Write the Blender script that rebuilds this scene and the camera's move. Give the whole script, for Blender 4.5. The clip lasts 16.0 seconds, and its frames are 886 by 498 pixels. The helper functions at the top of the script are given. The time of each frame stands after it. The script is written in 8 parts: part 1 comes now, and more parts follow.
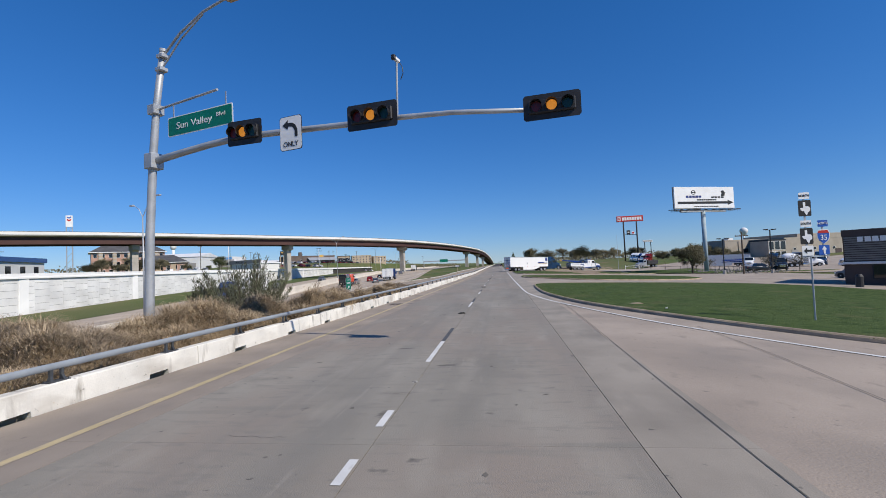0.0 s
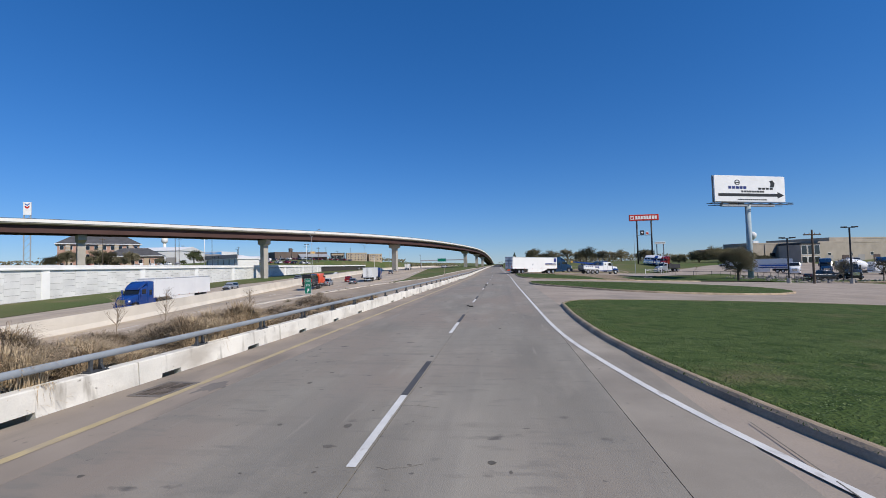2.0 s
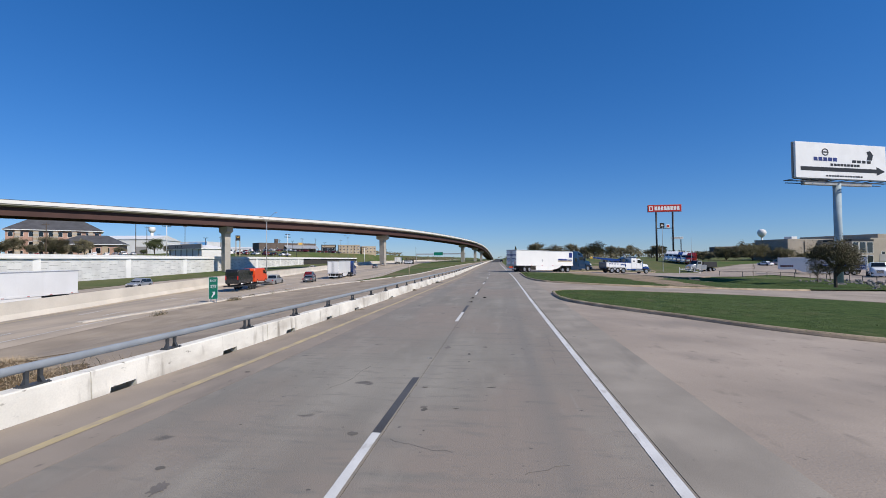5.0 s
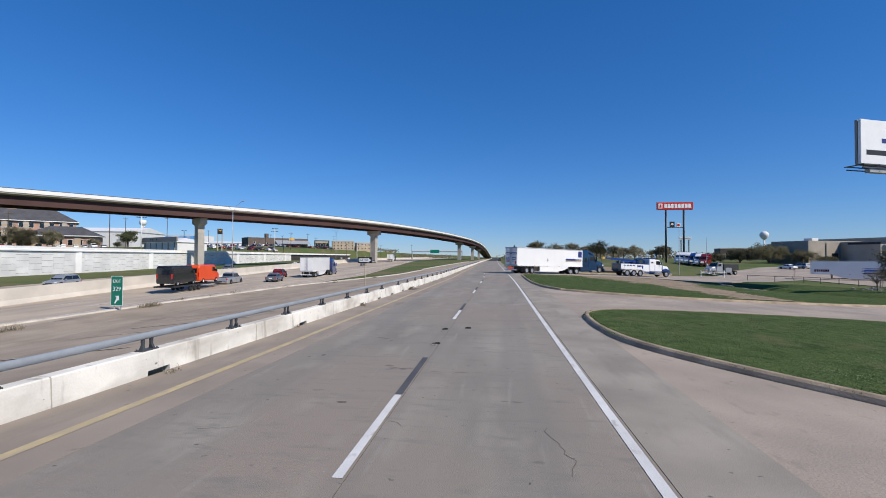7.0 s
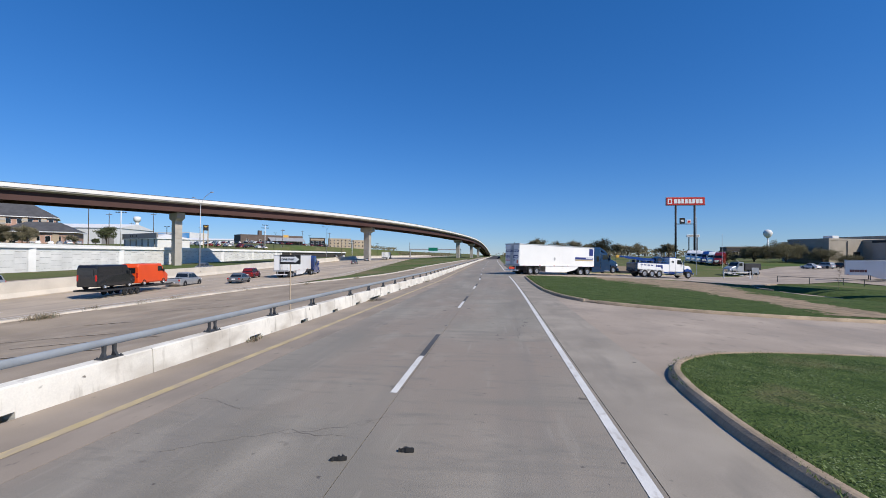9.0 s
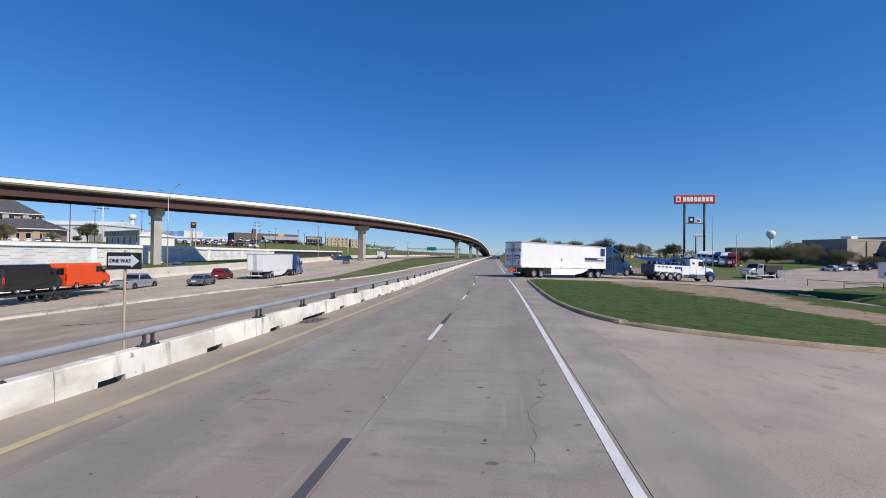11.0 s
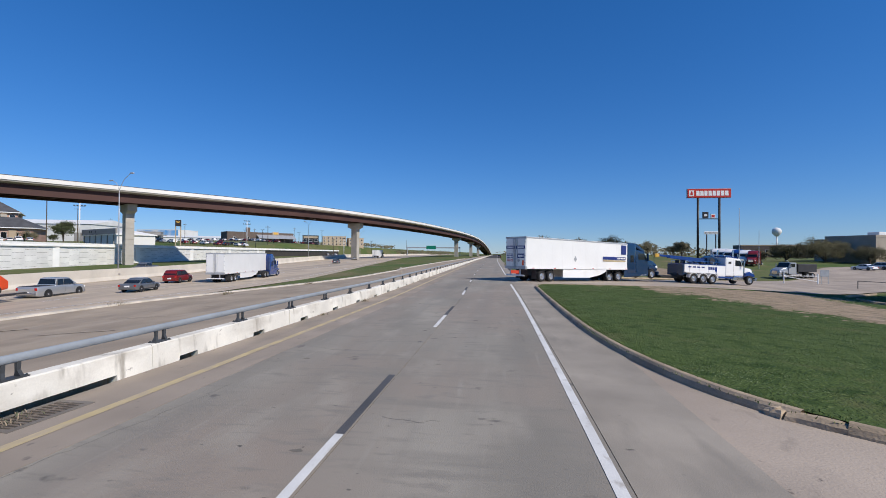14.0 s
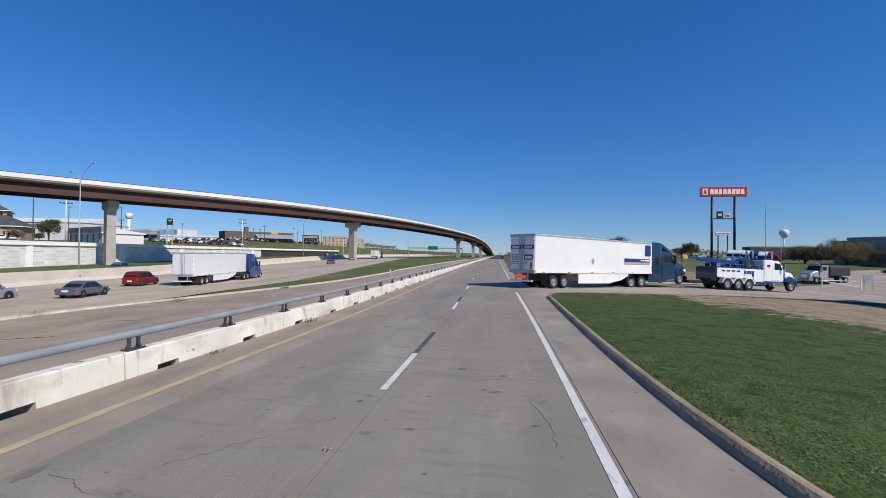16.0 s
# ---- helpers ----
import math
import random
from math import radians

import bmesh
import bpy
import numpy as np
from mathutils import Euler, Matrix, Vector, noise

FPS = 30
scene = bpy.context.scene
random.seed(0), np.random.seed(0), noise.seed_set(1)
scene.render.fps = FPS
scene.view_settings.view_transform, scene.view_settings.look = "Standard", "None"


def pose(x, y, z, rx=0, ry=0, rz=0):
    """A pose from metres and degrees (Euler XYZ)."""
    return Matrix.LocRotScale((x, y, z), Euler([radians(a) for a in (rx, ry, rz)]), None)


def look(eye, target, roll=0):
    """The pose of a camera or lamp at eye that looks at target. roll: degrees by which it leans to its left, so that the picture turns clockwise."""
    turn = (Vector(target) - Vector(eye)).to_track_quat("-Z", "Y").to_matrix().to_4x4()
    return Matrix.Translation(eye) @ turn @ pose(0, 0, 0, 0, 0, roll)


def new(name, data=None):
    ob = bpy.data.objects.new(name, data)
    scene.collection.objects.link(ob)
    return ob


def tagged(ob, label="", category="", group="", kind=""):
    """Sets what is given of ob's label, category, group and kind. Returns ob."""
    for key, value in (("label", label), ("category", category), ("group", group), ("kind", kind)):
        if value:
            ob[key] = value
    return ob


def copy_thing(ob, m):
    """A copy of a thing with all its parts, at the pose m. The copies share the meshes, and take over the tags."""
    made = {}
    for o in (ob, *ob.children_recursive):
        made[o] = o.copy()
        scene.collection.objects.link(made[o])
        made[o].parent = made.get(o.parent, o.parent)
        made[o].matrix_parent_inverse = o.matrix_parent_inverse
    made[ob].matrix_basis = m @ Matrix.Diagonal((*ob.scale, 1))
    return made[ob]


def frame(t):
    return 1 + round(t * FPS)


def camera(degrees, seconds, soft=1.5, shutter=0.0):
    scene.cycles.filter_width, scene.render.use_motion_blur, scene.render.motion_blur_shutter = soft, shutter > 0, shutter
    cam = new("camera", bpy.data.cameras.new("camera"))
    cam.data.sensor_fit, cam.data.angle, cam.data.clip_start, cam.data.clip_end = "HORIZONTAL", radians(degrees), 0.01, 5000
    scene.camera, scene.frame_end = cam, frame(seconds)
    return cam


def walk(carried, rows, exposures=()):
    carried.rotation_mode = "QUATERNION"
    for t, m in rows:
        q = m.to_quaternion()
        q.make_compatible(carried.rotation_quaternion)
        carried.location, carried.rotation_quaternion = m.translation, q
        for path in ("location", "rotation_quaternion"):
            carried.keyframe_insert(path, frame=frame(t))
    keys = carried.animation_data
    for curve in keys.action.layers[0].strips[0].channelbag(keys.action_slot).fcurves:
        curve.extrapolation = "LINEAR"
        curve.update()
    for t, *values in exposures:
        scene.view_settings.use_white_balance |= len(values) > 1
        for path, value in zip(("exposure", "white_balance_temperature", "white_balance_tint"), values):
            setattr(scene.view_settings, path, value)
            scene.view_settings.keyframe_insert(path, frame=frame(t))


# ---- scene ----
cam = camera(90.2, 16.0, soft=0.9)
# seconds, eye in metres, then yaw to the left, pitch up and clockwise roll in degrees
ROWS = [
    (0, 2.088, 18.298, 2.553, 7.51, 2.13, -2.49),
    (0.5, 2.068, 23.796, 2.553, 7.32, 2.20, -2.58),
    (1, 2.045, 29.173, 2.554, 7.47, 2.05, -1.94),
    (1.5, 2.019, 34.408, 2.555, 7.56, 1.98, -1.45),
    (2, 1.992, 39.481, 2.555, 7.58, 2.06, -1.39),
    (2.5, 1.965, 44.371, 2.555, 7.64, 1.83, -1.39),
    (3, 1.939, 49.062, 2.556, 7.64, 1.52, -1.06),
    (3.5, 1.915, 53.541, 2.556, 7.65, 1.36, -0.80),
    (4, 1.894, 57.798, 2.556, 7.64, 1.39, -0.70),
    (6.5, 1.849, 75.715, 2.556, 7.38, 1.04, -0.06),
    (7, 1.855, 78.668, 2.556, 7.32, 1.01, 0.26),
    (7.5, 1.865, 81.439, 2.555, 7.24, 1.03, 0.37),
    (8, 1.881, 84.041, 2.555, 7.23, 0.97, 0.34),
    (8.5, 1.900, 86.490, 2.554, 7.31, 0.95, 0.64),
    (9, 1.924, 88.802, 2.554, 7.28, 0.75, 0.38),
    (11.5, 2.084, 98.757, 2.550, 7.26, 0.69, 0.66),
    (12, 2.117, 100.503, 2.549, 7.06, 0.69, 0.11),
    (12.5, 2.149, 102.191, 2.548, 7.27, 0.68, 0.56),
    (13, 2.177, 103.831, 2.546, 7.20, 0.59, 0.28),
    (13.5, 2.200, 105.438, 2.545, 7.37, 0.56, 0.67),
    (14, 2.217, 107.033, 2.544, 7.40, 0.55, 0.45),
    (14.5, 2.226, 108.644, 2.542, 7.42, 0.63, 0.29),
    (15, 2.224, 110.310, 2.541, 7.58, 0.61, 0.02),
    (15.5, 2.211, 112.086, 2.539, 7.52, 0.65, -0.64),
    (16, 2.183, 114.046, 2.538, 7.76, 0.63, 0.67),
]


def view(x, y, z, yaw, pitch, roll):
    aim = Vector((-math.sin(radians(yaw)) * math.cos(radians(pitch)), math.cos(radians(yaw)) * math.cos(radians(pitch)), math.sin(radians(pitch))))
    return look((x, y, z), Vector((x, y, z)) + aim, roll)


walk(cam, [(row[0], view(*row[1:])) for row in ROWS], [(0, -0.02), (2, -0.06), (6.5, 0.0), (9, 0.06), (12.5, 0.02), (14, -0.02), (16, -0.07)])

# ---- light ----
# low dust and much ozone give the deep blue of a clear spring sky
SUN_EL, SUN_AZ = 41.5, 119.5
world = bpy.data.worlds.new("world")
scene.world = world
world.use_nodes = True
wn = world.node_tree
wn.nodes.clear()
sky = wn.nodes.new("ShaderNodeTexSky")
sky.sky_type, sky.sun_disc = "NISHITA", False
sky.sun_elevation, sky.sun_rotation = radians(SUN_EL), radians(SUN_AZ)
sky.altitude, sky.air_density, sky.dust_density, sky.ozone_density = 200, 1.0, 0.0, 2.5
bg = wn.nodes.new("ShaderNodeBackground")
bg.inputs["Strength"].default_value = 0.1
wout = wn.nodes.new("ShaderNodeOutputWorld")
even, tint, rich = wn.nodes.new("ShaderNodeGamma"), wn.nodes.new("ShaderNodeMix"), wn.nodes.new("ShaderNodeHueSaturation")
even.inputs[1].default_value = 0.75
tint.data_type, tint.blend_type = "RGBA", "MULTIPLY"
tint.inputs[0].default_value, tint.inputs[7].default_value = 1.0, (0.87, 1.15, 1.72, 1)
rich.inputs["Saturation"].default_value = 1.2
wn.links.new(sky.outputs[0], even.inputs[0])
wn.links.new(even.outputs[0], tint.inputs[6])
wn.links.new(tint.outputs[2], rich.inputs["Color"])
wn.links.new(rich.outputs[0], bg.inputs[0])
wn.links.new(bg.outputs[0], wout.inputs[0])
sun_data = bpy.data.lights.new("sun", "SUN")
sun_data.energy, sun_data.angle, sun_data.color = 4.8, radians(0.53), (1.0, 0.93, 0.83)
sun = new("sun", sun_data)
sun.matrix_world = look((0, 0, 0), (-math.sin(radians(SUN_AZ)) * math.cos(radians(SUN_EL)), -math.cos(radians(SUN_AZ)) * math.cos(radians(SUN_EL)), -math.sin(radians(SUN_EL))))
scene.view_settings.exposure = 0.0


# ---- materials ----
def mat(name, col, rough=0.8, metal=0.0, var=0.15, scale=0.6, fine=14.0, bump=0.15, col2=None, stretch=(1, 1, 1), amount=0.5, spec=0.4, coat=0.0, each=0.0, lump=0.0):
    """Colour with two scales of variation over the world, fine relief, and a share of change from object to object."""
    m = bpy.data.materials.new(name)
    m.use_nodes = True
    nt = m.node_tree
    n, l = nt.nodes, nt.links
    b = n["Principled BSDF"]
    b.inputs["Roughness"].default_value, b.inputs["Metallic"].default_value = rough, metal
    b.inputs["Specular IOR Level"].default_value, b.inputs["Coat Weight"].default_value = spec, coat
    geo = n.new("ShaderNodeNewGeometry")
    mp = n.new("ShaderNodeMapping")
    mp.inputs["Scale"].default_value = stretch
    l.new(geo.outputs["Position"], mp.inputs[0])
    n1, n2 = n.new("ShaderNodeTexNoise"), n.new("ShaderNodeTexNoise")
    n1.inputs["Scale"].default_value, n1.inputs["Detail"].default_value = scale, 5
    n2.inputs["Scale"].default_value, n2.inputs["Detail"].default_value = fine, 3
    l.new(mp.outputs[0], n1.inputs[0])
    l.new(geo.outputs["Position"], n2.inputs[0])
    ramp = n.new("ShaderNodeMapRange")
    ramp.inputs[1].default_value, ramp.inputs[2].default_value = 0.5 - 0.35 * amount, 0.5 + 0.35 * amount
    l.new(n1.outputs[0], ramp.inputs[0])
    mix = n.new("ShaderNodeMix")
    mix.data_type = "RGBA"
    c2 = col2 if col2 else tuple(min(1, c * (1 + var)) for c in col)
    c1 = col if col2 else tuple(c * (1 - var) for c in col)
    mix.inputs[6].default_value, mix.inputs[7].default_value = (*c1, 1), (*c2, 1)
    l.new(ramp.outputs[0], mix.inputs[0])
    val = n.new("ShaderNodeMapRange")
    val.inputs[3].default_value, val.inputs[4].default_value = 1 - var * 0.8, 1 + var * 0.8
    l.new(n2.outputs[0], val.inputs[0])
    last = val.outputs[0]
    if each:
        info = n.new("ShaderNodeObjectInfo")
        er = n.new("ShaderNodeMapRange")
        er.inputs[3].default_value, er.inputs[4].default_value = 1 - each, 1 + each
        l.new(info.outputs["Random"], er.inputs[0])
        mul = n.new("ShaderNodeMath")
        mul.operation = "MULTIPLY"
        l.new(last, mul.inputs[0])
        l.new(er.outputs[0], mul.inputs[1])
        last = mul.outputs[0]
    sc = n.new("ShaderNodeVectorMath")
    sc.operation = "SCALE"
    l.new(mix.outputs[2], sc.inputs[0])
    l.new(last, sc.inputs[3])
    l.new(sc.outputs[0], b.inputs["Base Color"])
    if bump:
        bp = n.new("ShaderNodeBump")
        bp.inputs["Strength"].default_value, bp.inputs["Distance"].default_value = min(1, bump * 2), 0.02 + lump
        l.new(n2.outputs[0], bp.inputs["Height"])
        l.new(bp.outputs[0], b.inputs["Normal"])
    return m


def streaked(m, dark, width, low, high, seed=0.0, stretch=(1, 0.02, 1)):
    """Lays long worn streaks or stains of another colour over a material."""
    nt = m.node_tree
    n, l = nt.nodes, nt.links
    b = n["Principled BSDF"]
    old = b.inputs["Base Color"].links[0].from_socket
    geo, mp, tex, rg, mx = n.new("ShaderNodeNewGeometry"), n.new("ShaderNodeMapping"), n.new("ShaderNodeTexNoise"), n.new("ShaderNodeMapRange"), n.new("ShaderNodeMix")
    mp.inputs["Scale"].default_value, mp.inputs["Location"].default_value = stretch, (seed, seed, seed)
    tex.inputs["Scale"].default_value, tex.inputs["Detail"].default_value = width, 4
    rg.inputs[1].default_value, rg.inputs[2].default_value = low, high
    mx.data_type = "RGBA"
    l.new(geo.outputs["Position"], mp.inputs[0])
    l.new(mp.outputs[0], tex.inputs[0])
    l.new(tex.outputs[0], rg.inputs[0])
    l.new(rg.outputs[0], mx.inputs[0])
    l.new(old, mx.inputs[6])
    mx.inputs[7].default_value = (*dark, 1)
    l.new(mx.outputs[2], b.inputs["Base Color"])
    return m


def glow(name, col, strength):
    m = bpy.data.materials.new(name)
    m.use_nodes = True
    b = m.node_tree.nodes["Principled BSDF"]
    b.inputs["Base Color"].default_value = (*col, 1)
    b.inputs["Emission Color"].default_value, b.inputs["Emission Strength"].default_value = (*col, 1), strength
    return m


ROAD = mat("road_concrete", (0.25, 0.227, 0.187), 0.85, var=0.2, scale=0.5, fine=55, bump=0.2, stretch=(1, 0.25, 1), each=0.025)
streaked(ROAD, (0.26, 0.218, 0.176), 0.28, 0.42, 0.62, 17.0, (1, 0.5, 1))
streaked(ROAD, (0.195, 0.18, 0.155), 0.9, 0.5, 0.8)
streaked(ROAD, (0.212, 0.193, 0.161), 1.5, 0.55, 0.75, 21.0, (0.2, 1.4, 1))
streaked(ROAD, (0.31, 0.278, 0.228), 1.1, 0.56, 0.8, 13.0, (1, 0.4, 1))
streaked(ROAD, (0.29, 0.262, 0.218), 5.0, 0.62, 0.78, 31.0, (1, 0.07, 1))
streaked(ROAD, (0.2, 0.182, 0.154), 4.5, 0.55, 0.78, 41.0, (0.4, 1.3, 1))
streaked(ROAD, (0.13, 0.117, 0.1), 2.2, 0.7, 0.76, 7.0, (0.6, 0.8, 1))
streaked(ROAD, (0.105, 0.095, 0.083), 8.0, 0.7, 0.75, 3.0, (0.7, 0.9, 1))
SHOULDER = mat("shoulder_concrete", (0.278, 0.232, 0.186), 0.88, var=0.14, scale=0.5, fine=80, bump=0.12, each=0.05)
streaked(SHOULDER, (0.19, 0.165, 0.14), 1.2, 0.55, 0.8, 8.0, (1, 0.25, 1))
streaked(SHOULDER, (0.13, 0.11, 0.095), 5.0, 0.66, 0.78, 4.0, (1, 0.6, 1))
GUTTER = mat("gutter_concrete", (0.28, 0.246, 0.201), 0.88, var=0.18, scale=0.5, fine=55, bump=0.12, each=0.05)
streaked(GUTTER, (0.2, 0.18, 0.15), 1.4, 0.55, 0.8, 3.0, (1, 0.3, 1))
streaked(GUTTER, (0.12, 0.108, 0.092), 6.0, 0.69, 0.75, 11.0, (0.7, 0.9, 1))
APRON = mat("apron_concrete", (0.335, 0.277, 0.222), 0.9, var=0.16, scale=0.25, fine=30, bump=0.2)
streaked(APRON, (0.25, 0.212, 0.175), 0.35, 0.5, 0.75, 5.0, (1, 1, 1))
streaked(APRON, (0.23, 0.195, 0.158), 2.6, 0.6, 0.78, 15.0, (1, 0.6, 1))
streaked(APRON, (0.16, 0.135, 0.112), 6.0, 0.7, 0.76, 25.0, (0.7, 0.9, 1))
RAMP = mat("ramp_asphalt", (0.325, 0.262, 0.192), 0.92, var=0.15, scale=0.3, fine=16, bump=0.2)
streaked(RAMP, (0.39, 0.325, 0.25), 0.6, 0.56, 0.78, 2.0, (1, 0.4, 1))
streaked(RAMP, (0.235, 0.188, 0.14), 0.5, 0.55, 0.78, 12.0, (0.8, 0.5, 1))
HIGHWAY = mat("highway_concrete", (0.44, 0.36, 0.272), 0.9, var=0.12, scale=0.2, fine=12, bump=0.1)
streaked(HIGHWAY, (0.28, 0.245, 0.205), 0.5, 0.48, 0.75, 4.0, (1, 0.05, 1))
# dark of the sealed joints; also paints shade in the drains and culvert
JOINT_AND_SHADE = mat("joint_seal_and_shade", (0.05, 0.045, 0.04), 0.9, var=0.2)
PATCH = mat("black_paint", (0.075, 0.075, 0.078), 0.8, var=0.25, fine=40)
CRACK = mat("crack_dirt", (0.125, 0.112, 0.094), 0.9, var=0.35, scale=3, fine=30, bump=0.1)
PALE = mat("pale_patch", (0.37, 0.305, 0.232), 0.9, var=0.2, scale=2, fine=20, bump=0.1)
STUD = mat("worn_stud", (0.42, 0.4, 0.36), 0.6, var=0.4, scale=25, fine=60, bump=0.1, col2=(0.06, 0.055, 0.05), amount=0.3)
TAR = mat("worn_patch", (0.17, 0.15, 0.13), 0.85, var=0.2, fine=40)
WHITE_LINE = mat("white_road_paint", (0.62, 0.61, 0.58), 0.7, var=0.1, scale=1.5, fine=35, bump=0.1)
streaked(WHITE_LINE, (0.42, 0.39, 0.35), 6.0, 0.58, 0.72, 1.0, (1, 0.5, 1))
YELLOW_LINE = mat("yellow_road_paint", (0.47, 0.375, 0.205), 0.75, var=0.12, scale=1.5, fine=35, bump=0.1)
streaked(YELLOW_LINE, (0.38, 0.31, 0.22), 5.0, 0.42, 0.66, 2.0, (1, 0.4, 1))
BARRIER = mat("barrier_concrete", (0.7, 0.67, 0.6), 0.85, var=0.12, scale=0.9, fine=30, bump=0.07)
streaked(BARRIER, (0.46, 0.42, 0.36), 1.1, 0.5, 0.72, 16.0, (1, 0.5, 1.2))
streaked(BARRIER, (0.3, 0.27, 0.225), 3.4, 0.58, 0.76, 6.0, (1, 1, 0.22))
streaked(BARRIER, (0.2, 0.18, 0.15), 7.0, 0.68, 0.76, 26.0, (1, 0.6, 1))
MEDIAN = mat("median_concrete", (0.6, 0.55, 0.47), 0.88, var=0.1, scale=0.3, fine=9, bump=0.1)
GORE = mat("gore_concrete", (0.5, 0.45, 0.38), 0.9, var=0.2, scale=0.8, fine=16, bump=0.15)
KERB = mat("kerb_concrete", (0.32, 0.248, 0.17), 0.9, var=0.28, scale=1.1, fine=22, bump=0.25)
PIER = mat("pier_concrete", (0.4, 0.37, 0.325), 0.88, var=0.12, scale=0.3, fine=8, bump=0.1)
PARAPET = mat("parapet_concrete", (0.72, 0.7, 0.66), 0.8, var=0.06, scale=0.1, fine=4, bump=0.05)
GIRDER = mat("weathering_steel", (0.07, 0.033, 0.028), 0.75, var=0.15, scale=0.15, fine=3, bump=0.05)
PANEL = mat("wall_panel_concrete", (0.72, 0.71, 0.68), 0.85, var=0.1, scale=0.3, fine=6, bump=0.2, each=0.06, lump=0.04)
COPING = mat("coping_concrete", (0.82, 0.81, 0.78), 0.85, var=0.06, scale=0.3)
GRASS = mat("lawn_grass", (0.058, 0.09, 0.025), 0.95, var=0.45, scale=0.16, fine=14, bump=0.8, col2=(0.07, 0.1, 0.032), amount=0.8, spec=0.1, lump=0.05)
streaked(GRASS, (0.12, 0.112, 0.055), 0.5, 0.56, 0.78, 9.0, (1, 1, 1))
streaked(GRASS, (0.034, 0.06, 0.015), 1.7, 0.48, 0.68, 4.0, (1, 1, 1))
streaked(GRASS, (0.12, 0.15, 0.055), 5.0, 0.6, 0.74, 14.0, (1, 1, 1))
FIELD = mat("field_grass", (0.105, 0.125, 0.045), 0.95, var=0.3, scale=0.07, fine=5, bump=0.5, col2=(0.13, 0.13, 0.058), amount=0.9, spec=0.1, lump=0.05)
streaked(FIELD, (0.075, 0.115, 0.035), 0.03, 0.45, 0.65, 3.0, (1, 1, 1))
streaked(FIELD, (0.19, 0.155, 0.09), 0.12, 0.56, 0.72, 8.0, (1, 0.6, 1))
BLADE = mat("green_blade", (0.115, 0.155, 0.048), 0.9, var=0.35, scale=0.8, fine=20, bump=0, spec=0.15)
CLOVER = mat("clover_leaf", (0.12, 0.155, 0.062), 0.7, var=0.3, scale=0.8, fine=12, bump=0, spec=0.3)
SOIL = mat("bare_soil", (0.27, 0.2, 0.13), 0.95, var=0.22, scale=0.9, fine=12, bump=0.5, lump=0.03)
streaked(SOIL, (0.15, 0.125, 0.07), 1.3, 0.5, 0.72, 6.0, (1, 1, 1))
streaked(SOIL, (0.36, 0.29, 0.21), 3.0, 0.6, 0.75, 16.0, (1, 1, 1))
STRAW = mat("dry_grass", (0.53, 0.42, 0.275), 0.95, var=0.3, scale=0.7, fine=12, bump=0, spec=0.1, col2=(0.38, 0.285, 0.185), amount=0.9)
THATCH = mat("dry_thatch", (0.3, 0.22, 0.135), 0.98, var=0.45, scale=1.4, fine=26, bump=0.9, spec=0.05, col2=(0.12, 0.09, 0.058), amount=0.9, lump=0.06)
TWIG = mat("dry_twig", (0.3, 0.238, 0.172), 0.95, var=0.3, scale=2, bump=0, spec=0.1)
BARK = mat("bark", (0.1, 0.075, 0.055), 0.95, var=0.25, scale=3, fine=25, bump=0.5)
LEAF = mat("leaf_green", (0.11, 0.125, 0.05), 0.85, var=0.35, scale=0.6, fine=6, bump=0, spec=0.2)
LEAF_DARK = mat("leaf_dark", (0.07, 0.085, 0.038), 0.85, var=0.35, scale=0.6, fine=6, bump=0, spec=0.2)
LEAF_OLIVE = mat("leaf_olive", (0.12, 0.11, 0.062), 0.9, var=0.4, scale=0.5, fine=5, bump=0, spec=0.1)
LEAF_DULL = mat("leaf_dull", (0.15, 0.135, 0.085), 0.9, var=0.35, scale=0.4, fine=5, bump=0, spec=0.1)
SHRUB = mat("shrub_leaf", (0.125, 0.13, 0.08), 0.85, var=0.4, scale=1.5, fine=10, bump=0, spec=0.15)
GALV = mat("galvanised_steel", (0.4, 0.415, 0.43), 0.5, 0.35, var=0.12, scale=1.5, fine=12, bump=0.05)
RAIL = mat("rail_paint", (0.25, 0.275, 0.3), 0.65, 0.0, var=0.1, scale=2, fine=18, bump=0.05)
GRATE = mat("grate_iron", (0.16, 0.13, 0.105), 0.75, 0.2, var=0.3, scale=6, fine=30, bump=0.1)
POST = mat("post_steel", (0.075, 0.08, 0.085), 0.6, 0.4, var=0.2, scale=3, bump=0.05)
BLACK = mat("black_paint_metal", (0.018, 0.018, 0.02), 0.5, var=0.2, scale=3, bump=0.03)
DARK = mat("dark_plastic", (0.03, 0.03, 0.032), 0.6, var=0.2, bump=0.05)
RUBBER = mat("tyre_rubber", (0.02, 0.02, 0.02), 0.85, var=0.2, fine=40)
ALLOY = mat("alloy_rim", (0.55, 0.55, 0.56), 0.3, 0.8, var=0.05, bump=0)
CHROME = mat("chrome", (0.75, 0.76, 0.78), 0.12, 1.0, var=0.03, bump=0)
GLASS = mat("dark_glass", (0.012, 0.016, 0.02), 0.06, var=0.05, bump=0, spec=0.6)
COLUMN = mat("column_paint", (0.34, 0.42, 0.46), 0.7, var=0.12, scale=0.5, fine=6, bump=0.03)
SIGN_GREEN = mat("sign_green", (0.0, 0.17, 0.105), 0.45, var=0.06, bump=0.02)
SIGN_WHITE = mat("sign_white", (0.78, 0.78, 0.77), 0.5, var=0.04, bump=0.02)
SIGN_BLACK = mat("sign_black", (0.02, 0.02, 0.02), 0.5, var=0.1, bump=0)
SIGN_BLUE = mat("sign_blue", (0.02, 0.1, 0.42), 0.45, var=0.05, bump=0)
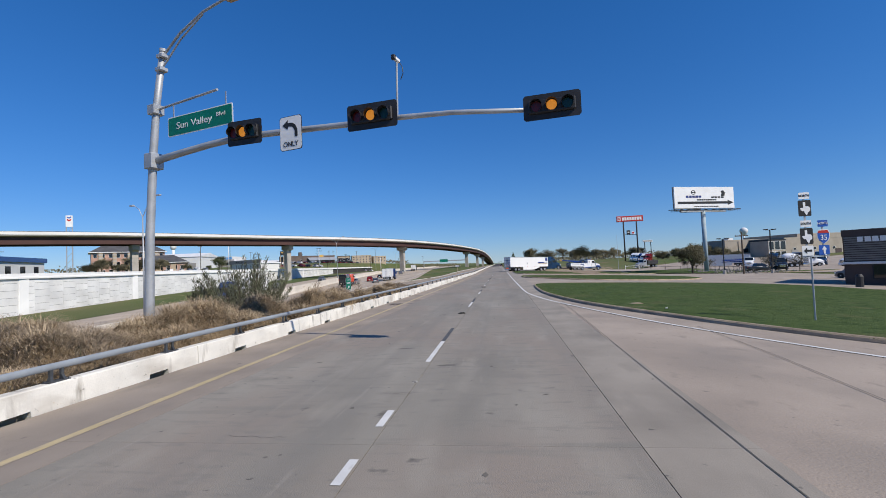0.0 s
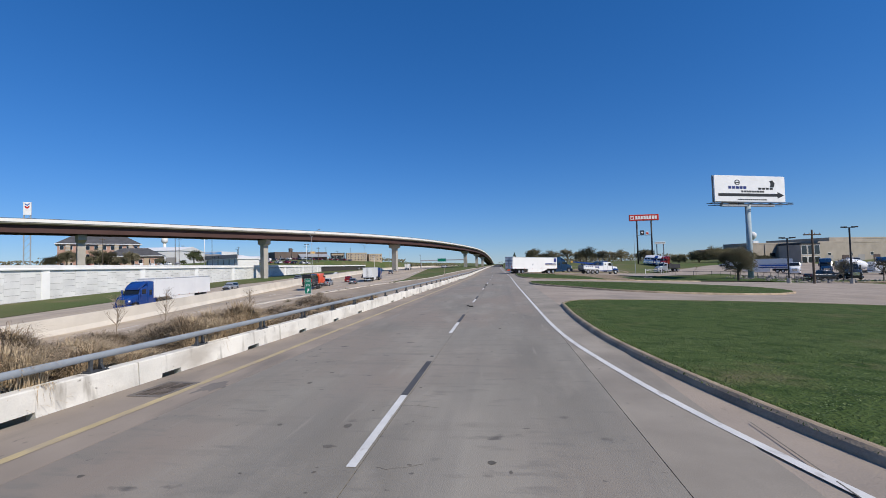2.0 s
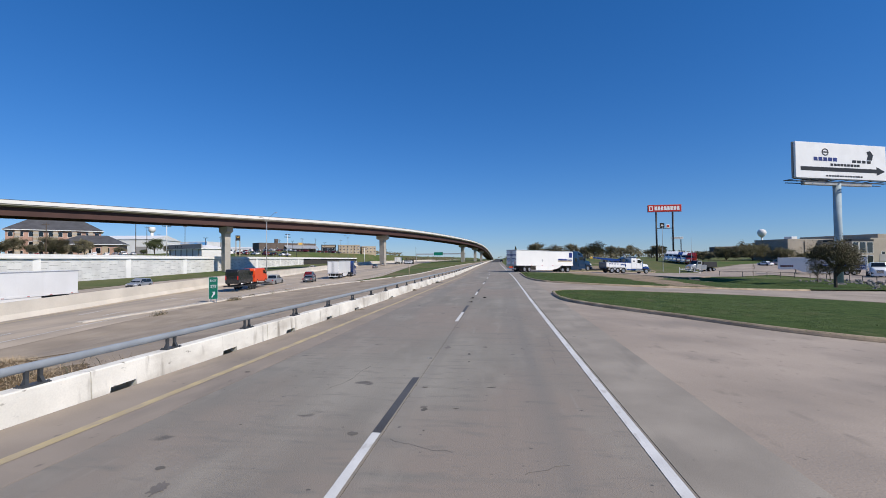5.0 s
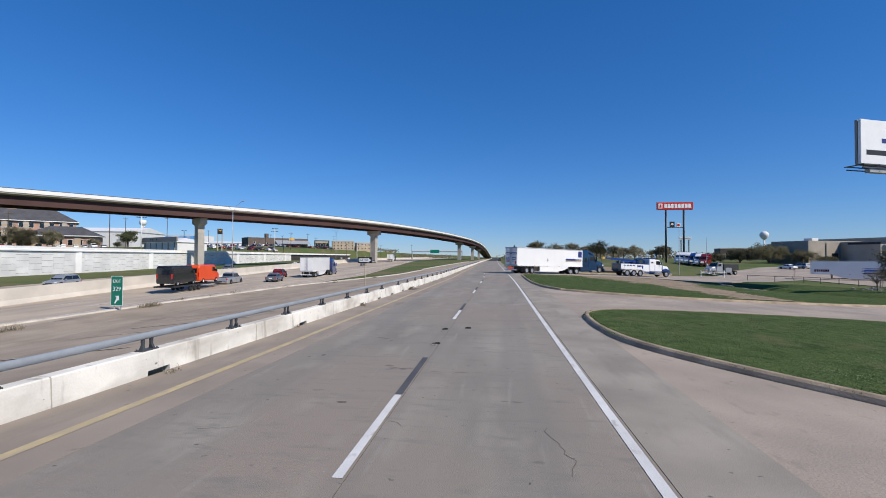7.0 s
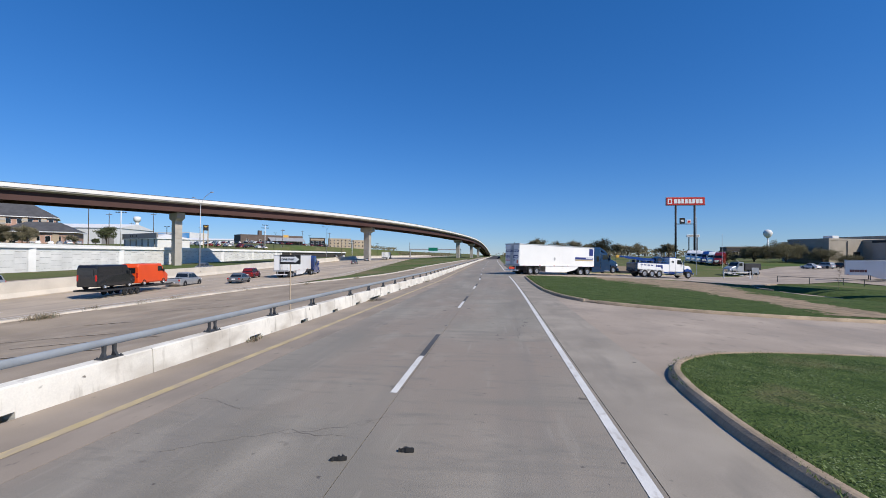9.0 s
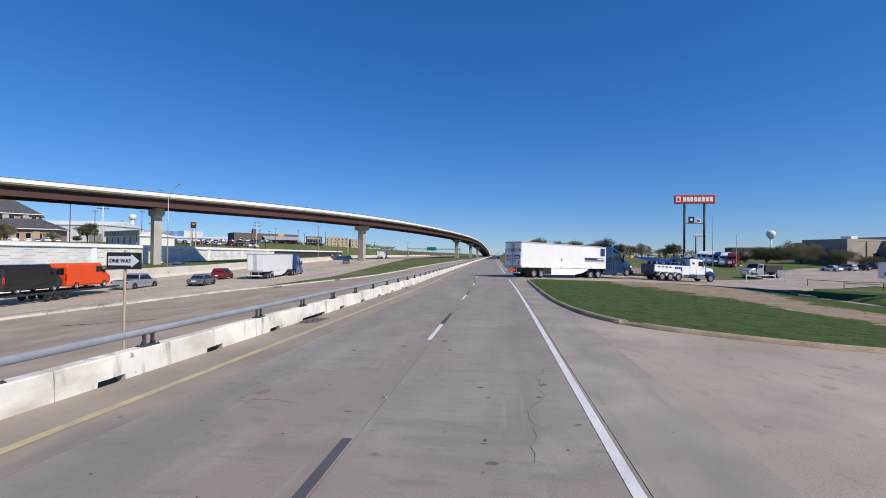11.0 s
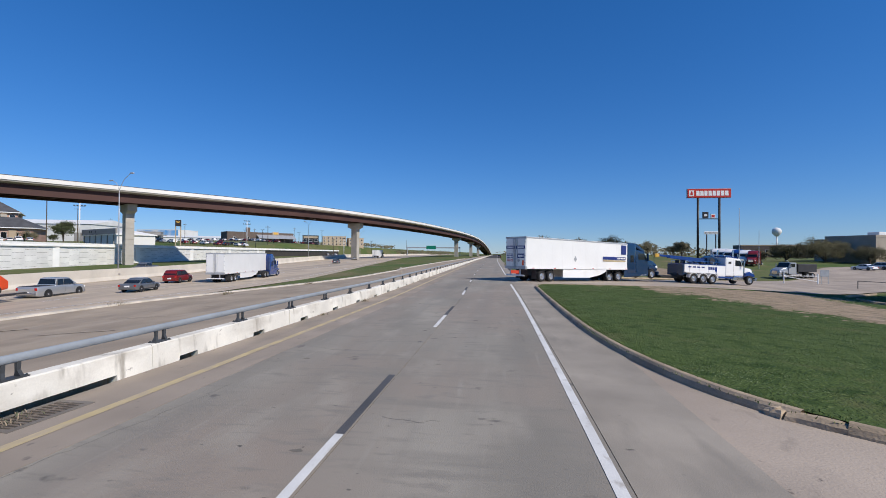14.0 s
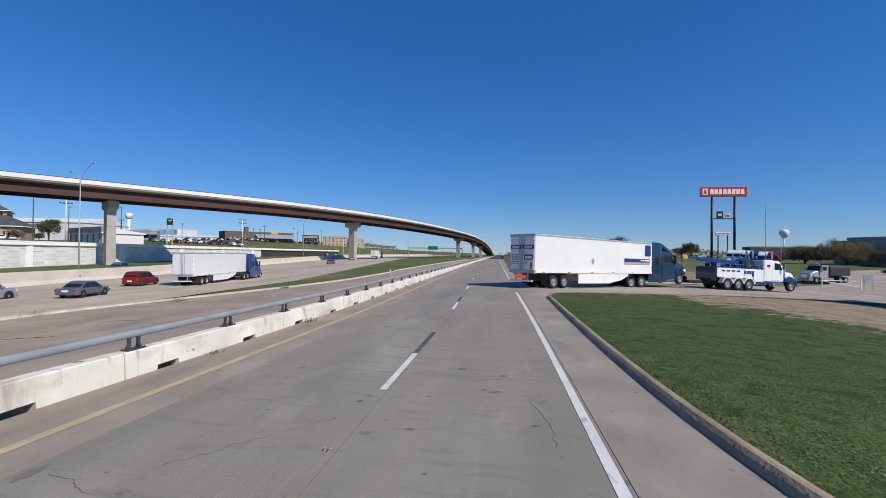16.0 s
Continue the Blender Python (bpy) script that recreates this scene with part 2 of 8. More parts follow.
SIGN_RED = mat("sign_red", (0.5, 0.03, 0.02), 0.45, var=0.05, bump=0)
NAVY = mat("navy_print", (0.02, 0.035, 0.17), 0.5, var=0.1, bump=0)
AMBER = glow("amber_lamp", (0.9, 0.32, 0.03), 0.45)
LENS_RED = mat("red_lens", (0.09, 0.008, 0.008), 0.25, var=0.1, bump=0)
LENS_GREEN = mat("green_lens", (0.006, 0.035, 0.03), 0.25, var=0.1, bump=0)
TAIL = mat("tail_lamp", (0.45, 0.02, 0.015), 0.25, var=0.1, bump=0)
BRAKE = glow("lit_marker", (0.9, 0.09, 0.04), 0.5)
TRAILER_WHITE = mat("trailer_white", (0.74, 0.74, 0.73), 0.4, var=0.04, scale=0.4, fine=6, bump=0.02, coat=0.2)
streaked(TRAILER_WHITE, (0.66, 0.65, 0.62), 0.8, 0.62, 0.9, 2.0, (1, 1, 0.25))
TRUCK_BLUE = mat("deep_blue_paint", (0.008, 0.03, 0.075), 0.25, var=0.08, bump=0, coat=0.6)
ROYAL = mat("royal_blue_paint", (0.01, 0.045, 0.2), 0.25, var=0.08, bump=0, coat=0.6)
CAR_WHITE = mat("white_car_paint", (0.8, 0.8, 0.8), 0.25, var=0.03, bump=0, coat=0.5)
CAR_BLACK = mat("black_car_paint", (0.015, 0.016, 0.018), 0.22, var=0.1, bump=0, coat=0.5)
CAR_RED = mat("red_car_paint", (0.17, 0.012, 0.011), 0.25, var=0.08, bump=0, coat=0.5)
CAR_GREY = mat("grey_car_paint", (0.13, 0.14, 0.155), 0.28, 0.3, var=0.08, bump=0, coat=0.5)
CAR_NAVY = mat("navy_car_paint", (0.015, 0.024, 0.036), 0.25, 0.2, var=0.1, bump=0, coat=0.5)
CAR_SILVER = mat("silver_car_paint", (0.42, 0.43, 0.44), 0.28, 0.5, var=0.05, bump=0, coat=0.5)
AMBER_PAINT = mat("amber_paint", (0.62, 0.36, 0.06), 0.5, var=0.08, bump=0.02)
VAN_ORANGE = mat("orange_paint", (0.72, 0.075, 0.012), 0.35, var=0.06, bump=0, coat=0.3)
BRICK = mat("brick_facing", (0.42, 0.26, 0.2), 0.9, var=0.15, scale=0.2, fine=4, bump=0.1)
TAN = mat("tan_stucco", (0.44, 0.35, 0.25), 0.9, var=0.1, scale=0.2, fine=4, bump=0.05)
BEIGE = mat("beige_block_wall", (0.34, 0.3, 0.245), 0.9, var=0.1, scale=0.3, fine=3, bump=0.05)
GREY_WALL = mat("grey_cladding", (0.28, 0.27, 0.26), 0.85, var=0.1, scale=0.2, fine=4, bump=0.05)
BROWN_WALL = mat("brown_timber_wall", (0.13, 0.1, 0.085), 0.9, var=0.12, scale=0.4, fine=4, bump=0.05)
SLAT = mat("grey_slat", (0.2, 0.185, 0.17), 0.7, var=0.12, scale=0.6, fine=6, bump=0.05)
MURAL = mat("mural_paint", (0.12, 0.38, 0.75), 0.7, var=0.1, scale=0.09, fine=2, bump=0.02, col2=(0.72, 0.74, 0.75), amount=0.4)
WHITE_WALL = mat("white_metal_wall", (0.68, 0.68, 0.67), 0.7, var=0.05, scale=0.2, fine=4, bump=0.03)
ROOF = mat("shingle_roof", (0.075, 0.075, 0.08), 0.9, var=0.2, scale=0.4, fine=5, bump=0.2)
DARK_WALL = mat("dark_brick_wall", (0.075, 0.055, 0.05), 0.85, var=0.15, scale=0.6, fine=10, bump=0.1)
GRAVEL = mat("riprap_stone", (0.24, 0.22, 0.2), 0.95, var=0.3, scale=1.2, fine=9, bump=0.5, lump=0.05)


# ---- mesh helpers ----
def bm_object(name, bm, material, parent=None, label="", smooth=False):
    me = bpy.data.meshes.new(name)
    bmesh.ops.recalc_face_normals(bm, faces=bm.faces)
    bm.to_mesh(me)
    bm.free()
    me.materials.append(material)
    if smooth:
        me.shade_smooth()
        for f in me.polygons:
            f.use_smooth = len(f.vertices) < 5
    ob = new(name, me)
    if parent is not None:
        ob.parent = parent
    if label:
        ob["label"] = label
    return ob


def part(name, bm, material, parent, label="", smooth=False):
    return bm_object(name, bm, material, parent, label, smooth)


def data_object(name, verts, faces, material, parent=None, smooth=False):
    me = bpy.data.meshes.new(name)
    me.from_pydata(verts, [], faces)
    me.materials.append(material)
    if smooth:
        me.shade_smooth()
    ob = new(name, me)
    if parent is not None:
        ob.parent = parent
    return ob


def thing(name, x, y, z, rz=0, label="", category="", group="", rx=0, ry=0):
    ob = new(name)
    ob.empty_display_size = 0.3
    ob.matrix_basis = pose(x, y, z, rx, ry, rz)
    return tagged(ob, label, category, group)


def box(bm, x0, y0, z0, x1, y1, z1, bevel=0.0):
    vs = [bm.verts.new((x, y, z)) for z in (z0, z1) for y in (y0, y1) for x in (x0, x1)]
    fs = [bm.faces.new([vs[i] for i in q]) for q in ((0, 2, 3, 1), (4, 5, 7, 6), (0, 1, 5, 4), (2, 6, 7, 3), (0, 4, 6, 2), (1, 3, 7, 5))]
    if bevel:
        bmesh.ops.bevel(bm, geom=list({e for f in fs for e in f.edges}), offset=bevel, segments=1, affect="EDGES")
    return bm


def boxed(x0, y0, z0, x1, y1, z1, bevel=0.0):
    return box(bmesh.new(), x0, y0, z0, x1, y1, z1, bevel)


def tube(bm, p0, p1, r0, r1=None, n=10, caps=True):
    r1 = r0 if r1 is None else r1
    p0, p1 = Vector(p0), Vector(p1)
    d = (p1 - p0).normalized()
    u = d.orthogonal().normalized()
    w = d.cross(u)
    rings = []
    for p, r in ((p0, r0), (p1, r1)):
        rings.append([bm.verts.new(p + (u * math.cos(a) + w * math.sin(a)) * r) for a in (2 * math.pi * i / n for i in range(n))])
    for i in range(n):
        bm.faces.new((rings[0][i], rings[0][(i + 1) % n], rings[1][(i + 1) % n], rings[1][i]))
    if caps:
        bm.faces.new(rings[0][::-1])
        bm.faces.new(rings[1])
    return bm


def tubed(*pts, r=0.05, r_end=None, n=10):
    """One bent tube through the points, its joints mitred."""
    bm = bmesh.new()
    pts = [Vector(q) for q in pts]
    k = len(pts) - 1
    r_end = r if r_end is None else r_end
    d = [(b - a).normalized() for a, b in zip(pts, pts[1:])]
    d = [d[0]] + [(a + b).normalized() for a, b in zip(d, d[1:])] + [d[-1]]
    u = d[0].orthogonal().normalized()
    rings = []
    for i, q in enumerate(pts):
        u = (u - d[i] * u.dot(d[i])).normalized()
        w = d[i].cross(u)
        rr = r + (r_end - r) * i / k
        rings.append([bm.verts.new(q + (u * math.cos(a) + w * math.sin(a)) * rr) for a in (2 * math.pi * j / n for j in range(n))])
    for a, b in zip(rings, rings[1:]):
        for j in range(n):
            bm.faces.new((a[j], a[(j + 1) % n], b[(j + 1) % n], b[j]))
    bm.faces.new(rings[0][::-1])
    bm.faces.new(rings[-1])
    return bm


def loft(bm, sections, closed=True, caps=True):
    rows = [[bm.verts.new(p) for p in s] for s in sections]
    n = len(rows[0])
    for a, b in zip(rows, rows[1:]):
        for i in range(n if closed else n - 1):
            bm.faces.new((a[i], a[(i + 1) % n], b[(i + 1) % n], b[i]))
    if caps and closed:
        bm.faces.new(rows[0][::-1])
        bm.faces.new(rows[-1])
    return bm


def prism(bm, pts, z0, z1):
    """An outline in x and y, raised from z0 to z1."""
    return loft(bm, [[(x, y, z0) for x, y in pts], [(x, y, z1) for x, y in pts]])


def hull(stations):
    """A body along y: stations of (y, low, high, half width, corner)."""
    secs = []
    for y, lo, hi, w, c in stations:
        secs.append([(-w + c * 0.5, y, lo), (w - c * 0.5, y, lo), (w, y, lo + c), (w, y, hi - c), (w - c, y, hi), (-w + c, y, hi), (-w, y, hi - c), (-w, y, lo + c)])
    return loft(bmesh.new(), secs)


def body_shell(stations, k=4):
    """A rounder body along y: the stations eased into one another, with full corners."""
    st = np.array(stations, float)
    ys = np.linspace(0, len(st) - 1, k * (len(st) - 1) + 1)
    secs = []
    for q in ys:
        i = min(int(q), len(st) - 2)
        a, b = st[i], st[i + 1]
        m0 = (st[i + 1] - st[max(0, i - 1)]) / (2 if i else 1) * 0.6
        m1 = (st[min(len(st) - 1, i + 2)] - st[i]) / (2 if i + 2 < len(st) else 1) * 0.6
        u = q - i
        y, lo, hi, w, c = a * (2 * u ** 3 - 3 * u ** 2 + 1) + m0 * (u ** 3 - 2 * u ** 2 + u) + b * (3 * u ** 2 - 2 * u ** 3) + m1 * (u ** 3 - u ** 2)
        c = min(c, (hi - lo) * 0.45)
        ring = []
        for cx, cz, a0, f in ((w, hi, 0, 1.0), (-w, hi, 90, 1.0), (-w, lo, 180, 0.6), (w, lo, 270, 0.6)):
            r = c * f
            for t in (0, 30, 60, 90):
                e = radians(a0 + t)
                ring.append((cx - math.copysign(r, cx) + r * math.cos(e), y, cz + (-r if cz == hi else r) + r * math.sin(e)))
        secs.append(ring)
    return loft(bmesh.new(), secs)


def disc(bm, c, r, n=14, axis="y"):
    vs = []
    for i in range(n):
        a = 2 * math.pi * i / n
        p = {"y": (c[0] + r * math.cos(a), c[1], c[2] + r * math.sin(a)), "x": (c[0], c[1] + r * math.cos(a), c[2] + r * math.sin(a))}[axis]
        vs.append(bm.verts.new(p))
    bm.faces.new(vs)
    return bm


def words(text, size, material, parent, m, name="lettering"):
    """Raised letters in the built-in font, centred on the pose m."""
    cu = bpy.data.curves.new(name, "FONT")
    cu.body, cu.size, cu.extrude, cu.align_x, cu.align_y, cu.resolution_u = text, size, 0.004, "CENTER", "CENTER", 3
    tmp = bpy.data.objects.new("lettering_source", cu)
    me = bpy.data.meshes.new_from_object(tmp)
    bpy.data.objects.remove(tmp)
    bpy.data.curves.remove(cu)
    me.materials.clear()
    me.materials.append(material)
    ob = new(name, me)
    ob.parent = parent
    ob.matrix_basis = m
    return ob


def lerp(table, y):
    ys = [t[0] for t in table]
    return float(np.interp(y, ys, [t[1] for t in table]))


def smooth_line(pts, rounds=2):
    for _ in range(rounds):
        out = [pts[0]]
        for a, b in zip(pts, pts[1:]):
            out += [tuple(p * 0.75 + q * 0.25 for p, q in zip(a, b)), tuple(p * 0.25 + q * 0.75 for p, q in zip(a, b))]
        pts = out + [pts[-1]]
    return pts


def resample(pts, step):
    out = []
    for a, b in zip(pts, pts[1:]):
        k = max(1, int(math.dist(a, b) / step))
        out += [tuple(p + (q - p) * i / k for p, q in zip(a, b)) for i in range(k)]
    return out + [pts[-1]]


# ---- plan: the lines of the roads (y, x) ----
BEND = [(-50, 0.0), (132, 0.0), (162, -0.9), (255, -2.4), (700, -6.0), (1500, -10.0)]
BARRIER_X = [(-30, -7.2), (28, -6.95), (53, -6.1), (92, -5.45), (120, -5.15), (132, -4.95), (162, -5.4), (255, -6.6), (700, -10.2), (1500, -14.0)]
YELLOW_X = [(-30, -5.3), (28, -5.1), (53, -4.8), (92, -4.25), (120, -4.0), (132, -3.85), (162, -4.4), (255, -5.6), (700, -9.3), (1500, -13)]
SEAM_X = [(y, x + 0.75) for y, x in YELLOW_X]
SIDE_X = [(-50, 3.8), (24, 3.84), (44, 3.95), (64, 3.97), (90, 3.74), (105, 3.68), (118, 3.64), (132, 3.5), (162, 3.0), (255, 1.6), (700, -2.0)]
MEDIAN_X = [(-200, -34), (20, -38), (60, -40), (88, -42), (120, -46.5), (140, -49.5), (176, -57), (202, -62), (263, -70), (368, -83), (516, -96), (700, -110), (1500, -165)]
HIGHWAY_R = [(-200, -24), (60, -27), (110, -32.5), (137, -30.6), (150, -28), (176, -29), (266, -40), (368, -52), (516, -64), (700, -78), (1500, -130)]
GORE_R = [(150, -27.2), (163, -21.2), (168, -20.2), (207, -19.0), (270, -17.5), (340, -16.5), (700, -20)]
SINK = [(-200, -5), (20, -4.6), (60, -3.8), (90, -3.0), (120, -2.3), (150, -1.8), (180, -1.8), (330, -0.1), (2000, 0)]


def terrain(x, y):
    """Height of the ground: the street is level, the ground falls gently to the right and down to the sunken highway to the left."""
    if x > 5.4:
        fade = lerp([(195, 1), (255, 0)], y)
        # a grassy ditch runs from the culvert along the bank
        k = min(1, max(0, ((x - 42) * 12 - (y - 156) * 27) / 873))
        dx, dy = x - 42 - 12 * k, y - 156 + 27 * k
        rise = 1.5 * lerp([(185, 0), (330, 1), (700, 1)], y) * min(1, (x - 5.4) / 18)
        return -0.042 * (min(x, 55) - 5.4) * fade + rise - 1.1 * math.exp(-(dx * dx + dy * dy) / 5.8) - 0.9 * math.exp(-(x - 42) ** 2 / 120 - (y - 147) ** 2 / 200)
    edge = lerp(BARRIER_X, y) - 0.3
    if x > edge:
        return 0.0
    low, med = lerp(SINK, y), lerp(MEDIAN_X, y)
    toe = max(lerp(HIGHWAY_R, y), -26.5 if y < 200 else -60)
    wall = med - 40
    if x > toe:
        d = edge - x
        k = d / (edge - toe)
        ramp_z = -0.3 * min(1, d / 0.5) * (1 - k) + low * k
        bank_z = -0.05 - 0.04 * d if d < 9 else -0.41 + (low + 0.41) * (d - 9) / (edge - toe - 9)
        b = lerp([(74, 1), (90, 0)], y)
        return bank_z * b + ramp_z * (1 - b)
    if x > med - 21:
        return low
    if x > wall:
        return low + 0.15 * (med - 21 - x) / 19
    if x > wall - 6:
        return low + 0.15
    return 3.4 + min(2.0, 0.06 * (wall - 6 - x)) + lerp([(260, 0), (390, 4.6), (700, 5.2)], y)


def sheet(name, left, right, material, lift, cross=6, parent=None, y0=None, y1=None, step=4.0, level=None):
    """A pavement between two lines (y, x) that lies on the ground."""
    y0, y1 = y0 if y0 is not None else left[0][0], y1 if y1 is not None else left[-1][0]
    ys = [y0]
    while ys[-1] < y1:
        ys.append(min(y1, ys[-1] + (step if ys[-1] < 330 else 25)))
    verts, faces = [], []
    for y in ys:
        a, b = lerp(left, y), lerp(right, y)
        for i in range(cross + 1):
            x = a + (b - a) * i / cross
            verts.append((x, y, (terrain(x, y) if level is None else level(x, y)) + lift))
    for r in range(len(ys) - 1):
        for i in range(cross):
            k = r * (cross + 1) + i
            faces.append((k, k + 1, k + cross + 2, k + cross + 1))
    return data_object(name, verts, faces, material, parent)


# ---- ground ----
def build_ground():
    xs = [-3000, -2000, -1200, -700, -450, -320, -240, -190] + list(np.arange(-160, 100, 2.5)) + [105, 120, 150, 200, 280, 400, 700, 1200, 2000, 3000]
    ys = [-1500, -700, -300, -120, -60] + list(np.arange(-30, 340, 4.0)) + [350, 380, 420, 480, 560, 680, 850, 1100, 1500, 2200, 3200, 4200]
    verts = [(x, y, terrain(x, y) - 0.09) for y in ys for x in xs]
    n = len(xs)
    faces = [(j * n + i, j * n + i + 1, (j + 1) * n + i + 1, (j + 1) * n + i) for j in range(len(ys) - 1) for i in range(n - 1)]
    return tagged(data_object("ground", verts, faces, FIELD, smooth=True), "green and straw coloured spring grass on level ground", "ground", kind="structure")


build_ground()

# ---- frontage road ----
road = tagged(sheet("road", [(-40, -7.2), (28, -6.95)] + BARRIER_X[2:], [(-40, 5.3), (132, 5.0), (162, 4.0), (255, 3.0), (700, -0.8), (1500, -5)], JOINT_AND_SHADE, -0.03, 2, y0=-40, y1=1500), "worn tan-grey concrete frontage road", "road", kind="structure")


def build_slabs():
    y = -12.0
    while y < 352:
        d = 9.15 if y < 160 else 12.2
        for k, (lo, hi, m) in enumerate(((BARRIER_X, SEAM_X, SHOULDER), (SEAM_X, 0.1, ROAD), (0.1, SIDE_X, ROAD), (SIDE_X, 5.32, GUTTER))):
            f = lambda e, yy: lerp(e, yy) if isinstance(e, list) else e + lerp(BEND, yy)
            g = 0.006
            a0, a1, b0, b1 = f(lo, y) + g, f(lo, y + d) + g, f(hi, y) - g, f(hi, y + d) - g
            g2 = 0.0025 if y < 44 else 0.0
            t0, t1 = y + g2, y + d - g2
            verts = [(a0, t0, 0), (b0, t0, 0), (b1, t1, 0), (a1, t1, 0), (a0, t0, -0.05), (b0, t0, -0.05), (b1, t1, -0.05), (a1, t1, -0.05)]
            data_object("slab", verts, [(0, 1, 2, 3), (4, 5, 1, 0), (5, 6, 2, 1), (6, 7, 3, 2), (7, 4, 0, 3)], m, road)
        y += d


def strip(name, line, w, material, lift, label, category="road marking", parent=None):
    """A painted line along (x, y) points."""
    bm = bmesh.new()
    rows = []
    for i, p in enumerate(line):
        a, b = Vector(line[max(0, i - 1)][:2]), Vector(line[min(len(line) - 1, i + 1)][:2])
        s = (b - a).normalized()
        s = Vector((s.y, -s.x)) * w / 2
        rows.append([bm.verts.new((p[0] - s.x, p[1] - s.y, terrain(p[0], p[1]) + lift)), bm.verts.new((p[0] + s.x, p[1] + s.y, terrain(p[0], p[1]) + lift))])
    for a, b in zip(rows, rows[1:]):
        bm.faces.new((a[0], a[1], b[1], b[0]))
    ob = bm_object(name, bm, material, parent)
    return tagged(ob, label, category, kind="structure")


def build_markings():
    ys = list(np.arange(-30, 350, 4)) + list(range(350, 1000, 25))
    strip("yellow_line", [(lerp(YELLOW_X, y), y) for y in ys], 0.19, YELLOW_LINE, 0.006, "worn yellow edge line along the concrete road")
    right = smooth_line([(13.0, 29.4), (11.5, 31.0), (8.6, 36.2), (6.9, 41.0), (5.6, 45.2), (4.95, 48), (4.5, 51), (4.08, 54.5), (3.92, 58.5), (3.86, 64), (3.8, 70), (3.7, 80), (3.6, 90), (3.54, 105), (3.5, 118), (3.36, 132), (3.1, 144)], 2)
    strip("white_edge_line", resample(right, 2.0), 0.15, WHITE_LINE, 0.007, "white edge line along the concrete road")
    strip("white_edge_line", [(3.72 + lerp(BEND, y), y) for y in np.arange(160, 420, 6)], 0.15, WHITE_LINE, 0.007, "white edge line along the concrete road")
    white = [(23.4, 24.1), (25.3, 26.1), (30.0, 33.1), (45.0, 48.1), (56.0, 59.0), (69.0, 72.0), (83.6, 86.7), (96.8, 99.8), (109.97, 113.0), (122.05, 125.1)]
    white += [(134.2 + 12.2 * k, 137.2 + 12.2 * k) for k in range(16)]
    for a, b in white:
        strip("lane_dash", [(lerp(BEND, a), a), (lerp(BEND, b), b)], 0.13, WHITE_LINE, 0.007, "white dashed lane marking on concrete", "road marking")
        if b - a > 2:
            strip("contrast_dash", [(lerp(BEND, b), b + 0.01), (lerp(BEND, b + 3.05), b + 3.05)], 0.14, PATCH, 0.006, "black contrast paint behind a white lane dash")
    # reflective road studs on the lane line
    for y in (28.0, 39.2, 51.8, 64.6, 76.9, 91.4, 104.6, 119.5, 131.4):
        bm = bmesh.new()
        loft(bm, [[(-0.06, -0.06, 0), (0.06, -0.06, 0), (0.06, 0.06, 0), (-0.06, 0.06, 0)], [(-0.05, -0.025, 0.022), (0.05, -0.025, 0.022), (0.05, 0.025, 0.022), (-0.05, 0.025, 0.022)]])
        st = bm_object("road_stud", bm, STUD)
        st.location = (random.uniform(-0.08, 0.08), y, 0.002)
        tagged(st, "small worn raised stud with a dark scuffed base", "road stud", "studs of the lane line")
    # sealed joints between the turning lane and the apron
    strip("pavement_joint", [(4.95, -12), (5.02, 10), (5.1, 24), (5.24, 30), (5.42, 36), (5.6, 43), (5.75, 47)], 0.022, CRACK, 0.008, "dark sealed joint along the turning lane", "joint")
    strip("pavement_joint", [(7.5, 12), (8.2, 22), (8.6, 27), (9.0, 30.6), (9.35, 36.3)], 0.022, CRACK, 0.008, "dark sealed joint across the concrete apron", "joint")
    # fine cracks in the slabs
    rc = random.Random(12)
    for x, y, n, dx, dy in ((-3.0, 60.4, 10, 0.35, 0.04), (-2.4, 94.0, 9, 0.3, 0.16), (-1.8, 118.7, 8, 0.2, 0.25), (1.2, 131.0, 8, 0.3, 0.1), (-2.9, 51.3, 9, 0.4, -0.02), (-3.4, 110.5, 9, 0.06, 0.5), (3.1, 76.5, 8, 0.03, 0.5)):
        line = [(x, y)]
        for _ in range(n):
            line += [(line[-1][0] + dx * q + rc.gauss(0, 0.03), line[-1][1] + dy * q + rc.gauss(0, 0.05)) for q in (0.3, 0.65, 1.0)]
        strip("crack", line, 0.006, CRACK, 0.003, "thin dark crack in the concrete", "crack")
    for k in range(60):
        y = 20 + 2.2 * k + rc.uniform(-1.0, 1.0)
        x = rc.uniform(-3.9, 2.6)
        line, dy = [(x, y)], rc.gauss(0, 0.02)
        for _ in range(rc.randint(4, 12)):
            line.append((min(3.5, line[-1][0] + rc.uniform(0.04, 0.13)), line[-1][1] + dy + rc.gauss(0, 0.035)))
        strip("crack", line, rc.uniform(0.005, 0.011), CRACK, 0.003, "thin dark crack in the concrete", "crack")
    for x, y, n, dx in ((2.5, 102.5, 26, 0.035), (2.7, 84, 12, 0.03), (2.2, 58, 12, -0.03), (-1.6, 74, 10, 0.05), (2.9, 120, 14, -0.02)):
        line = [(x, y)]
        for _ in range(n):
            line.append((line[-1][0] + dx * 0.5 + rc.gauss(0, 0.05), line[-1][1] + rc.uniform(0.08, 0.28)))
        strip("crack", line, 0.011, CRACK, 0.003, "wandering dark crack along the lane", "crack")
    # small spalled pits, many and too small to tell apart
    verts, faces = [], []
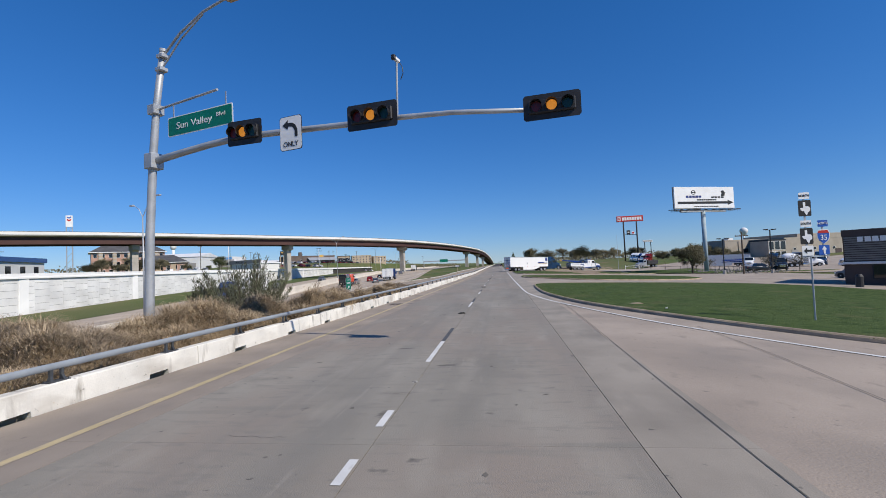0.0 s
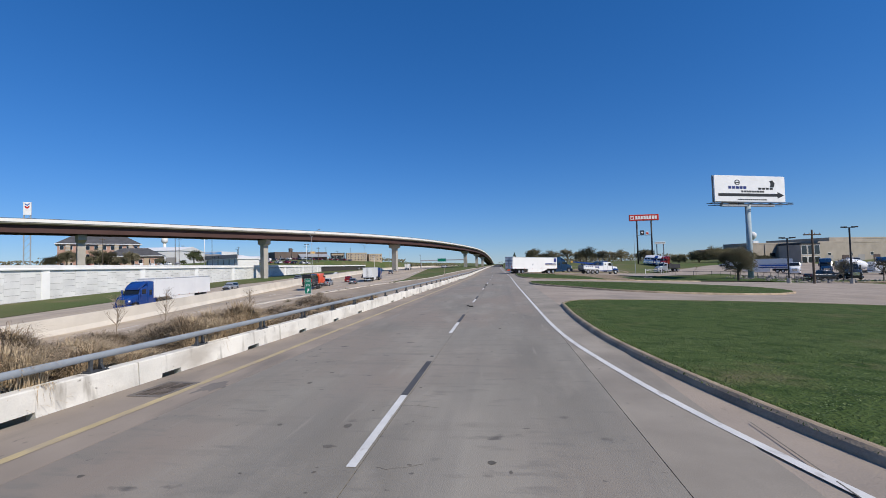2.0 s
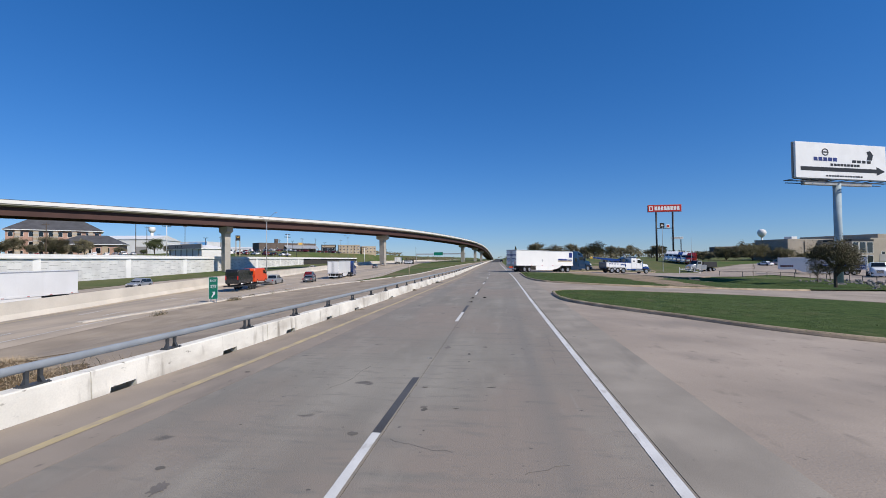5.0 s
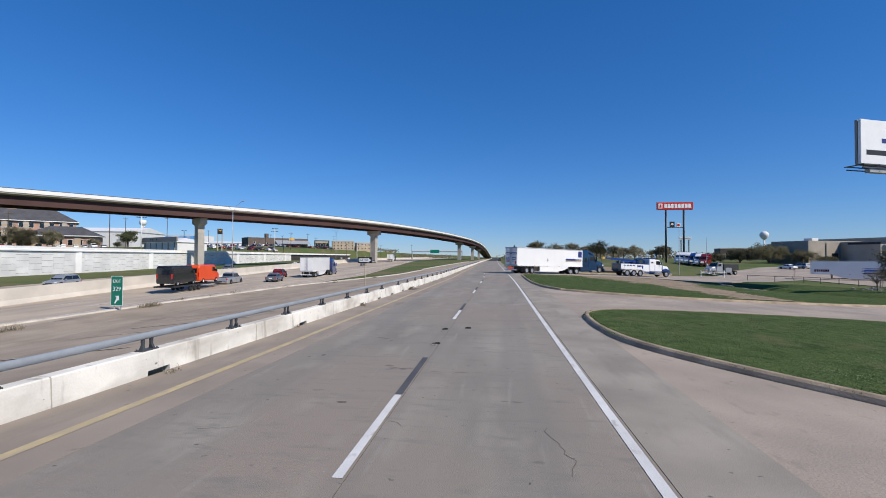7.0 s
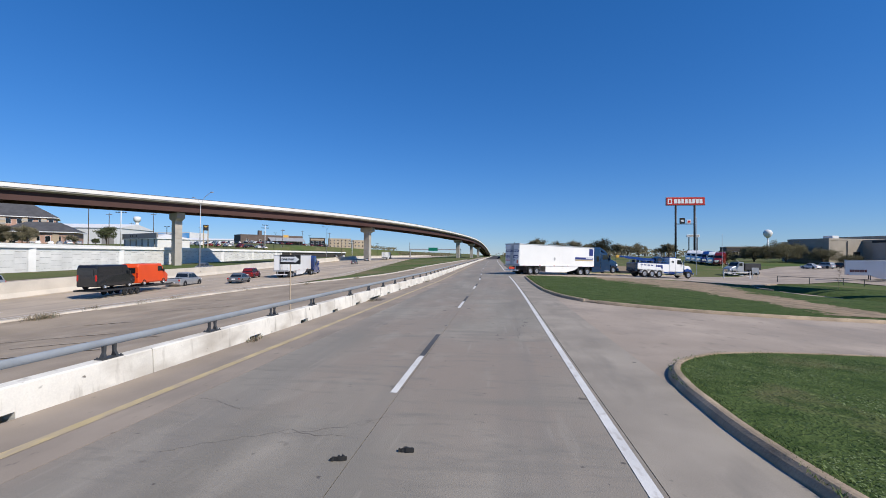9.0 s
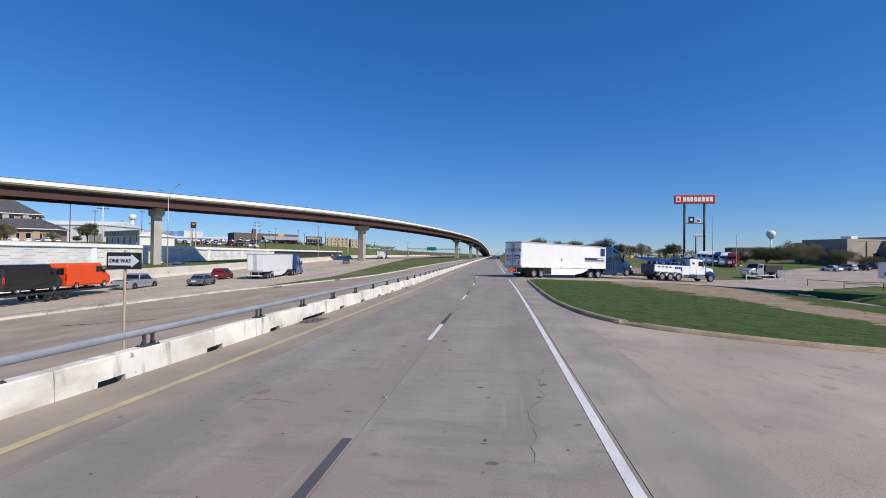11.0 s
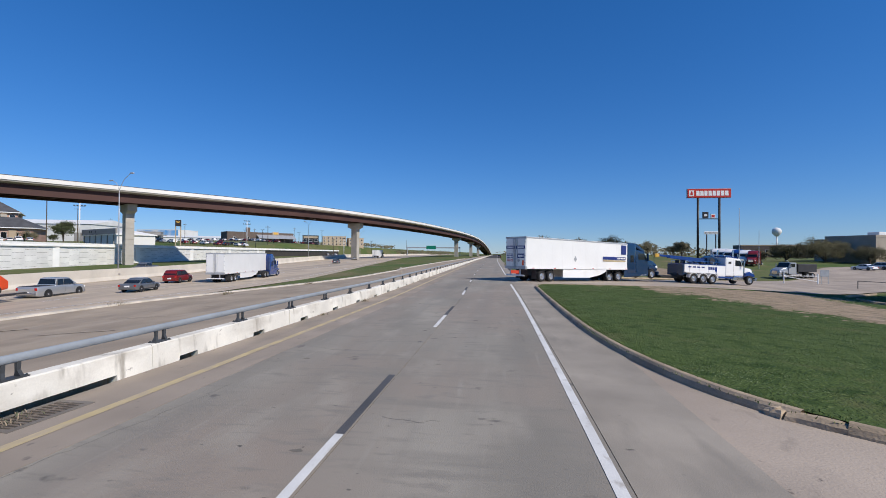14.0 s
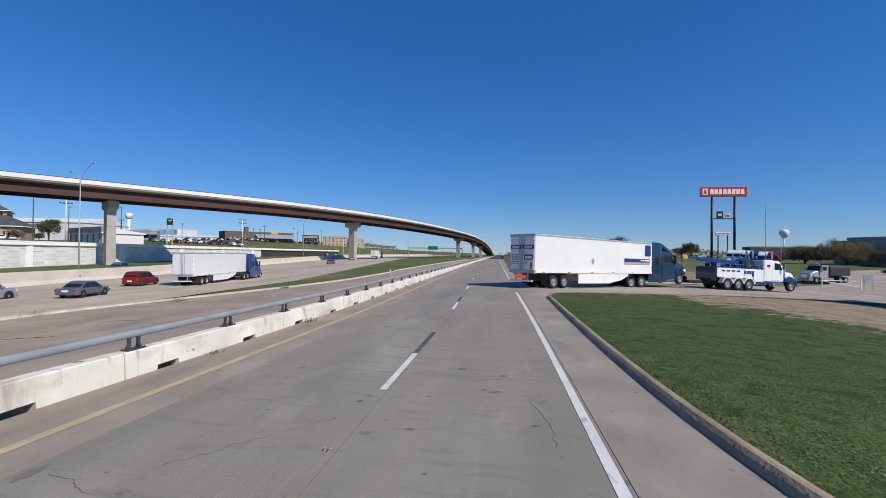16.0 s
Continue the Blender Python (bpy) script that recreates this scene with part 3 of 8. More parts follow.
    for _ in range(420):
        x, y = rc.uniform(-4.0, 3.5), 18 + 125 * rc.random()
        if noise.noise((x * 0.5, y * 0.12, 77.0)) < -0.1:
            continue
        r, st, k = 0.02 + 0.07 * rc.random() ** 3, rc.uniform(0.6, 1.6), len(verts)
        for i in range(9):
            a = i * 2 * math.pi / 9
            q = r * rc.uniform(0.55, 1.1)
            verts.append((x + q * math.cos(a) * st, y + q * math.sin(a) / st, 0.0035))
        faces.append(tuple(range(k, k + 9)))
    tagged(data_object("spalls", verts, faces, CRACK, road), kind="stuff")
    # patches of tar and worn spots
    for x, y, r in ((0.47, 109.9, 0.2), (-0.05, 91.4, 0.2), (-2.2, 104.6, 0.2), (0.3, 78.3, 0.2), (-3.1, 118.4, 0.2), (-2.0, 70.2, 0.18), (-4.4, 48.6, 0.55)):
        bm, r = bmesh.new(), 0.6 * r
        vs = []
        for i in range(40):
            a = i * math.pi / 20
            q = r * (0.55 + 0.5 * abs(noise.noise((math.cos(a) * 2.3 + x * 7, math.sin(a) * 2.3 + y, 3.0))) * 2 + 0.12 * noise.noise((math.cos(a) * 9, math.sin(a) * 9 + y, 1.0)))
            vs.append(bm.verts.new((x + q * math.cos(a), y + 1.7 * q * math.sin(a), 0.004)))
        bm.faces.new(vs)
        tagged(bm_object("tar_patch", bm, TAR), "small dark worn patch in the road surface", "tar patch", "tar patches of the road", kind="structure")


build_markings()


def tyre_scrap(x, y, r, rz, seed):
    """A torn, curled strip of tread."""
    q = random.Random(seed)
    t = thing("tyre_scrap", x, y, 0.004, rz, "torn black strip of tyre lying on the concrete", "debris", "scraps on the road")
    secs = []
    for i in range(9):
        u = i / 8
        h = 0.035 + r * 0.22 * math.sin(u * 2.6)
        w = r * (0.28 + 0.2 * q.random()) * (1 - 0.5 * abs(u - 0.5))
        secs.append([((u - 0.5) * 2 * r, -w, 0.0), ((u - 0.5) * 2 * r, w, 0.0), ((u - 0.5) * 2 * r, w * 0.9, h * q.uniform(0.5, 1)), ((u - 0.5) * 2 * r, -w * 0.8, h)])
    part("tread", loft(bmesh.new(), secs), RUBBER, t)


for x, y, r, rz in ((-0.12, 41.3, 0.19, 12), (-0.16, 66.5, 0.1, 40), (0.07, 66.1, 0.13, 2), (-0.04, 94.1, 0.1, 15), (0.74, 94.45, 0.1, 4), (0.02, 91.5, 0.11, 20)):
    tyre_scrap(x, y, r, rz, int(y * 7))


def kerb_chunk(x, y, l, rz, seed):
    """A broken, tilted length of kerb with worn edges."""
    q = random.Random(seed)
    t = thing("kerb_chunk", x, y, terrain(x, y), rz, "broken weathered lump of concrete kerb beside the lawn", "rubble", "broken kerb pieces", rx=q.uniform(-5, 5), ry=q.uniform(-6, 6))
    secs = []
    for u in np.linspace(-l / 2, l / 2, 6):
        e = 0.7 + 0.3 * (1 - (2 * u / l) ** 2)
        secs.append([(u + q.gauss(0, 0.02), d + q.gauss(0, 0.012), h * e + q.gauss(0, 0.008)) for d, h in ((-0.14, -0.06), (-0.12, 0.06), (-0.05, 0.12), (0.08, 0.12), (0.14, 0.05), (0.14, -0.06))])
    part("lump", loft(bmesh.new(), secs), KERB, t)


def storm_drain(x, y, w, d, label):
    """A cast grate of many bars let into the shoulder, in a rough concrete surround."""
    t = tagged(new("storm_drain"), label, "storm drain", "storm drains", kind="structure")
    t.matrix_world = pose(x, y, 0, 0, 0, -2)
    bm = bmesh.new()
    for a, b, c, e in ((-w / 2 - 0.1, -d / 2 - 0.1, w / 2 + 0.1, -d / 2), (-w / 2 - 0.1, d / 2, w / 2 + 0.1, d / 2 + 0.1), (-w / 2 - 0.1, -d / 2, -w / 2, d / 2), (w / 2, -d / 2, w / 2 + 0.1, d / 2)):
        box(bm, a, b, -0.02, c, e, 0.012)
    part("surround", bm, TAR, t)
    # a thin dark sheet paints the shade below the bars
    part("pit_shade", boxed(-w / 2, -d / 2, 0.001, w / 2, d / 2, 0.004), JOINT_AND_SHADE, t)
    for k in range(int(d / 0.09)):
        y0 = -d / 2 + 0.03 + k * 0.09
        part("grate_bar", boxed(-w / 2, y0, 0.004, w / 2, y0 + 0.042, 0.014), GRATE, t)
    part("grate_rib", boxed(-0.02, -d / 2, 0.0045, 0.02, d / 2, 0.016), GRATE, t)


for x, y, l, rz in ((7.12, 114.62, 0.8, -38), (6.72, 114.95, 0.26, -60), (7.6, 114.3, 0.3, -20)):
    kerb_chunk(x, y, l, rz, int(l * 100))


storm_drain(-4.86, 113.0, 0.5, 1.1, "worn steel drain grate in the shoulder with weeds and silt")
storm_drain(-5.35, 48.3, 0.62, 0.95, "rusty brown steel drain grate in the shoulder")

# ---- concrete areas to the right, with raised lawns ----
tagged(sheet("pavement", [(-40, 5.3), (132, 5.0), (162, 4.0), (175, 3.6)], [(-40, 60), (100, 62), (130, 60), (150, 52), (158, 30), (162, 14), (166, 7), (175, 4.2)], APRON, -0.012, 12, y0=-40, y1=175), "pale concrete driveways and turning lane", "pavement", kind="structure")
DRIVE_NEAR = [(4.6, 144.2), (18.5, 152), (30.6, 157.5), (42, 163), (60, 177), (80, 192), (110, 205)]
DRIVE_FAR = [(3.0, 168), (10, 162), (16, 163.5), (25, 170), (41, 182), (60, 200), (80, 212), (110, 222)]


def between(name, a, b, n, cross, material, lift, label, category):
    """Pavement between two plan lines of (x, y)."""
    def at(line, k):
        d = [0]
        for p, q in zip(line, line[1:]):
            d.append(d[-1] + math.dist(p, q))
        return [float(np.interp(k * d[-1], d, [p[i] for p in line])) for i in (0, 1)]
    verts, faces = [], []
    for r in range(n + 1):
        p, q = at(a, r / n), at(b, r / n)
        for i in range(cross + 1):
            x, y = p[0] + (q[0] - p[0]) * i / cross, p[1] + (q[1] - p[1]) * i / cross
            verts.append((x, y, terrain(x, y) + lift))
    for r in range(n):
        for i in range(cross):
            k = r * (cross + 1) + i
            faces.append((k, k + 1, k + cross + 2, k + cross + 1))
    return tagged(data_object(name, verts, faces, material), label, category, kind="structure")


between("driveway", DRIVE_NEAR, DRIVE_FAR, 40, 4, APRON, 0.006, "pale concrete driveway to the truck yard", "driveway")
between("parking_lot", [(52, 178), (75, 192), (115, 205)], [(60, 205), (85, 232), (130, 250)], 20, 8, APRON, 0.012, "pale concrete yard of the truck dealer", "parking lot")


between("truck_yard", [(64, 116), (64, 150), (66, 182)], [(150, 112), (150, 170), (150, 232)], 24, 10, APRON, 0.016, "pale concrete lot with parked trucks", "parking lot")


def lawn(name, outline, label, material=None, lift=0.13, gaps=()):
    """A raised lawn with a rounded concrete kerb round its outline."""
    pts = smooth_line(outline + [outline[0]], 2)[:-1]
    pts = resample(pts + [pts[0]], 0.5)[:-1]
    cx, cy = sum(p[0] for p in pts) / len(pts), sum(p[1] for p in pts) / len(pts)
    n = len(pts)
    area = sum(pts[i][0] * pts[(i + 1) % n][1] - pts[(i + 1) % n][0] * pts[i][1] for i in range(n))
    if area < 0:
        pts = pts[::-1]
    nor = []
    for i in range(n):
        a, b = Vector(pts[i - 1]), Vector(pts[(i + 1) % n])
        s = (b - a).normalized()
        nor.append(Vector((s.y, -s.x)))
    lawn_ob = tagged(new(name), label, "lawn", kind="structure")
    # kerb
    bm = bmesh.new()
    secs = []
    for p, o in zip(pts, nor):
        z = terrain(*p)
        secs.append([(p[0] + o.x * d, p[1] + o.y * d, z + h) for d, h in ((0.0, -0.05), (-0.015, 0.015), (-0.06, 0.095), (-0.12, 0.142), (-0.17, 0.15), (-0.24, 0.145), (-0.26, -0.05))])
    rows = [[bm.verts.new(v) for v in s] for s in secs]
    for i in range(n):
        if any(lo < pts[i][0] < hi and (pts[i][1] < cy or lo > 30) for lo, hi in gaps):
            continue
        a, b = rows[i], rows[(i + 1) % n]
        for k in range(6):
            bm.faces.new((a[k], b[k], b[k + 1], a[k + 1]))
    part("kerb", bm, KERB, lawn_ob, "grey weathered concrete kerb")
    # turf as a grid clipped to the outline
    bm = bmesh.new()
    vs = [bm.verts.new((p[0] - o.x * 0.25, p[1] - o.y * 0.25, 0)) for p, o in zip(pts, nor)]
    bm.faces.new(vs)
    x0, x1 = min(p[0] for p in pts), max(p[0] for p in pts)
    y0, y1 = min(p[1] for p in pts), max(p[1] for p in pts)
    for axis, lo, hi in ((0, x0, x1), (1, y0, y1)):
        for c in np.arange(lo + 1.5, hi, 1.5):
            geom = bm.verts[:] + bm.edges[:] + bm.faces[:]
            co, no = ((c, 0, 0), (1, 0, 0)) if axis == 0 else ((0, c, 0), (0, 1, 0))
            bmesh.ops.bisect_plane(bm, geom=geom, plane_co=co, plane_no=no)
    for v in bm.verts:
        v.co.z = terrain(v.co.x, v.co.y) + lift + 0.012 * noise.noise((v.co.x * 0.3, v.co.y * 0.3, 0))
    part("turf", bm, material or GRASS, lawn_ob, smooth=True)
    return lawn_ob, pts


LAWN_A = [(5.3, 66.3), (5.05, 61), (5.06, 56), (5.24, 53), (5.62, 50), (6.15, 47.2), (6.7, 45.2), (7.35, 43.4), (8.3, 41.3), (9.6, 38.6), (11.0, 36.0), (13.2, 32.9), (16, 30.4), (20, 28.4), (26, 27), (40, 26), (44, 40), (38, 52), (33, 60), (33, 66), (29, 71.5), (22, 72.5), (15, 71.8), (10, 70.8), (7.2, 69.8), (6, 68.3)]
LAWN_B = [(5.3, 97.5), (5.2, 95), (5.6, 92.3), (7.0, 90), (9.5, 87), (12, 83.7), (15, 81.7), (19, 81), (24, 82), (28, 84), (32, 89), (33, 95), (31, 99.5), (25, 102.5), (18, 103.2), (12, 102.6), (8, 101.7), (6.3, 100.4), (5.5, 99)]
LAWN_C = [(4.75, 141), (4.78, 127), (5.0, 120.5), (5.6, 117), (6.6, 114.8), (8.5, 113.4), (13, 112), (20, 112.5), (30, 115), (44, 122), (56, 130), (60, 145), (56, 160), (50, 166), (42, 162), (30.6, 156.6), (18.5, 151), (8, 145.2), (5.4, 143.6)]
lawn("lawn", LAWN_A, "mown green lawn with a concrete kerb at the street corner")
lawn("lawn", LAWN_B, "small mown green lawn between two driveways")
lawn("lawn", LAWN_C, "large green lawn with a worn dirt track", gaps=((6.6, 7.25), (34, 70)))
LAWN_D = [(3.75, 169), (5.2, 166.2), (9, 164.9), (13, 165), (19, 168), (25, 172.4), (34, 178.4), (41, 184.4), (44, 196), (42, 232), (36, 243), (20, 246), (8, 246), (3.3, 243), (3.05, 212), (3.35, 190)]
lawn("lawn", LAWN_D, "olive green grass with bare patches beyond the driveway", FIELD)
lawn("lawn", [(55, 127.5), (59, 123), (66, 121), (73, 121.5), (74, 124), (68, 127), (60, 129.5)], "small kerbed grass island in the parking lot")


# ---- highway side ----
tagged(sheet("ramp", [(76, -28), (100, -34.5), (114, -33), (137, -30.2)] + GORE_R, [(76, -7.9)] + [(y, x - 0.35) for y, x in BARRIER_X if y > 76], RAMP, -0.02, 10, y0=76, y1=700), "brown-grey worn asphalt exit ramp", "road", kind="structure")
tagged(sheet("highway", MEDIAN_X, HIGHWAY_R, HIGHWAY, 0.0, 6, y0=-200, y1=1500), "tan concrete highway lanes", "road", kind="structure")
tagged(sheet("highway_far", [(y, x - 21) for y, x in MEDIAN_X], [(y, x - 0.5) for y, x in MEDIAN_X], HIGHWAY, 0.0, 6, y0=-200, y1=1500), "tan concrete lanes of the opposite carriageway", "road", kind="structure")


def profile_along(line, prof, y0, y1, step=6.0, x_shift=0.0, base=None):
    """A profile of (across, up) swept along a line (y, x)."""
    ys = [y0]
    while ys[-1] < y1:
        ys.append(min(y1, ys[-1] + (step if ys[-1] < 330 else 30)))
    secs = []
    for y in ys:
        x = lerp(line, y) + x_shift
        z = base(x, y) if base else terrain(x, y)
        secs.append([(x + a, y, z + h) for a, h in prof])
    return loft(bmesh.new(), secs)


tagged(bm_object("median_barrier", profile_along(MEDIAN_X, [(-0.4, -0.1), (0.35, -0.1), (0.3, 0.1), (0.14, 0.5), (0.1, 1.65), (-0.1, 1.65), (-0.14, 0.5), (-0.4, 0.1)], -200, 900), MEDIAN), "cream concrete median barrier of the highway", "barrier", kind="structure")
kerb_line = [(100, -35), (114.6, -33), (122, -32), (130, -30.9), (143, -29), (151, -26.2), (163, -21.6), (172, -20), (207, -19), (270, -17.4), (340, -16.4)]
tagged(bm_object("ramp_kerb", profile_along(kerb_line, [(-0.35, -0.05), (0.35, -0.05), (0.3, 0.12), (-0.3, 0.12)], 100, 340, 3), GORE), "low concrete kerb between ramp and highway", "kerb", kind="structure")
tagged(sheet("gore_grass", [(152, -26.9), (176, -28.6), (266, -39.4), (368, -51), (516, -63)], [(152, -25.6), (163, -21.7), (172, -20.6), (207, -19.5), (270, -18), (340, -17), (516, -19)], FIELD, 0.07, 6, y0=152, y1=516), "green grass wedge between highway and ramp", "grass", kind="structure")
tagged(sheet("upper_bank", [(y, x - 53) for y, x in MEDIAN_X], [(y, x - 40.2) for y, x in MEDIAN_X], FIELD, 0.02, 1, y0=-60, y1=460, level=lambda x, y: 3.4 + lerp([(260, 0), (390, 4.6), (700, 5.2)], y) * (1 if x < lerp(MEDIAN_X, y) - 45 else 0)), "grass bank behind the retaining wall", "grass", kind="structure")
tagged(sheet("verge_grass", [(y, x - 39.8) for y, x in MEDIAN_X], [(y, x - 21.2) for y, x in MEDIAN_X], FIELD, 0.03, 4, y0=-100, y1=700), "green grass verge below the retaining wall", "grass", kind="structure")
strip("highway_edge_line", [(lerp(MEDIAN_X, y) + 1.6, y) for y in np.arange(-60, 500, 6)], 0.15, YELLOW_LINE, 0.02, "faded yellow edge line of the highway")
strip("highway_edge_line", [(lerp(HIGHWAY_R, y) - 2.2, y) for y in np.arange(-60, 500, 6)], 0.15, WHITE_LINE, 0.02, "white edge line of the highway")
for lane in (1 / 3, 2 / 3):
    for y in np.arange(-30, 420, 12.2):
        f = lambda yy: lerp(MEDIAN_X, yy) + 1.6 + lane * (lerp(HIGHWAY_R, yy) - lerp(MEDIAN_X, yy) - 3.8)
        strip("highway_dash", [(f(y), y), (f(y + 3.2), y + 3.2)], 0.14, WHITE_LINE, 0.02, "white lane dash of the highway")


# ---- roadside barrier with its pipe rail ----
def build_barrier():
    thing_ob = tagged(new("traffic_barrier"), "low pale concrete barrier with drain slots and stains", "barrier", kind="structure")
    scup = [25.4 + 3.45 * k for k in range(-14, 23)] + [104.6 + 3.05 * k for k in range(0, 60)]
    y = -24.6
    while y < 285:
        e = y + (6.1 if y < 150 else 12.2)
        st = [(y + 0.012, -0.08)]
        for s in scup:
            if y + 0.5 < s < e - 0.5:
                h = 1.05 if abs(s - 113.3) < 0.8 else 0.3
                st += [(max(y + 0.03, s - h - 0.02), -0.08), (max(y + 0.04, s - h), 0.1), (min(e - 0.04, s + h), 0.11), (min(e - 0.03, s + h + 0.02), -0.08)]
        st.append((e - 0.012, -0.08))
        secs = []
        dx = random.uniform(-0.008, 0.008)
        for yy, low in st:
            x = lerp(BARRIER_X, yy) + dx
            secs.append([(x, yy, low), (x - 0.02, yy, 0.38), (x - 0.03, yy, 0.49), (x - 0.055, yy, 0.515), (x - 0.31, yy, 0.515), (x - 0.34, yy, 0.49), (x - 0.34, yy, low)])
        part("barrier_segment", loft(bmesh.new(), secs), BARRIER, thing_ob)
        y = e
    part("barrier_segment", profile_along(BARRIER_X, [(0, -0.1), (-0.03, 0.5), (-0.3, 0.5), (-0.34, -0.1)], y, 900), BARRIER, thing_ob)
    part("footing", profile_along(BARRIER_X, [(-0.2, -0.08), (-0.2, 0.13), (-0.33, 0.13), (-0.33, -0.08)], -24, 290, 6.1), KERB, thing_ob)
    rail = tagged(new("guard_rail"), "grey-blue steel pipe rail on short twin posts", "guard rail", kind="structure")
    ys = [-24 + 3.05 * k for k in range(0, 105)]
    secs = []
    for yy in ys:
        x = lerp(BARRIER_X, yy) - 0.17
        secs.append([(x + 0.05 * math.cos(a), yy, 0.83 + 0.075 * math.sin(a)) for a in (2 * math.pi * i / 10 for i in range(10))])
    part("pipe", loft(bmesh.new(), secs, caps=False), RAIL, rail, smooth=True)
    for k in range(0, len(ys) - 48, 2):
        x = lerp(BARRIER_X, ys[k]) - 0.17
        sleeve = [[(x + 0.053 * math.cos(a), ys[k] + d, 0.83 + 0.078 * math.sin(a)) for a in (2 * math.pi * i / 10 for i in range(10))] for d in (-0.09, 0.09)]
        part("sleeve", loft(bmesh.new(), sleeve, caps=False), RAIL, rail, smooth=True)
    posts = [90.4 + 3.05 * k for k in range(-37, 6)] + [110.0 + 3.04 * k for k in range(0, 56)]
    for yy in posts:
        x = lerp(BARRIER_X, yy) - 0.17
        bm = bmesh.new()
        box(bm, x - 0.1, yy - 0.23, 0.513, x + 0.1, yy + 0.23, 0.537, 0.004)
        for d in (-0.14, 0.14):
            # each blade is an upright with a flange that widens to its foot
            e = d * 0.82
            loft(bm, [[(x - 0.06, yy + d - 0.03, 0.53), (x + 0.06, yy + d - 0.03, 0.53), (x + 0.06, yy + d + 0.03, 0.53), (x - 0.06, yy + d + 0.03, 0.53)],
                      [(x - 0.022, yy + e - 0.03, 0.64), (x + 0.022, yy + e - 0.03, 0.64), (x + 0.022, yy + e + 0.03, 0.64), (x - 0.022, yy + e + 0.03, 0.64)],
                      [(x - 0.03, yy + e - 0.03, 0.78), (x + 0.03, yy + e - 0.03, 0.78), (x + 0.03, yy + e + 0.03, 0.78), (x - 0.03, yy + e + 0.03, 0.78)]])
            for sx in (-0.07, 0.07):
                tube(bm, (x + sx, yy + d * 1.4, 0.53), (x + sx, yy + d * 1.4, 0.56), 0.016, 0.016, 6)
        part("rail_post", bm, POST, rail)


build_barrier()


def ramp_joints():
    rj = random.Random(5)
    left = [(76, -28), (100, -34), (114, -32.6), (137, -30), (150, -27), (163, -21), (168, -20), (207, -18.8), (270, -17.3), (340, -16.3)]
    def at(k, y):
        a, b = lerp(left, y) + 0.5, lerp(BARRIER_X, y) - 0.7
        return a + (b - a) * k
    y = 82.0
    while y < 175:
        a = rj.uniform(0.05, 0.6)
        b = a + rj.uniform(0.08, 0.3)
        strip("ramp_patch", [(at(a + (b - a) * i / 14, y), y + rj.gauss(0, 0.05)) for i in range(15)], rj.uniform(0.1, 0.22), PALE, 0.012, "pale worn streak across the exit ramp", "road patch")
        y += rj.uniform(2.0, 7.0)


ramp_joints()


# ---- retaining wall ----
def build_wall():
    wall = tagged(new("retaining_wall"), "white precast panel retaining wall with pilasters and coping", "wall", kind="structure")
    line = [(y, x - 40) for y, x in MEDIAN_X]
    top = 4.35
    part("wall_core", profile_along(line, [(-0.6, -6.0), (-0.2, -6.0), (-0.2, 4.0), (-0.6, 4.0)], 20, 460, 6, base=lambda x, y: 0.0), JOINT_AND_SHADE, wall)
    bm = profile_along(line, [(-0.6, 3.42), (0.42, 3.42), (0.42, 3.7), (0.3, 3.76), (0.3, top), (-0.25, top), (-0.25, 3.7), (-0.6, 3.7)], 20, 460, 6, base=lambda x, y: 0.0)
    part("coping", bm, COPING, wall)
    y, k = 46.0, 0
    while y < 330:
        w = 3.0
        for r in range(-5, 4):
            z0 = -6.1 + (r + 5) * 1.25 - (0.62 if k % 2 else 0)
            z1 = min(z0 + 1.21, 3.45)
            base = lerp(SINK, y) - 0.1
            if z1 < base or z0 > 3.4 or (y + w) > 320:
                continue
            xa, xb = lerp(line, y), lerp(line, y + w)
            sx = (xb - xa) / w
            j = random.uniform(0, 0.02)
            v = [(xa + j, y + 0.004, z0), (xb + j, y + w - 0.004, z0), (xb + j, y + w - 0.004, z1), (xa + j, y + 0.004, z1)]
            v, v2 = [(x - 0.25, yy, z) for x, yy, z in v], [(x + 0.05, yy, z) for x, yy, z in v]
            data_object("wall_panel", v + v2, [(4, 5, 6, 7), (0, 1, 5, 4), (1, 2, 6, 5), (2, 3, 7, 6), (3, 0, 4, 7)], PANEL, wall)
        y, k = y + w, k + 1
    for y in range(58, 320, 28):
        x = lerp(line, y)
        part("pilaster", boxed(x - 0.1, y - 0.8, lerp(SINK, y) - 0.3, x + 0.22, y + 0.8, 3.42, 0.03), COPING, wall)


build_wall()


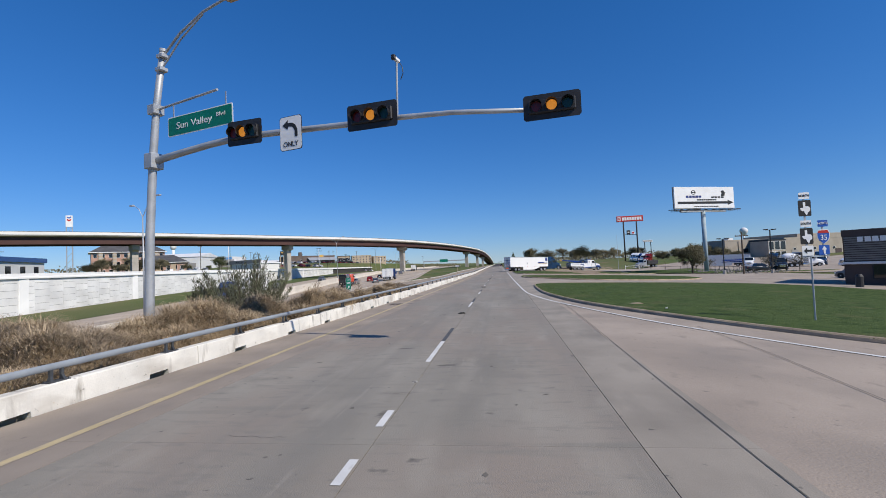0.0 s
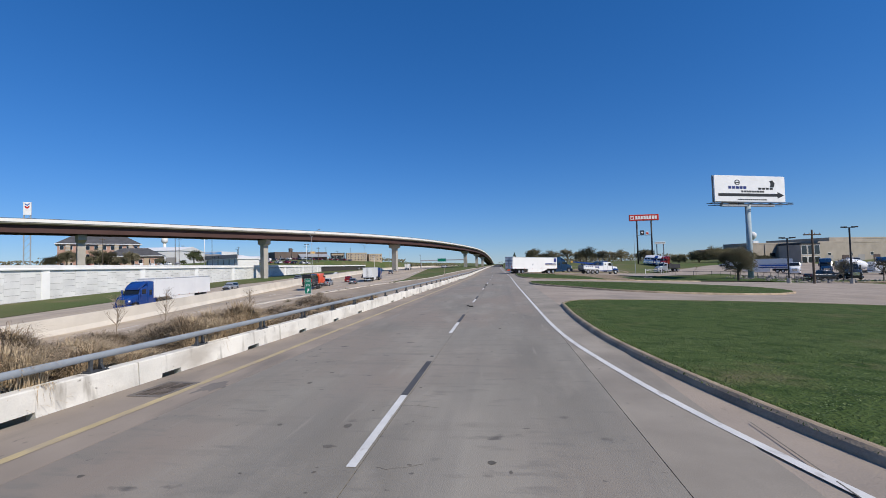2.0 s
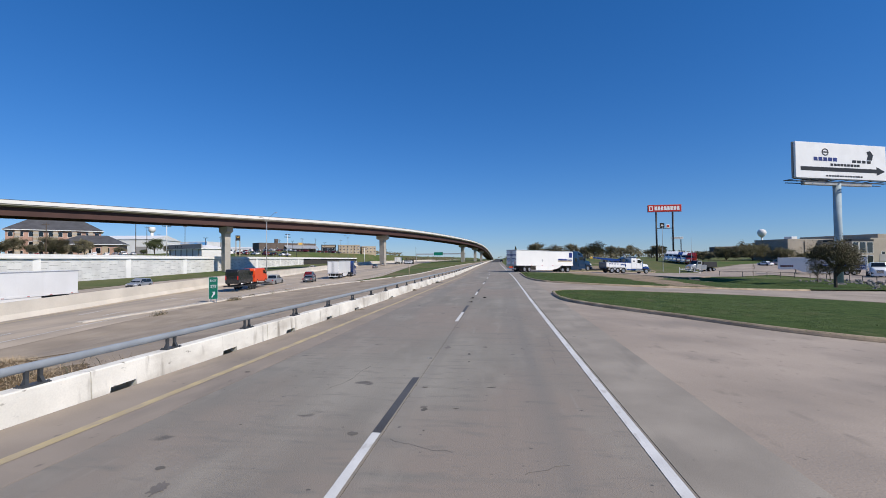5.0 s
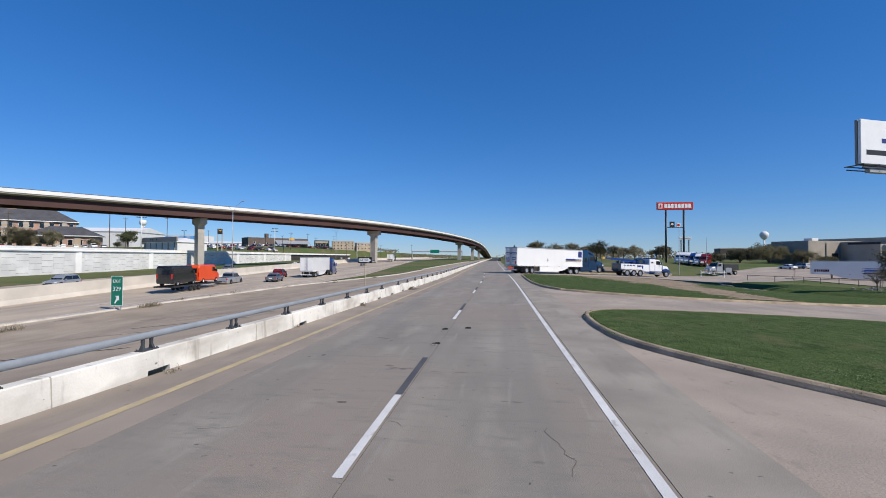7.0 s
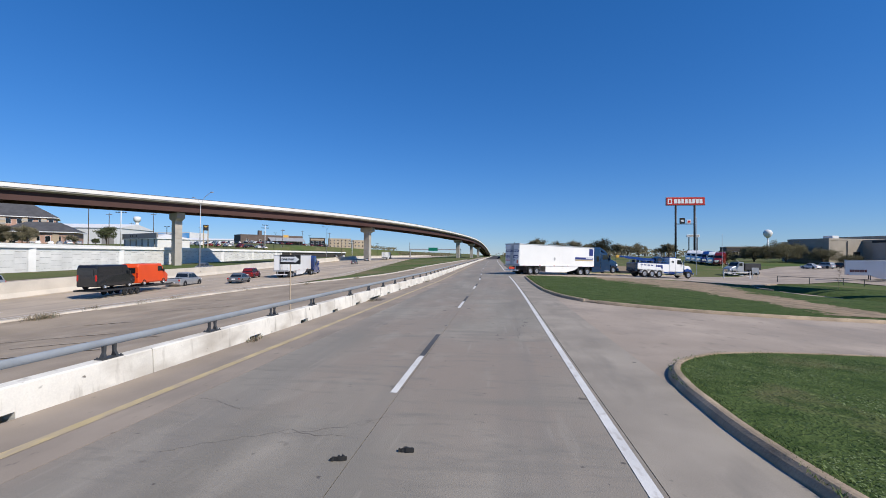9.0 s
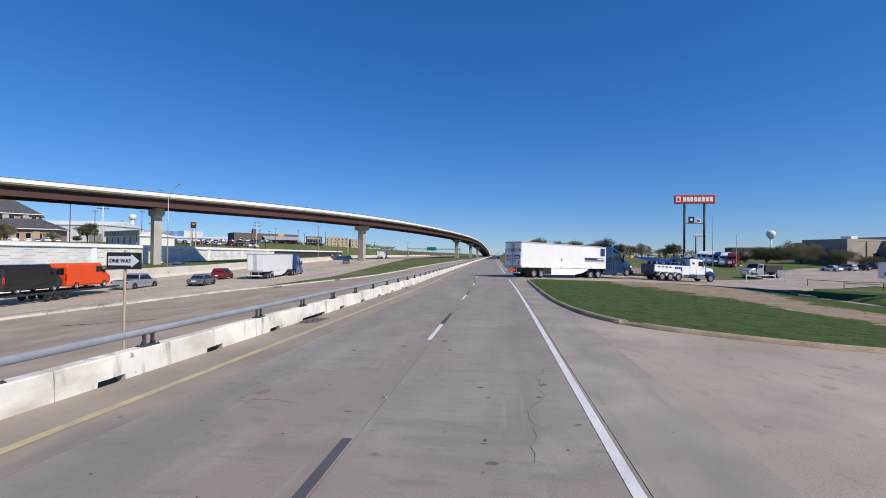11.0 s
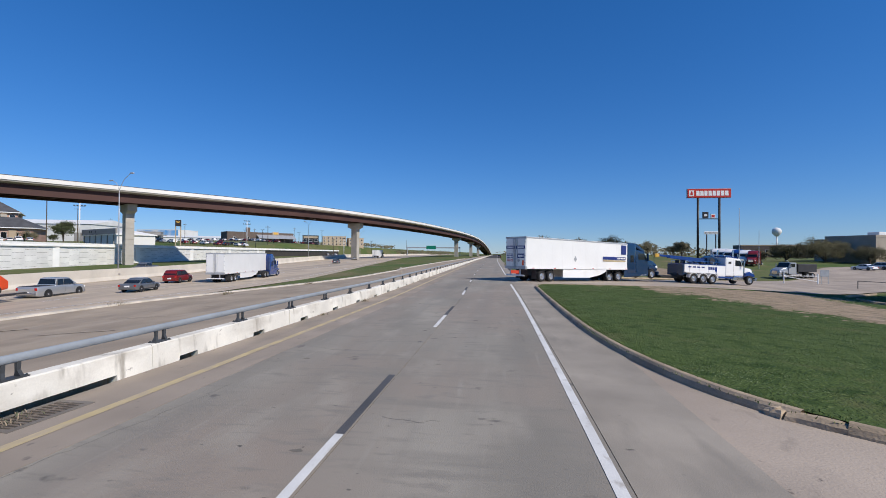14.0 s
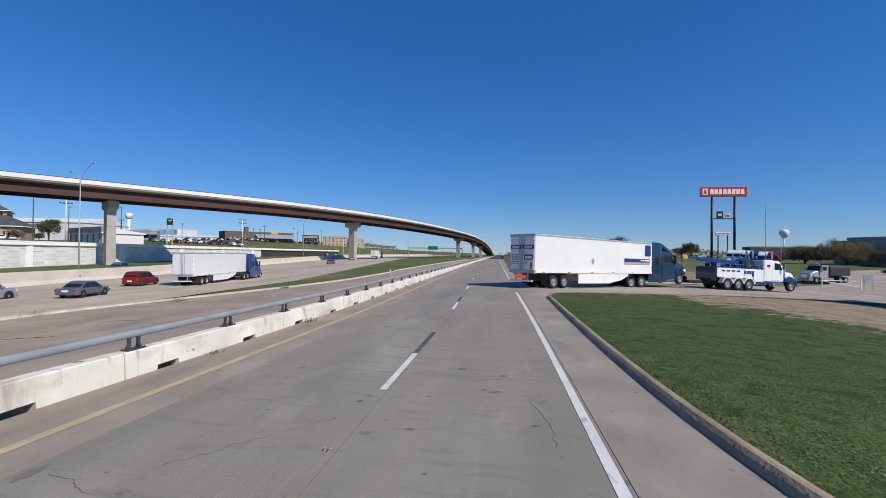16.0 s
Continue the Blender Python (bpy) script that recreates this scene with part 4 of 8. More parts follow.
# ---- overpass ----
def build_overpass():
    op = tagged(new("overpass"), "long curved overpass with rust-brown steel girders on concrete piers", "overpass", kind="structure")
    edge = smooth_line([(-330, -20, 18.0), (-230, 62, 18.4), (-190, 95, 18.6), (-141, 140, 18.8), (-117, 172, 18.9), (-99, 199, 18.9), (-79.4, 230, 19.0), (-62, 262, 19.1), (-45, 318, 19.2), (-31, 398, 19.0), (-21, 498, 18.6), (-17.5, 620, 17.0), (-15.5, 760, 12.0), (-15, 1000, 2.0)], 2)
    edge = resample(edge, 6.0)
    nor = []
    for i in range(len(edge)):
        a, b = Vector(edge[max(0, i - 1)][:2]), Vector(edge[min(len(edge) - 1, i + 1)][:2])
        s = (b - a).normalized()
        nor.append(Vector((-s.y, s.x)))
    def run(name, prof, material, a=0, b=None, smooth=False):
        secs = [[(p[0] + n.x * d, p[1] + n.y * d, p[2] + h) for d, h in prof] for p, n in zip(edge[a:b], nor[a:b])]
        return part(name, loft(bmesh.new(), secs), material, op)
    W = 14.0
    run("parapet", [(0, -0.95), (0.02, 0), (0.28, 0), (0.4, -0.95)], PARAPET)
    run("coping_rail", [(0.08, 0.0), (0.08, 0.16), (0.2, 0.16), (0.2, 0.0)], POST)
    run("parapet", [(W, -0.95), (W - 0.02, 0), (W - 0.28, 0), (W - 0.4, -0.95)], PARAPET)
    run("deck", [(0.1, -0.93), (0.25, -1.3), (1.7, -1.6), (W - 1.7, -1.6), (W - 0.25, -1.3), (W - 0.1, -0.93), (0.6, -0.9)], PIER)
    for d in (1.7, 5.2, 8.8, 12.3):
        run("girder", [(d - 0.02, -1.55), (d - 0.02, -3.85), (d - 0.25, -3.87), (d - 0.25, -3.95), (d + 0.27, -3.95), (d + 0.27, -3.87), (d + 0.04, -3.85), (d + 0.04, -1.55)], GIRDER)
    def pier(y, foot, wide=2.8):
        i = min(range(len(edge)), key=lambda k: abs(edge[k][1] - y))
        p, n = Vector(edge[i]), nor[i]
        t = Vector((-n.y, n.x))
        c = Vector((p.x, p.y)) + n * (W / 2)
        top = p.z - 4.0
        bm = bmesh.new()
        def ring(hw, ht, z):
            return [(c.x + n.x * a * hw + t.x * b * ht, c.y + n.y * a * hw + t.y * b * ht, z) for a, b in ((-1, -1), (1, -1), (1, 1), (-1, 1))]
        z = foot - 0.5
        rings = [ring(wide / 2, 0.95, z), ring(wide / 2, 0.95, top - 2.6), ring(wide / 2 + 0.1, 0.95, top - 2.4)]
        column = part("column", loft(bm, rings), PIER, op)
        # rustication bands
        zz = foot + 1.0
        while zz < top - 3:
            part("column_band", loft(bmesh.new(), [ring(wide / 2 + 0.05, 1.0, zz), ring(wide / 2 + 0.05, 1.0, zz + 1.35)]), PIER, op)
            zz += 1.45
        part("pier_cap", loft(bmesh.new(), [ring(wide / 2 + 0.1, 0.95, top - 2.45), ring(3.3, 1.1, top - 1.75), ring(3.3, 1.1, top)]), PIER, op)
    for y, f in ((60, 3.2), (157, 3.2), (209, -1.2), (287, -0.8), (455, 0), (545, 0), (640, 0)):
        pier(y, f)


build_overpass()


# ---- signal mast and signs ----
def plate(name, x0, z0, x1, z1, material, parent, y=0.0, thick=0.02, corner=0.05, label=""):
    """An upright plate with cut corners that faces -y."""
    c = corner
    pts = [(x0 + c, z0), (x1 - c, z0), (x1, z0 + c), (x1, z1 - c), (x1 - c, z1), (x0 + c, z1), (x0, z1 - c), (x0, z0 + c)]
    return part(name, loft(bmesh.new(), [[(x, y, z) for x, z in pts], [(x, y + thick, z) for x, z in pts]]), material, parent, label)


def shape(name, pts, material, parent, y, thick=0.006):
    return part(name, loft(bmesh.new(), [[(x, y, z) for x, z in pts], [(x, y + thick, z) for x, z in pts]]), material, parent)


def face(x, y, z, rx=90):
    return pose(x, y, z, rx, 0, 0)


def bars(parent, x0, z0, x1, z1, material, y, n=6, name="print_bar"):
    """A line of plain bars in place of lettering."""
    r = random.Random(int(abs(x0 * 97 + z0 * 31 + n * 7)))
    w = (x1 - x0) / n
    for i in range(n):
        a = x0 + i * w
        shape(name, [(a, z0), (a + w * r.uniform(0.7, 0.9), z0), (a + w * r.uniform(0.7, 0.9), z1), (a, z1)], material, parent, y)


def traffic_signal(x, y, z, width, height):
    t = thing("traffic_signal", x, y, z, 0, "black horizontal three-lens traffic signal showing amber", "traffic signal", "signals on the mast arm")
    w, h = width / 2, height / 2
    plate("backplate", -w, -h, w, h, BLACK, t, 0.1, 0.015, 0.06)
    part("housing", boxed(-w * 0.82, 0.02, -h * 0.52, w * 0.82, 0.34, h * 0.52, 0.03), BLACK, t)
    for k, (m, nm) in enumerate(((LENS_RED, "red_lens"), (AMBER, "amber_lens"), (LENS_GREEN, "green_lens"))):
        cx = (k - 1) * width * 0.27
        r = height * 0.2
        part(nm, disc(bmesh.new(), (cx, 0.012, 0), r), m, t, ("lit amber lens" if k == 1 else ""))
        bm = bmesh.new()
        rows = []
        for yy in (0.03, -0.16):
            rows.append([bm.verts.new((cx + r * 1.12 * math.cos(a), yy + (0.1 if yy < 0 and math.sin(a) < -0.2 else 0), r * 1.12 * math.sin(a))) for a in (math.radians(-50 + i * 280 / 14) for i in range(15))])
        for i in range(14):
            bm.faces.new((rows[0][i], rows[0][i + 1], rows[1][i + 1], rows[1][i]))
        part("visor", bm, BLACK, t)
    part("bracket", tubed((0, 0.3, -0.1), (0, 0.55, -0.1), r=0.06), GALV, t)
    return t


def build_mast():
    mx, my, turn = -13.1, 35.6, -15.6
    m = thing("signal_mast", mx, my, -0.7, turn, "grey galvanised steel mast with a long curved signal arm", "traffic mast")
    part("pole", tubed((0, 0, 0), (0.03, 0, 2.2), (0.14, 0, 5.0), (0.44, 0, 8.4), (0.72, 0, 10.6), (1.22, 0, 13.0), r=0.21, r_end=0.13, n=16), GALV, m, smooth=True)
    part("pole_cap", tubed((1.22, 0, 12.95), (1.23, 0, 13.07), r=0.15, n=14), GALV, m)
    part("base_plate", boxed(-0.35, -0.35, 0, 0.35, 0.35, 0.06, 0.01), GALV, m)
    arm = [(0.44, 8.3), (1.9, 8.42), (3.8, 8.54), (5.67, 8.58), (8.1, 8.42), (10.67, 8.24), (12.48, 8.15), (14.4, 7.98), (17.5, 7.52)]
    part("signal_arm", tubed(*[(a, 0.05, c) for a, c in arm], r=0.16, r_end=0.065, n=12), GALV, m, smooth=True)
    part("arm_flange", boxed(0.2, -0.26, 7.95, 0.72, 0.3, 8.62, 0.03), GALV, m)
    part("luminaire_arm", tubed((1.2, 0, 12.75), (2.3, 0, 13.5), (3.7, 0, 14.05), (5.0, 0, 14.25), r=0.05, n=8), GALV, m)
    part("luminaire_arm", tubed((1.1, 0, 12.2), (2.3, 0, 13.2), (3.7, 0, 13.97), r=0.035, n=8), GALV, m)
    part("luminaire_clamp", boxed(0.9, -0.18, 12.1, 1.3, 0.18, 12.28, 0.03), GALV, m)
    part("luminaire_clamp", boxed(1.0, -0.18, 12.65, 1.42, 0.18, 12.83, 0.03), GALV, m)
    part("luminaire", boxed(4.9, -0.2, 14.17, 5.95, 0.2, 14.4, 0.06), GALV, m)
    part("luminaire_lens", boxed(5.1, -0.15, 14.08, 5.9, 0.15, 14.19, 0.03), TAN, m)
    part("street_sign_arm", tubed((0.7, 0, 10.5), (4.4, 0, 10.68), r=0.05, n=8), GALV, m)
    part("sign_clamp", boxed(0.45, -0.24, 10.28, 0.92, 0.24, 10.7, 0.03), GALV, m)
    part("camera_post", tubed((12.5, 0.0, 8.1), (12.55, 0.0, 10.0), r=0.035, n=8), GALV, m)
    part("detector_camera", boxed(12.49, -0.2, 9.98, 12.61, 0.15, 10.1, 0.02), SIGN_WHITE, m, "small white video detector")
    part("camera_hood", boxed(12.48, -0.26, 9.96, 12.62, -0.16, 10.12, 0.015), BLACK, m)
    part("cable", tubed((12.6, 0.1, 10.0), (12.7, 0.1, 9.8), (12.72, 0.1, 9.6), (12.64, 0.08, 9.4), r=0.014, n=6), BLACK, m)
    s = thing("street_sign", -9.75, 34.5, 8.82, turn, "green street name sign with white lettering under its arm", "street sign")
    s.scale = (1.2, 1.0, 0.95)
    plate("panel", -1.55, -0.43, 1.55, 0.43, SIGN_WHITE, s, 0.0, 0.02, 0.05)
    plate("face_sheet", -1.51, -0.39, 1.51, 0.39, SIGN_GREEN, s, -0.006, 0.006, 0.05)
    words("Sun Valley", 0.42, SIGN_WHITE, s, face(-0.25, -0.012, -0.02))
    words("Blvd", 0.25, SIGN_WHITE, s, face(1.02, -0.012, 0.08))
    for k in (-1.25, 1.25):
        part("hanger", boxed(k - 0.02, 0.0, 0.43, k + 0.02, 0.02, 0.95), GALV, s)
    for x, y, z, w, h in ((-7.42, 33.75, 7.95, 1.55, 0.95), (-1.91, 32.05, 7.54, 1.78, 0.86), (3.65, 30.6, 6.85, 1.56, 0.72)):
        traffic_signal(x, y, z, w, h).rotation_euler.z = radians(-9)
    o = thing("turn_sign", -5.1, 32.95, 7.47, turn, "white turn only sign with a curved black arrow", "traffic sign")
    o.scale = (1.17, 1.17, 1.17)
    plate("panel", -0.42, -0.52, 0.42, 0.52, SIGN_BLACK, o, 0.0, 0.015, 0.06)
    plate("face_sheet", -0.405, -0.505, 0.405, 0.505, SIGN_WHITE, o, -0.006, 0.006, 0.06)
    words("ONLY", 0.215, SIGN_BLACK, o, face(0, -0.012, -0.34))
    curve = [(0.17, -0.14), (0.28, -0.14), (0.28, 0.1), (0.2, 0.24), (0.08, 0.32), (-0.1, 0.33), (-0.1, 0.43), (-0.32, 0.27), (-0.1, 0.12), (-0.1, 0.22), (0.06, 0.2), (0.13, 0.14), (0.17, 0.06)]
    shape("arrow", [(a * 0.95, b * 0.95) for a, b in curve], SIGN_BLACK, o, -0.012)


build_mast()


def route_sign():
    x, y = 14.28, 37.6
    t = thing("route_sign", x, y, terrain(x, y) + 0.1, 0, "route marker assembly with state and interstate shields on a post", "traffic sign")
    t.scale = (0.86, 1.0, 1.0)
    part("post", tubed((0, 0.05, 0), (0, 0.05, 2.6), r=0.035, n=8), GALV, t)
    part("cross_bar", boxed(-0.35, 0.02, 2.52, 0.75, 0.06, 2.58), GALV, t)
    part("post", boxed(-0.18, 0.02, 2.5, -0.12, 0.06, 5.05), GALV, t)
    part("post", boxed(0.52, 0.02, 2.5, 0.58, 0.06, 3.9), GALV, t)
    def state(z):
        plate("shield", -0.42, z - 0.3, 0.12, z + 0.34, SIGN_BLACK, t, 0.0, 0.01, 0.03)
        pts = [(-0.22, 0.26), (-0.12, 0.26), (-0.12, 0.1), (0.02, 0.08), (0.08, 0.0), (0.06, -0.1), (-0.03, -0.16), (-0.08, -0.28), (-0.15, -0.2), (-0.2, -0.08), (-0.27, -0.1), (-0.36, 0.02), (-0.22, 0.04)]
        shape("state_outline", [(a, b + z) for a, b in pts], SIGN_WHITE, t, -0.008)
    def word(z, text, cx, m_face, m_ink, w=0.46):
        plate("word_plate", cx - w / 2, z - 0.13, cx + w / 2, z + 0.13, m_face, t, 0.0, 0.01, 0.02)
        words(text, 0.13, m_ink, t, face(cx, -0.008, z))
    word(4.98, "NORTH", -0.15, SIGN_WHITE, SIGN_BLACK)
    state(4.46)
    word(3.86, "SOUTH", -0.15, SIGN_WHITE, SIGN_BLACK)
    state(3.34)
    plate("arrow_plate", -0.38, 2.58, 0.1, 2.98, SIGN_WHITE, t, 0.0, 0.01, 0.02)
    shape("arrow", [(-0.32, 2.78), (-0.18, 2.9), (-0.18, 2.82), (0.03, 2.82), (0.03, 2.74), (-0.18, 2.74), (-0.18, 2.66)], SIGN_BLACK, t, -0.008)
    word(3.84, "NORTH", 0.55, SIGN_BLUE, SIGN_WHITE, 0.42)
    pts = [(-0.2, 0.26), (0.2, 0.26), (0.27, 0.14), (0.27, -0.02), (0.2, -0.18), (0, -0.33), (-0.2, -0.18), (-0.27, -0.02), (-0.27, 0.14)]
    shape("shield", [(a + 0.55, b + 3.34) for a, b in pts], SIGN_WHITE, t, 0.0, 0.01)
    shape("shield_field", [(a * 0.9 + 0.55, b * 0.9 + 3.33) for a, b in pts], SIGN_BLUE, t, -0.006)
    shape("shield_band", [(a * 0.9 + 0.55, min(b, 0.26) * 0.9 + 3.33) for a, b in pts if b > 0.1], SIGN_RED, t, -0.01)
    words("35", 0.3, SIGN_WHITE, t, face(0.55, -0.016, 3.27))
    plate("arrow_plate", 0.33, 2.6, 0.77, 2.98, SIGN_BLUE, t, 0.0, 0.01, 0.02)
    shape("arrow", [(0.51, 2.64), (0.59, 2.64), (0.59, 2.8), (0.66, 2.8), (0.55, 2.95), (0.44, 2.8), (0.51, 2.8)], SIGN_WHITE, t, -0.008)


route_sign()


def exit_sign():
    x, y = -32.5, 114.6
    t = thing("exit_sign", x, y, -2.12, 0, "green exit number sign with white arrow on posts", "traffic sign")
    plate("panel", -0.6, 0.12, 0.6, 2.8, SIGN_WHITE, t, 0.0, 0.02, 0.06)
    plate("face_sheet", -0.56, 0.16, 0.56, 2.76, SIGN_GREEN, t, -0.008, 0.008, 0.06)
    words("EXIT", 0.4, SIGN_WHITE, t, face(0, -0.014, 2.32))
    words("329", 0.56, SIGN_WHITE, t, face(0, -0.014, 1.62))
    shape("arrow", [(-0.24, 0.37), (-0.15, 0.3), (0.14, 0.66), (0.24, 0.57), (0.25, 1.04), (-0.16, 0.98), (-0.04, 0.9), (-0.02, 0.82)], SIGN_WHITE, t, -0.014)
    for k in (-0.35, 0.35):
        part("post", boxed(k - 0.05, 0.03, -1.0, k + 0.05, 0.1, 2.6), GALV, t)


exit_sign()


def one_way_sign():
    x, y = -6.8, 106.4
    t = thing("one_way_sign", x, y, terrain(x, y) - 0.05, 0, "black and white one-way arrow sign on a thin post", "traffic sign")
    part("post", tubed((0, 0.04, -0.2), (0, 0.04, 3.05), r=0.03, n=8), TAN, t)
    plate("panel", -0.46, 2.6, 0.46, 3.0, SIGN_BLACK, t, 0.0, 0.01, 0.02)
    shape("arrow", [(-0.41, 2.69), (0.2, 2.69), (0.2, 2.64), (0.41, 2.8), (0.2, 2.96), (0.2, 2.91), (-0.41, 2.91)], SIGN_WHITE, t, -0.008)
    words("ONE WAY", 0.125, SIGN_BLACK, t, face(-0.08, -0.016, 2.8))


one_way_sign()


def delineator(x, y):
    t = thing("marker_post", x, y, terrain(x, y) - 0.03, 0, "thin tan marker post beside the ramp", "marker post", "marker posts of the ramp")
    part("post", tubed((0, 0, 0), (0, 0, 1.4), r=0.04, n=8), TAN, t)
    part("reflector", boxed(-0.05, -0.05, 1.1, 0.05, -0.03, 1.35), SIGN_WHITE, t)


delineator(-10.5, 163)


# ---- billboard and pylon signs ----
def billboard():
    ax, ay, bx, by = 48.2, 142.0, 66.2, 148.8
    cx, cy = (ax + bx) / 2, (ay + by) / 2
    rz = math.degrees(math.atan2(by - ay, bx - ax))
    w = math.dist((ax, ay), (bx, by)) / 2
    t = thing("billboard", cx, cy, terrain(cx, cy) - 0.2, rz, "white roadside billboard with a long black arrow on a steel column", "billboard")
    h0 = -terrain(cx, cy) + 0.2
    lo, hi = h0 + 14.9, h0 + 20.7
    part("column", tubed((0, 0.9, 0), (0, 0.9, lo - 0.6), r=0.55, n=20), COLUMN, t, smooth=True)
    panel = part("panel", boxed(-w, 0, lo, w, 0.35, hi, 0.05), SIGN_WHITE, t)
    part("rear_panel", loft(bmesh.new(), [[(-w, 0.4, lo), (w * 0.2, 3.6, lo), (w * 0.2, 3.9, lo), (-w, 0.7, lo)], [(-w, 0.4, hi), (w * 0.2, 3.6, hi), (w * 0.2, 3.9, hi), (-w, 0.7, hi)]]), GREY_WALL, t)
    bm = bmesh.new()
    for z in (lo - 0.35, lo - 0.75):
        box(bm, -w - 1.0, -0.9, z, w + 1.0, -0.75, z + 0.12)
        box(bm, -w - 0.6, 1.2, z, w + 0.6, 1.35, z + 0.12)
    for k in np.linspace(-w - 0.9, w + 0.9, 9):
        box(bm, k - 0.05, -1.0, lo - 0.4, k + 0.05, 1.3, lo - 0.28)
    part("catwalk", bm, POST, t)
    part("torsion_beam", boxed(-w * 0.75, 0.55, lo - 0.95, w * 0.75, 1.2, lo - 0.4, 0.05), GALV, t)
    for k in np.linspace(-w + 1, w - 1, 6):
        part("strut", boxed(k - 0.07, 0.36, lo, k + 0.07, 0.5, hi), POST, t)
    for k in (-w * 0.45, w * 0.45):
        part("flood_lamp", boxed(k - 0.3, -1.3, lo - 0.5, k + 0.3, -1.0, lo - 0.3, 0.03), POST, t)
    # plain marks in place of the makers' names
    shape("arrow", [(-w * 0.9, lo + 1.2), (w * 0.77, lo + 1.2), (w * 0.77, lo + 0.8), (w * 0.97, lo + 1.52), (w * 0.77, lo + 2.25), (w * 0.77, lo + 1.85), (-w * 0.9, lo + 1.85)], SIGN_BLACK, t, -0.02, 0.012)
    bars(t, -w * 0.62, lo + 2.85, -w * 0.1, lo + 3.45, NAVY, -0.02, 5)
    bars(t, w * 0.22, lo + 2.75, w * 0.66, lo + 3.2, SIGN_BLACK, -0.02, 4)
    bars(t, -w * 0.26, lo + 2.1, w * 0.4, lo + 2.5, SIGN_BLACK, -0.02, 9)
    bars(t, -w * 0.36, lo + 0.35, w * 0.46, lo + 0.6, SIGN_BLACK, -0.02, 14)
    ring = bmesh.new()
    n = 18
    outer = [((-w * 0.37 + 0.72 * math.cos(a)), -0.02, lo + 4.3 + 0.6 * math.sin(a)) for a in (2 * math.pi * i / n for i in range(n))]
    inner = [((-w * 0.37 + 0.52 * math.cos(a)), -0.02, lo + 4.3 + 0.42 * math.sin(a)) for a in (2 * math.pi * i / n for i in range(n))]
    a, b = [ring.verts.new(p) for p in outer], [ring.verts.new(p) for p in inner]
    for i in range(n):
        ring.faces.new((a[i], a[(i + 1) % n], b[(i + 1) % n], b[i]))
    box(ring, -w * 0.37 - 0.5, -0.021, lo + 4.2, -w * 0.37 + 0.5, -0.015, lo + 4.4)
    part("ring_mark", ring, SIGN_BLACK, t)
    shape("figure_mark", [(w * 0.55, lo + 3.3), (w * 0.67, lo + 3.3), (w * 0.7, lo + 4.2), (w * 0.63, lo + 4.9), (w * 0.55, lo + 4.7), (w * 0.58, lo + 4.1)], SIGN_BLACK, t, -0.02)


billboard()


def dealer_sign():
    x, y = 70.1, 262
    t = thing("dealer_sign", x, y, -0.2, 0, "tall red and white dealer pylon sign on two black poles", "pylon sign")
    for k in (-3.3, 3.3):
        part("pole", tubed((k, 0.2, 0), (k, 0.2, 21.7), r=0.36, n=14), BLACK, t, smooth=True)
    part("cabinet", boxed(-6.7, -0.2, 21.7, 6.7, 0.6, 24.6, 0.08), SIGN_RED, t)
    part("cabinet_rim", boxed(-6.78, -0.1, 21.6, 6.78, 0.5, 24.7), GALV, t)
    bars(t, -4.0, 22.35, 6.1, 23.95, SIGN_WHITE, -0.22, 8)
    shape("emblem", [(-6.2, 22.2), (-4.7, 22.2), (-4.7, 24.1), (-6.2, 24.1)], SIGN_WHITE, t, -0.22)
    shape("emblem_mark", [(-5.9, 22.5), (-5.0, 22.5), (-5.2, 23.8), (-5.7, 23.8)], SIGN_RED, t, -0.23)
    part("cross_beam", boxed(-3.3, 0.1, 14.6, 3.3, 0.3, 14.85), BLACK, t)
    part("small_cabinet", boxed(-1.9, 0.0, 14.9, -0.1, 0.4, 17.0, 0.05), BLACK, t)
    part("small_cabinet", boxed(0.6, 0.0, 14.9, 2.0, 0.4, 16.3, 0.05), SIGN_WHITE, t)
    bars(t, -1.5, 15.6, -0.5, 16.3, SIGN_WHITE, -0.02, 3)
    shape("red_mark", [(0.8, 15.2), (1.8, 15.2), (1.8, 16.0), (0.8, 16.0)], SIGN_RED, t, -0.02)
    u = thing("pylon_sign", 96.5, 320, 0.8, 0, "distant pale pylon sign on two thin poles", "pylon sign")
    for k in (-1.9, 1.9):
        part("pole", tubed((k, 0, 0), (k, 0, 11.2), r=0.25, n=10), POST, u)
    part("cabinet", boxed(-3.0, -0.3, 11.2, 3.0, 0.3, 12.5, 0.05), SIGN_WHITE, u)
    bars(u, -2.7, 11.55, 2.7, 12.15, GREY_WALL, -0.32, 10)


dealer_sign()


# ---- poles ----
def light_pole(x, y, h, arms=2, rz=0, label="tall galvanised street light pole with two arms", foot=None, reach=2.6):
    t = thing("street_lamp", x, y, (terrain(x, y) if foot is None else foot) - 0.1, rz, label, "street lamp", "street lamps")
    part("pole", tubed((0, 0, 0), (0, 0, h), r=0.11, r_end=0.06, n=10), GALV, t, smooth=True)
    part("base", boxed(-0.22, -0.22, 0, 0.22, 0.22, 0.25, 0.03), PIER, t)
    for s, f in ((1, 1.0), (-1, 0.62)):
        x1, z1 = s * reach * f, h + 2.2 * f
        part("arm", tubed((0, 0, h - 0.2), (x1 * 0.4, 0, h + (z1 - h) * 0.6), (x1, 0, z1), r=0.04, n=8), GALV, t)
        part("lamp_head", boxed(min(x1, x1 + s * 0.65), -0.13, z1 - 0.1, max(x1, x1 + s * 0.65), 0.13, z1 + 0.08, 0.03), GALV, t)


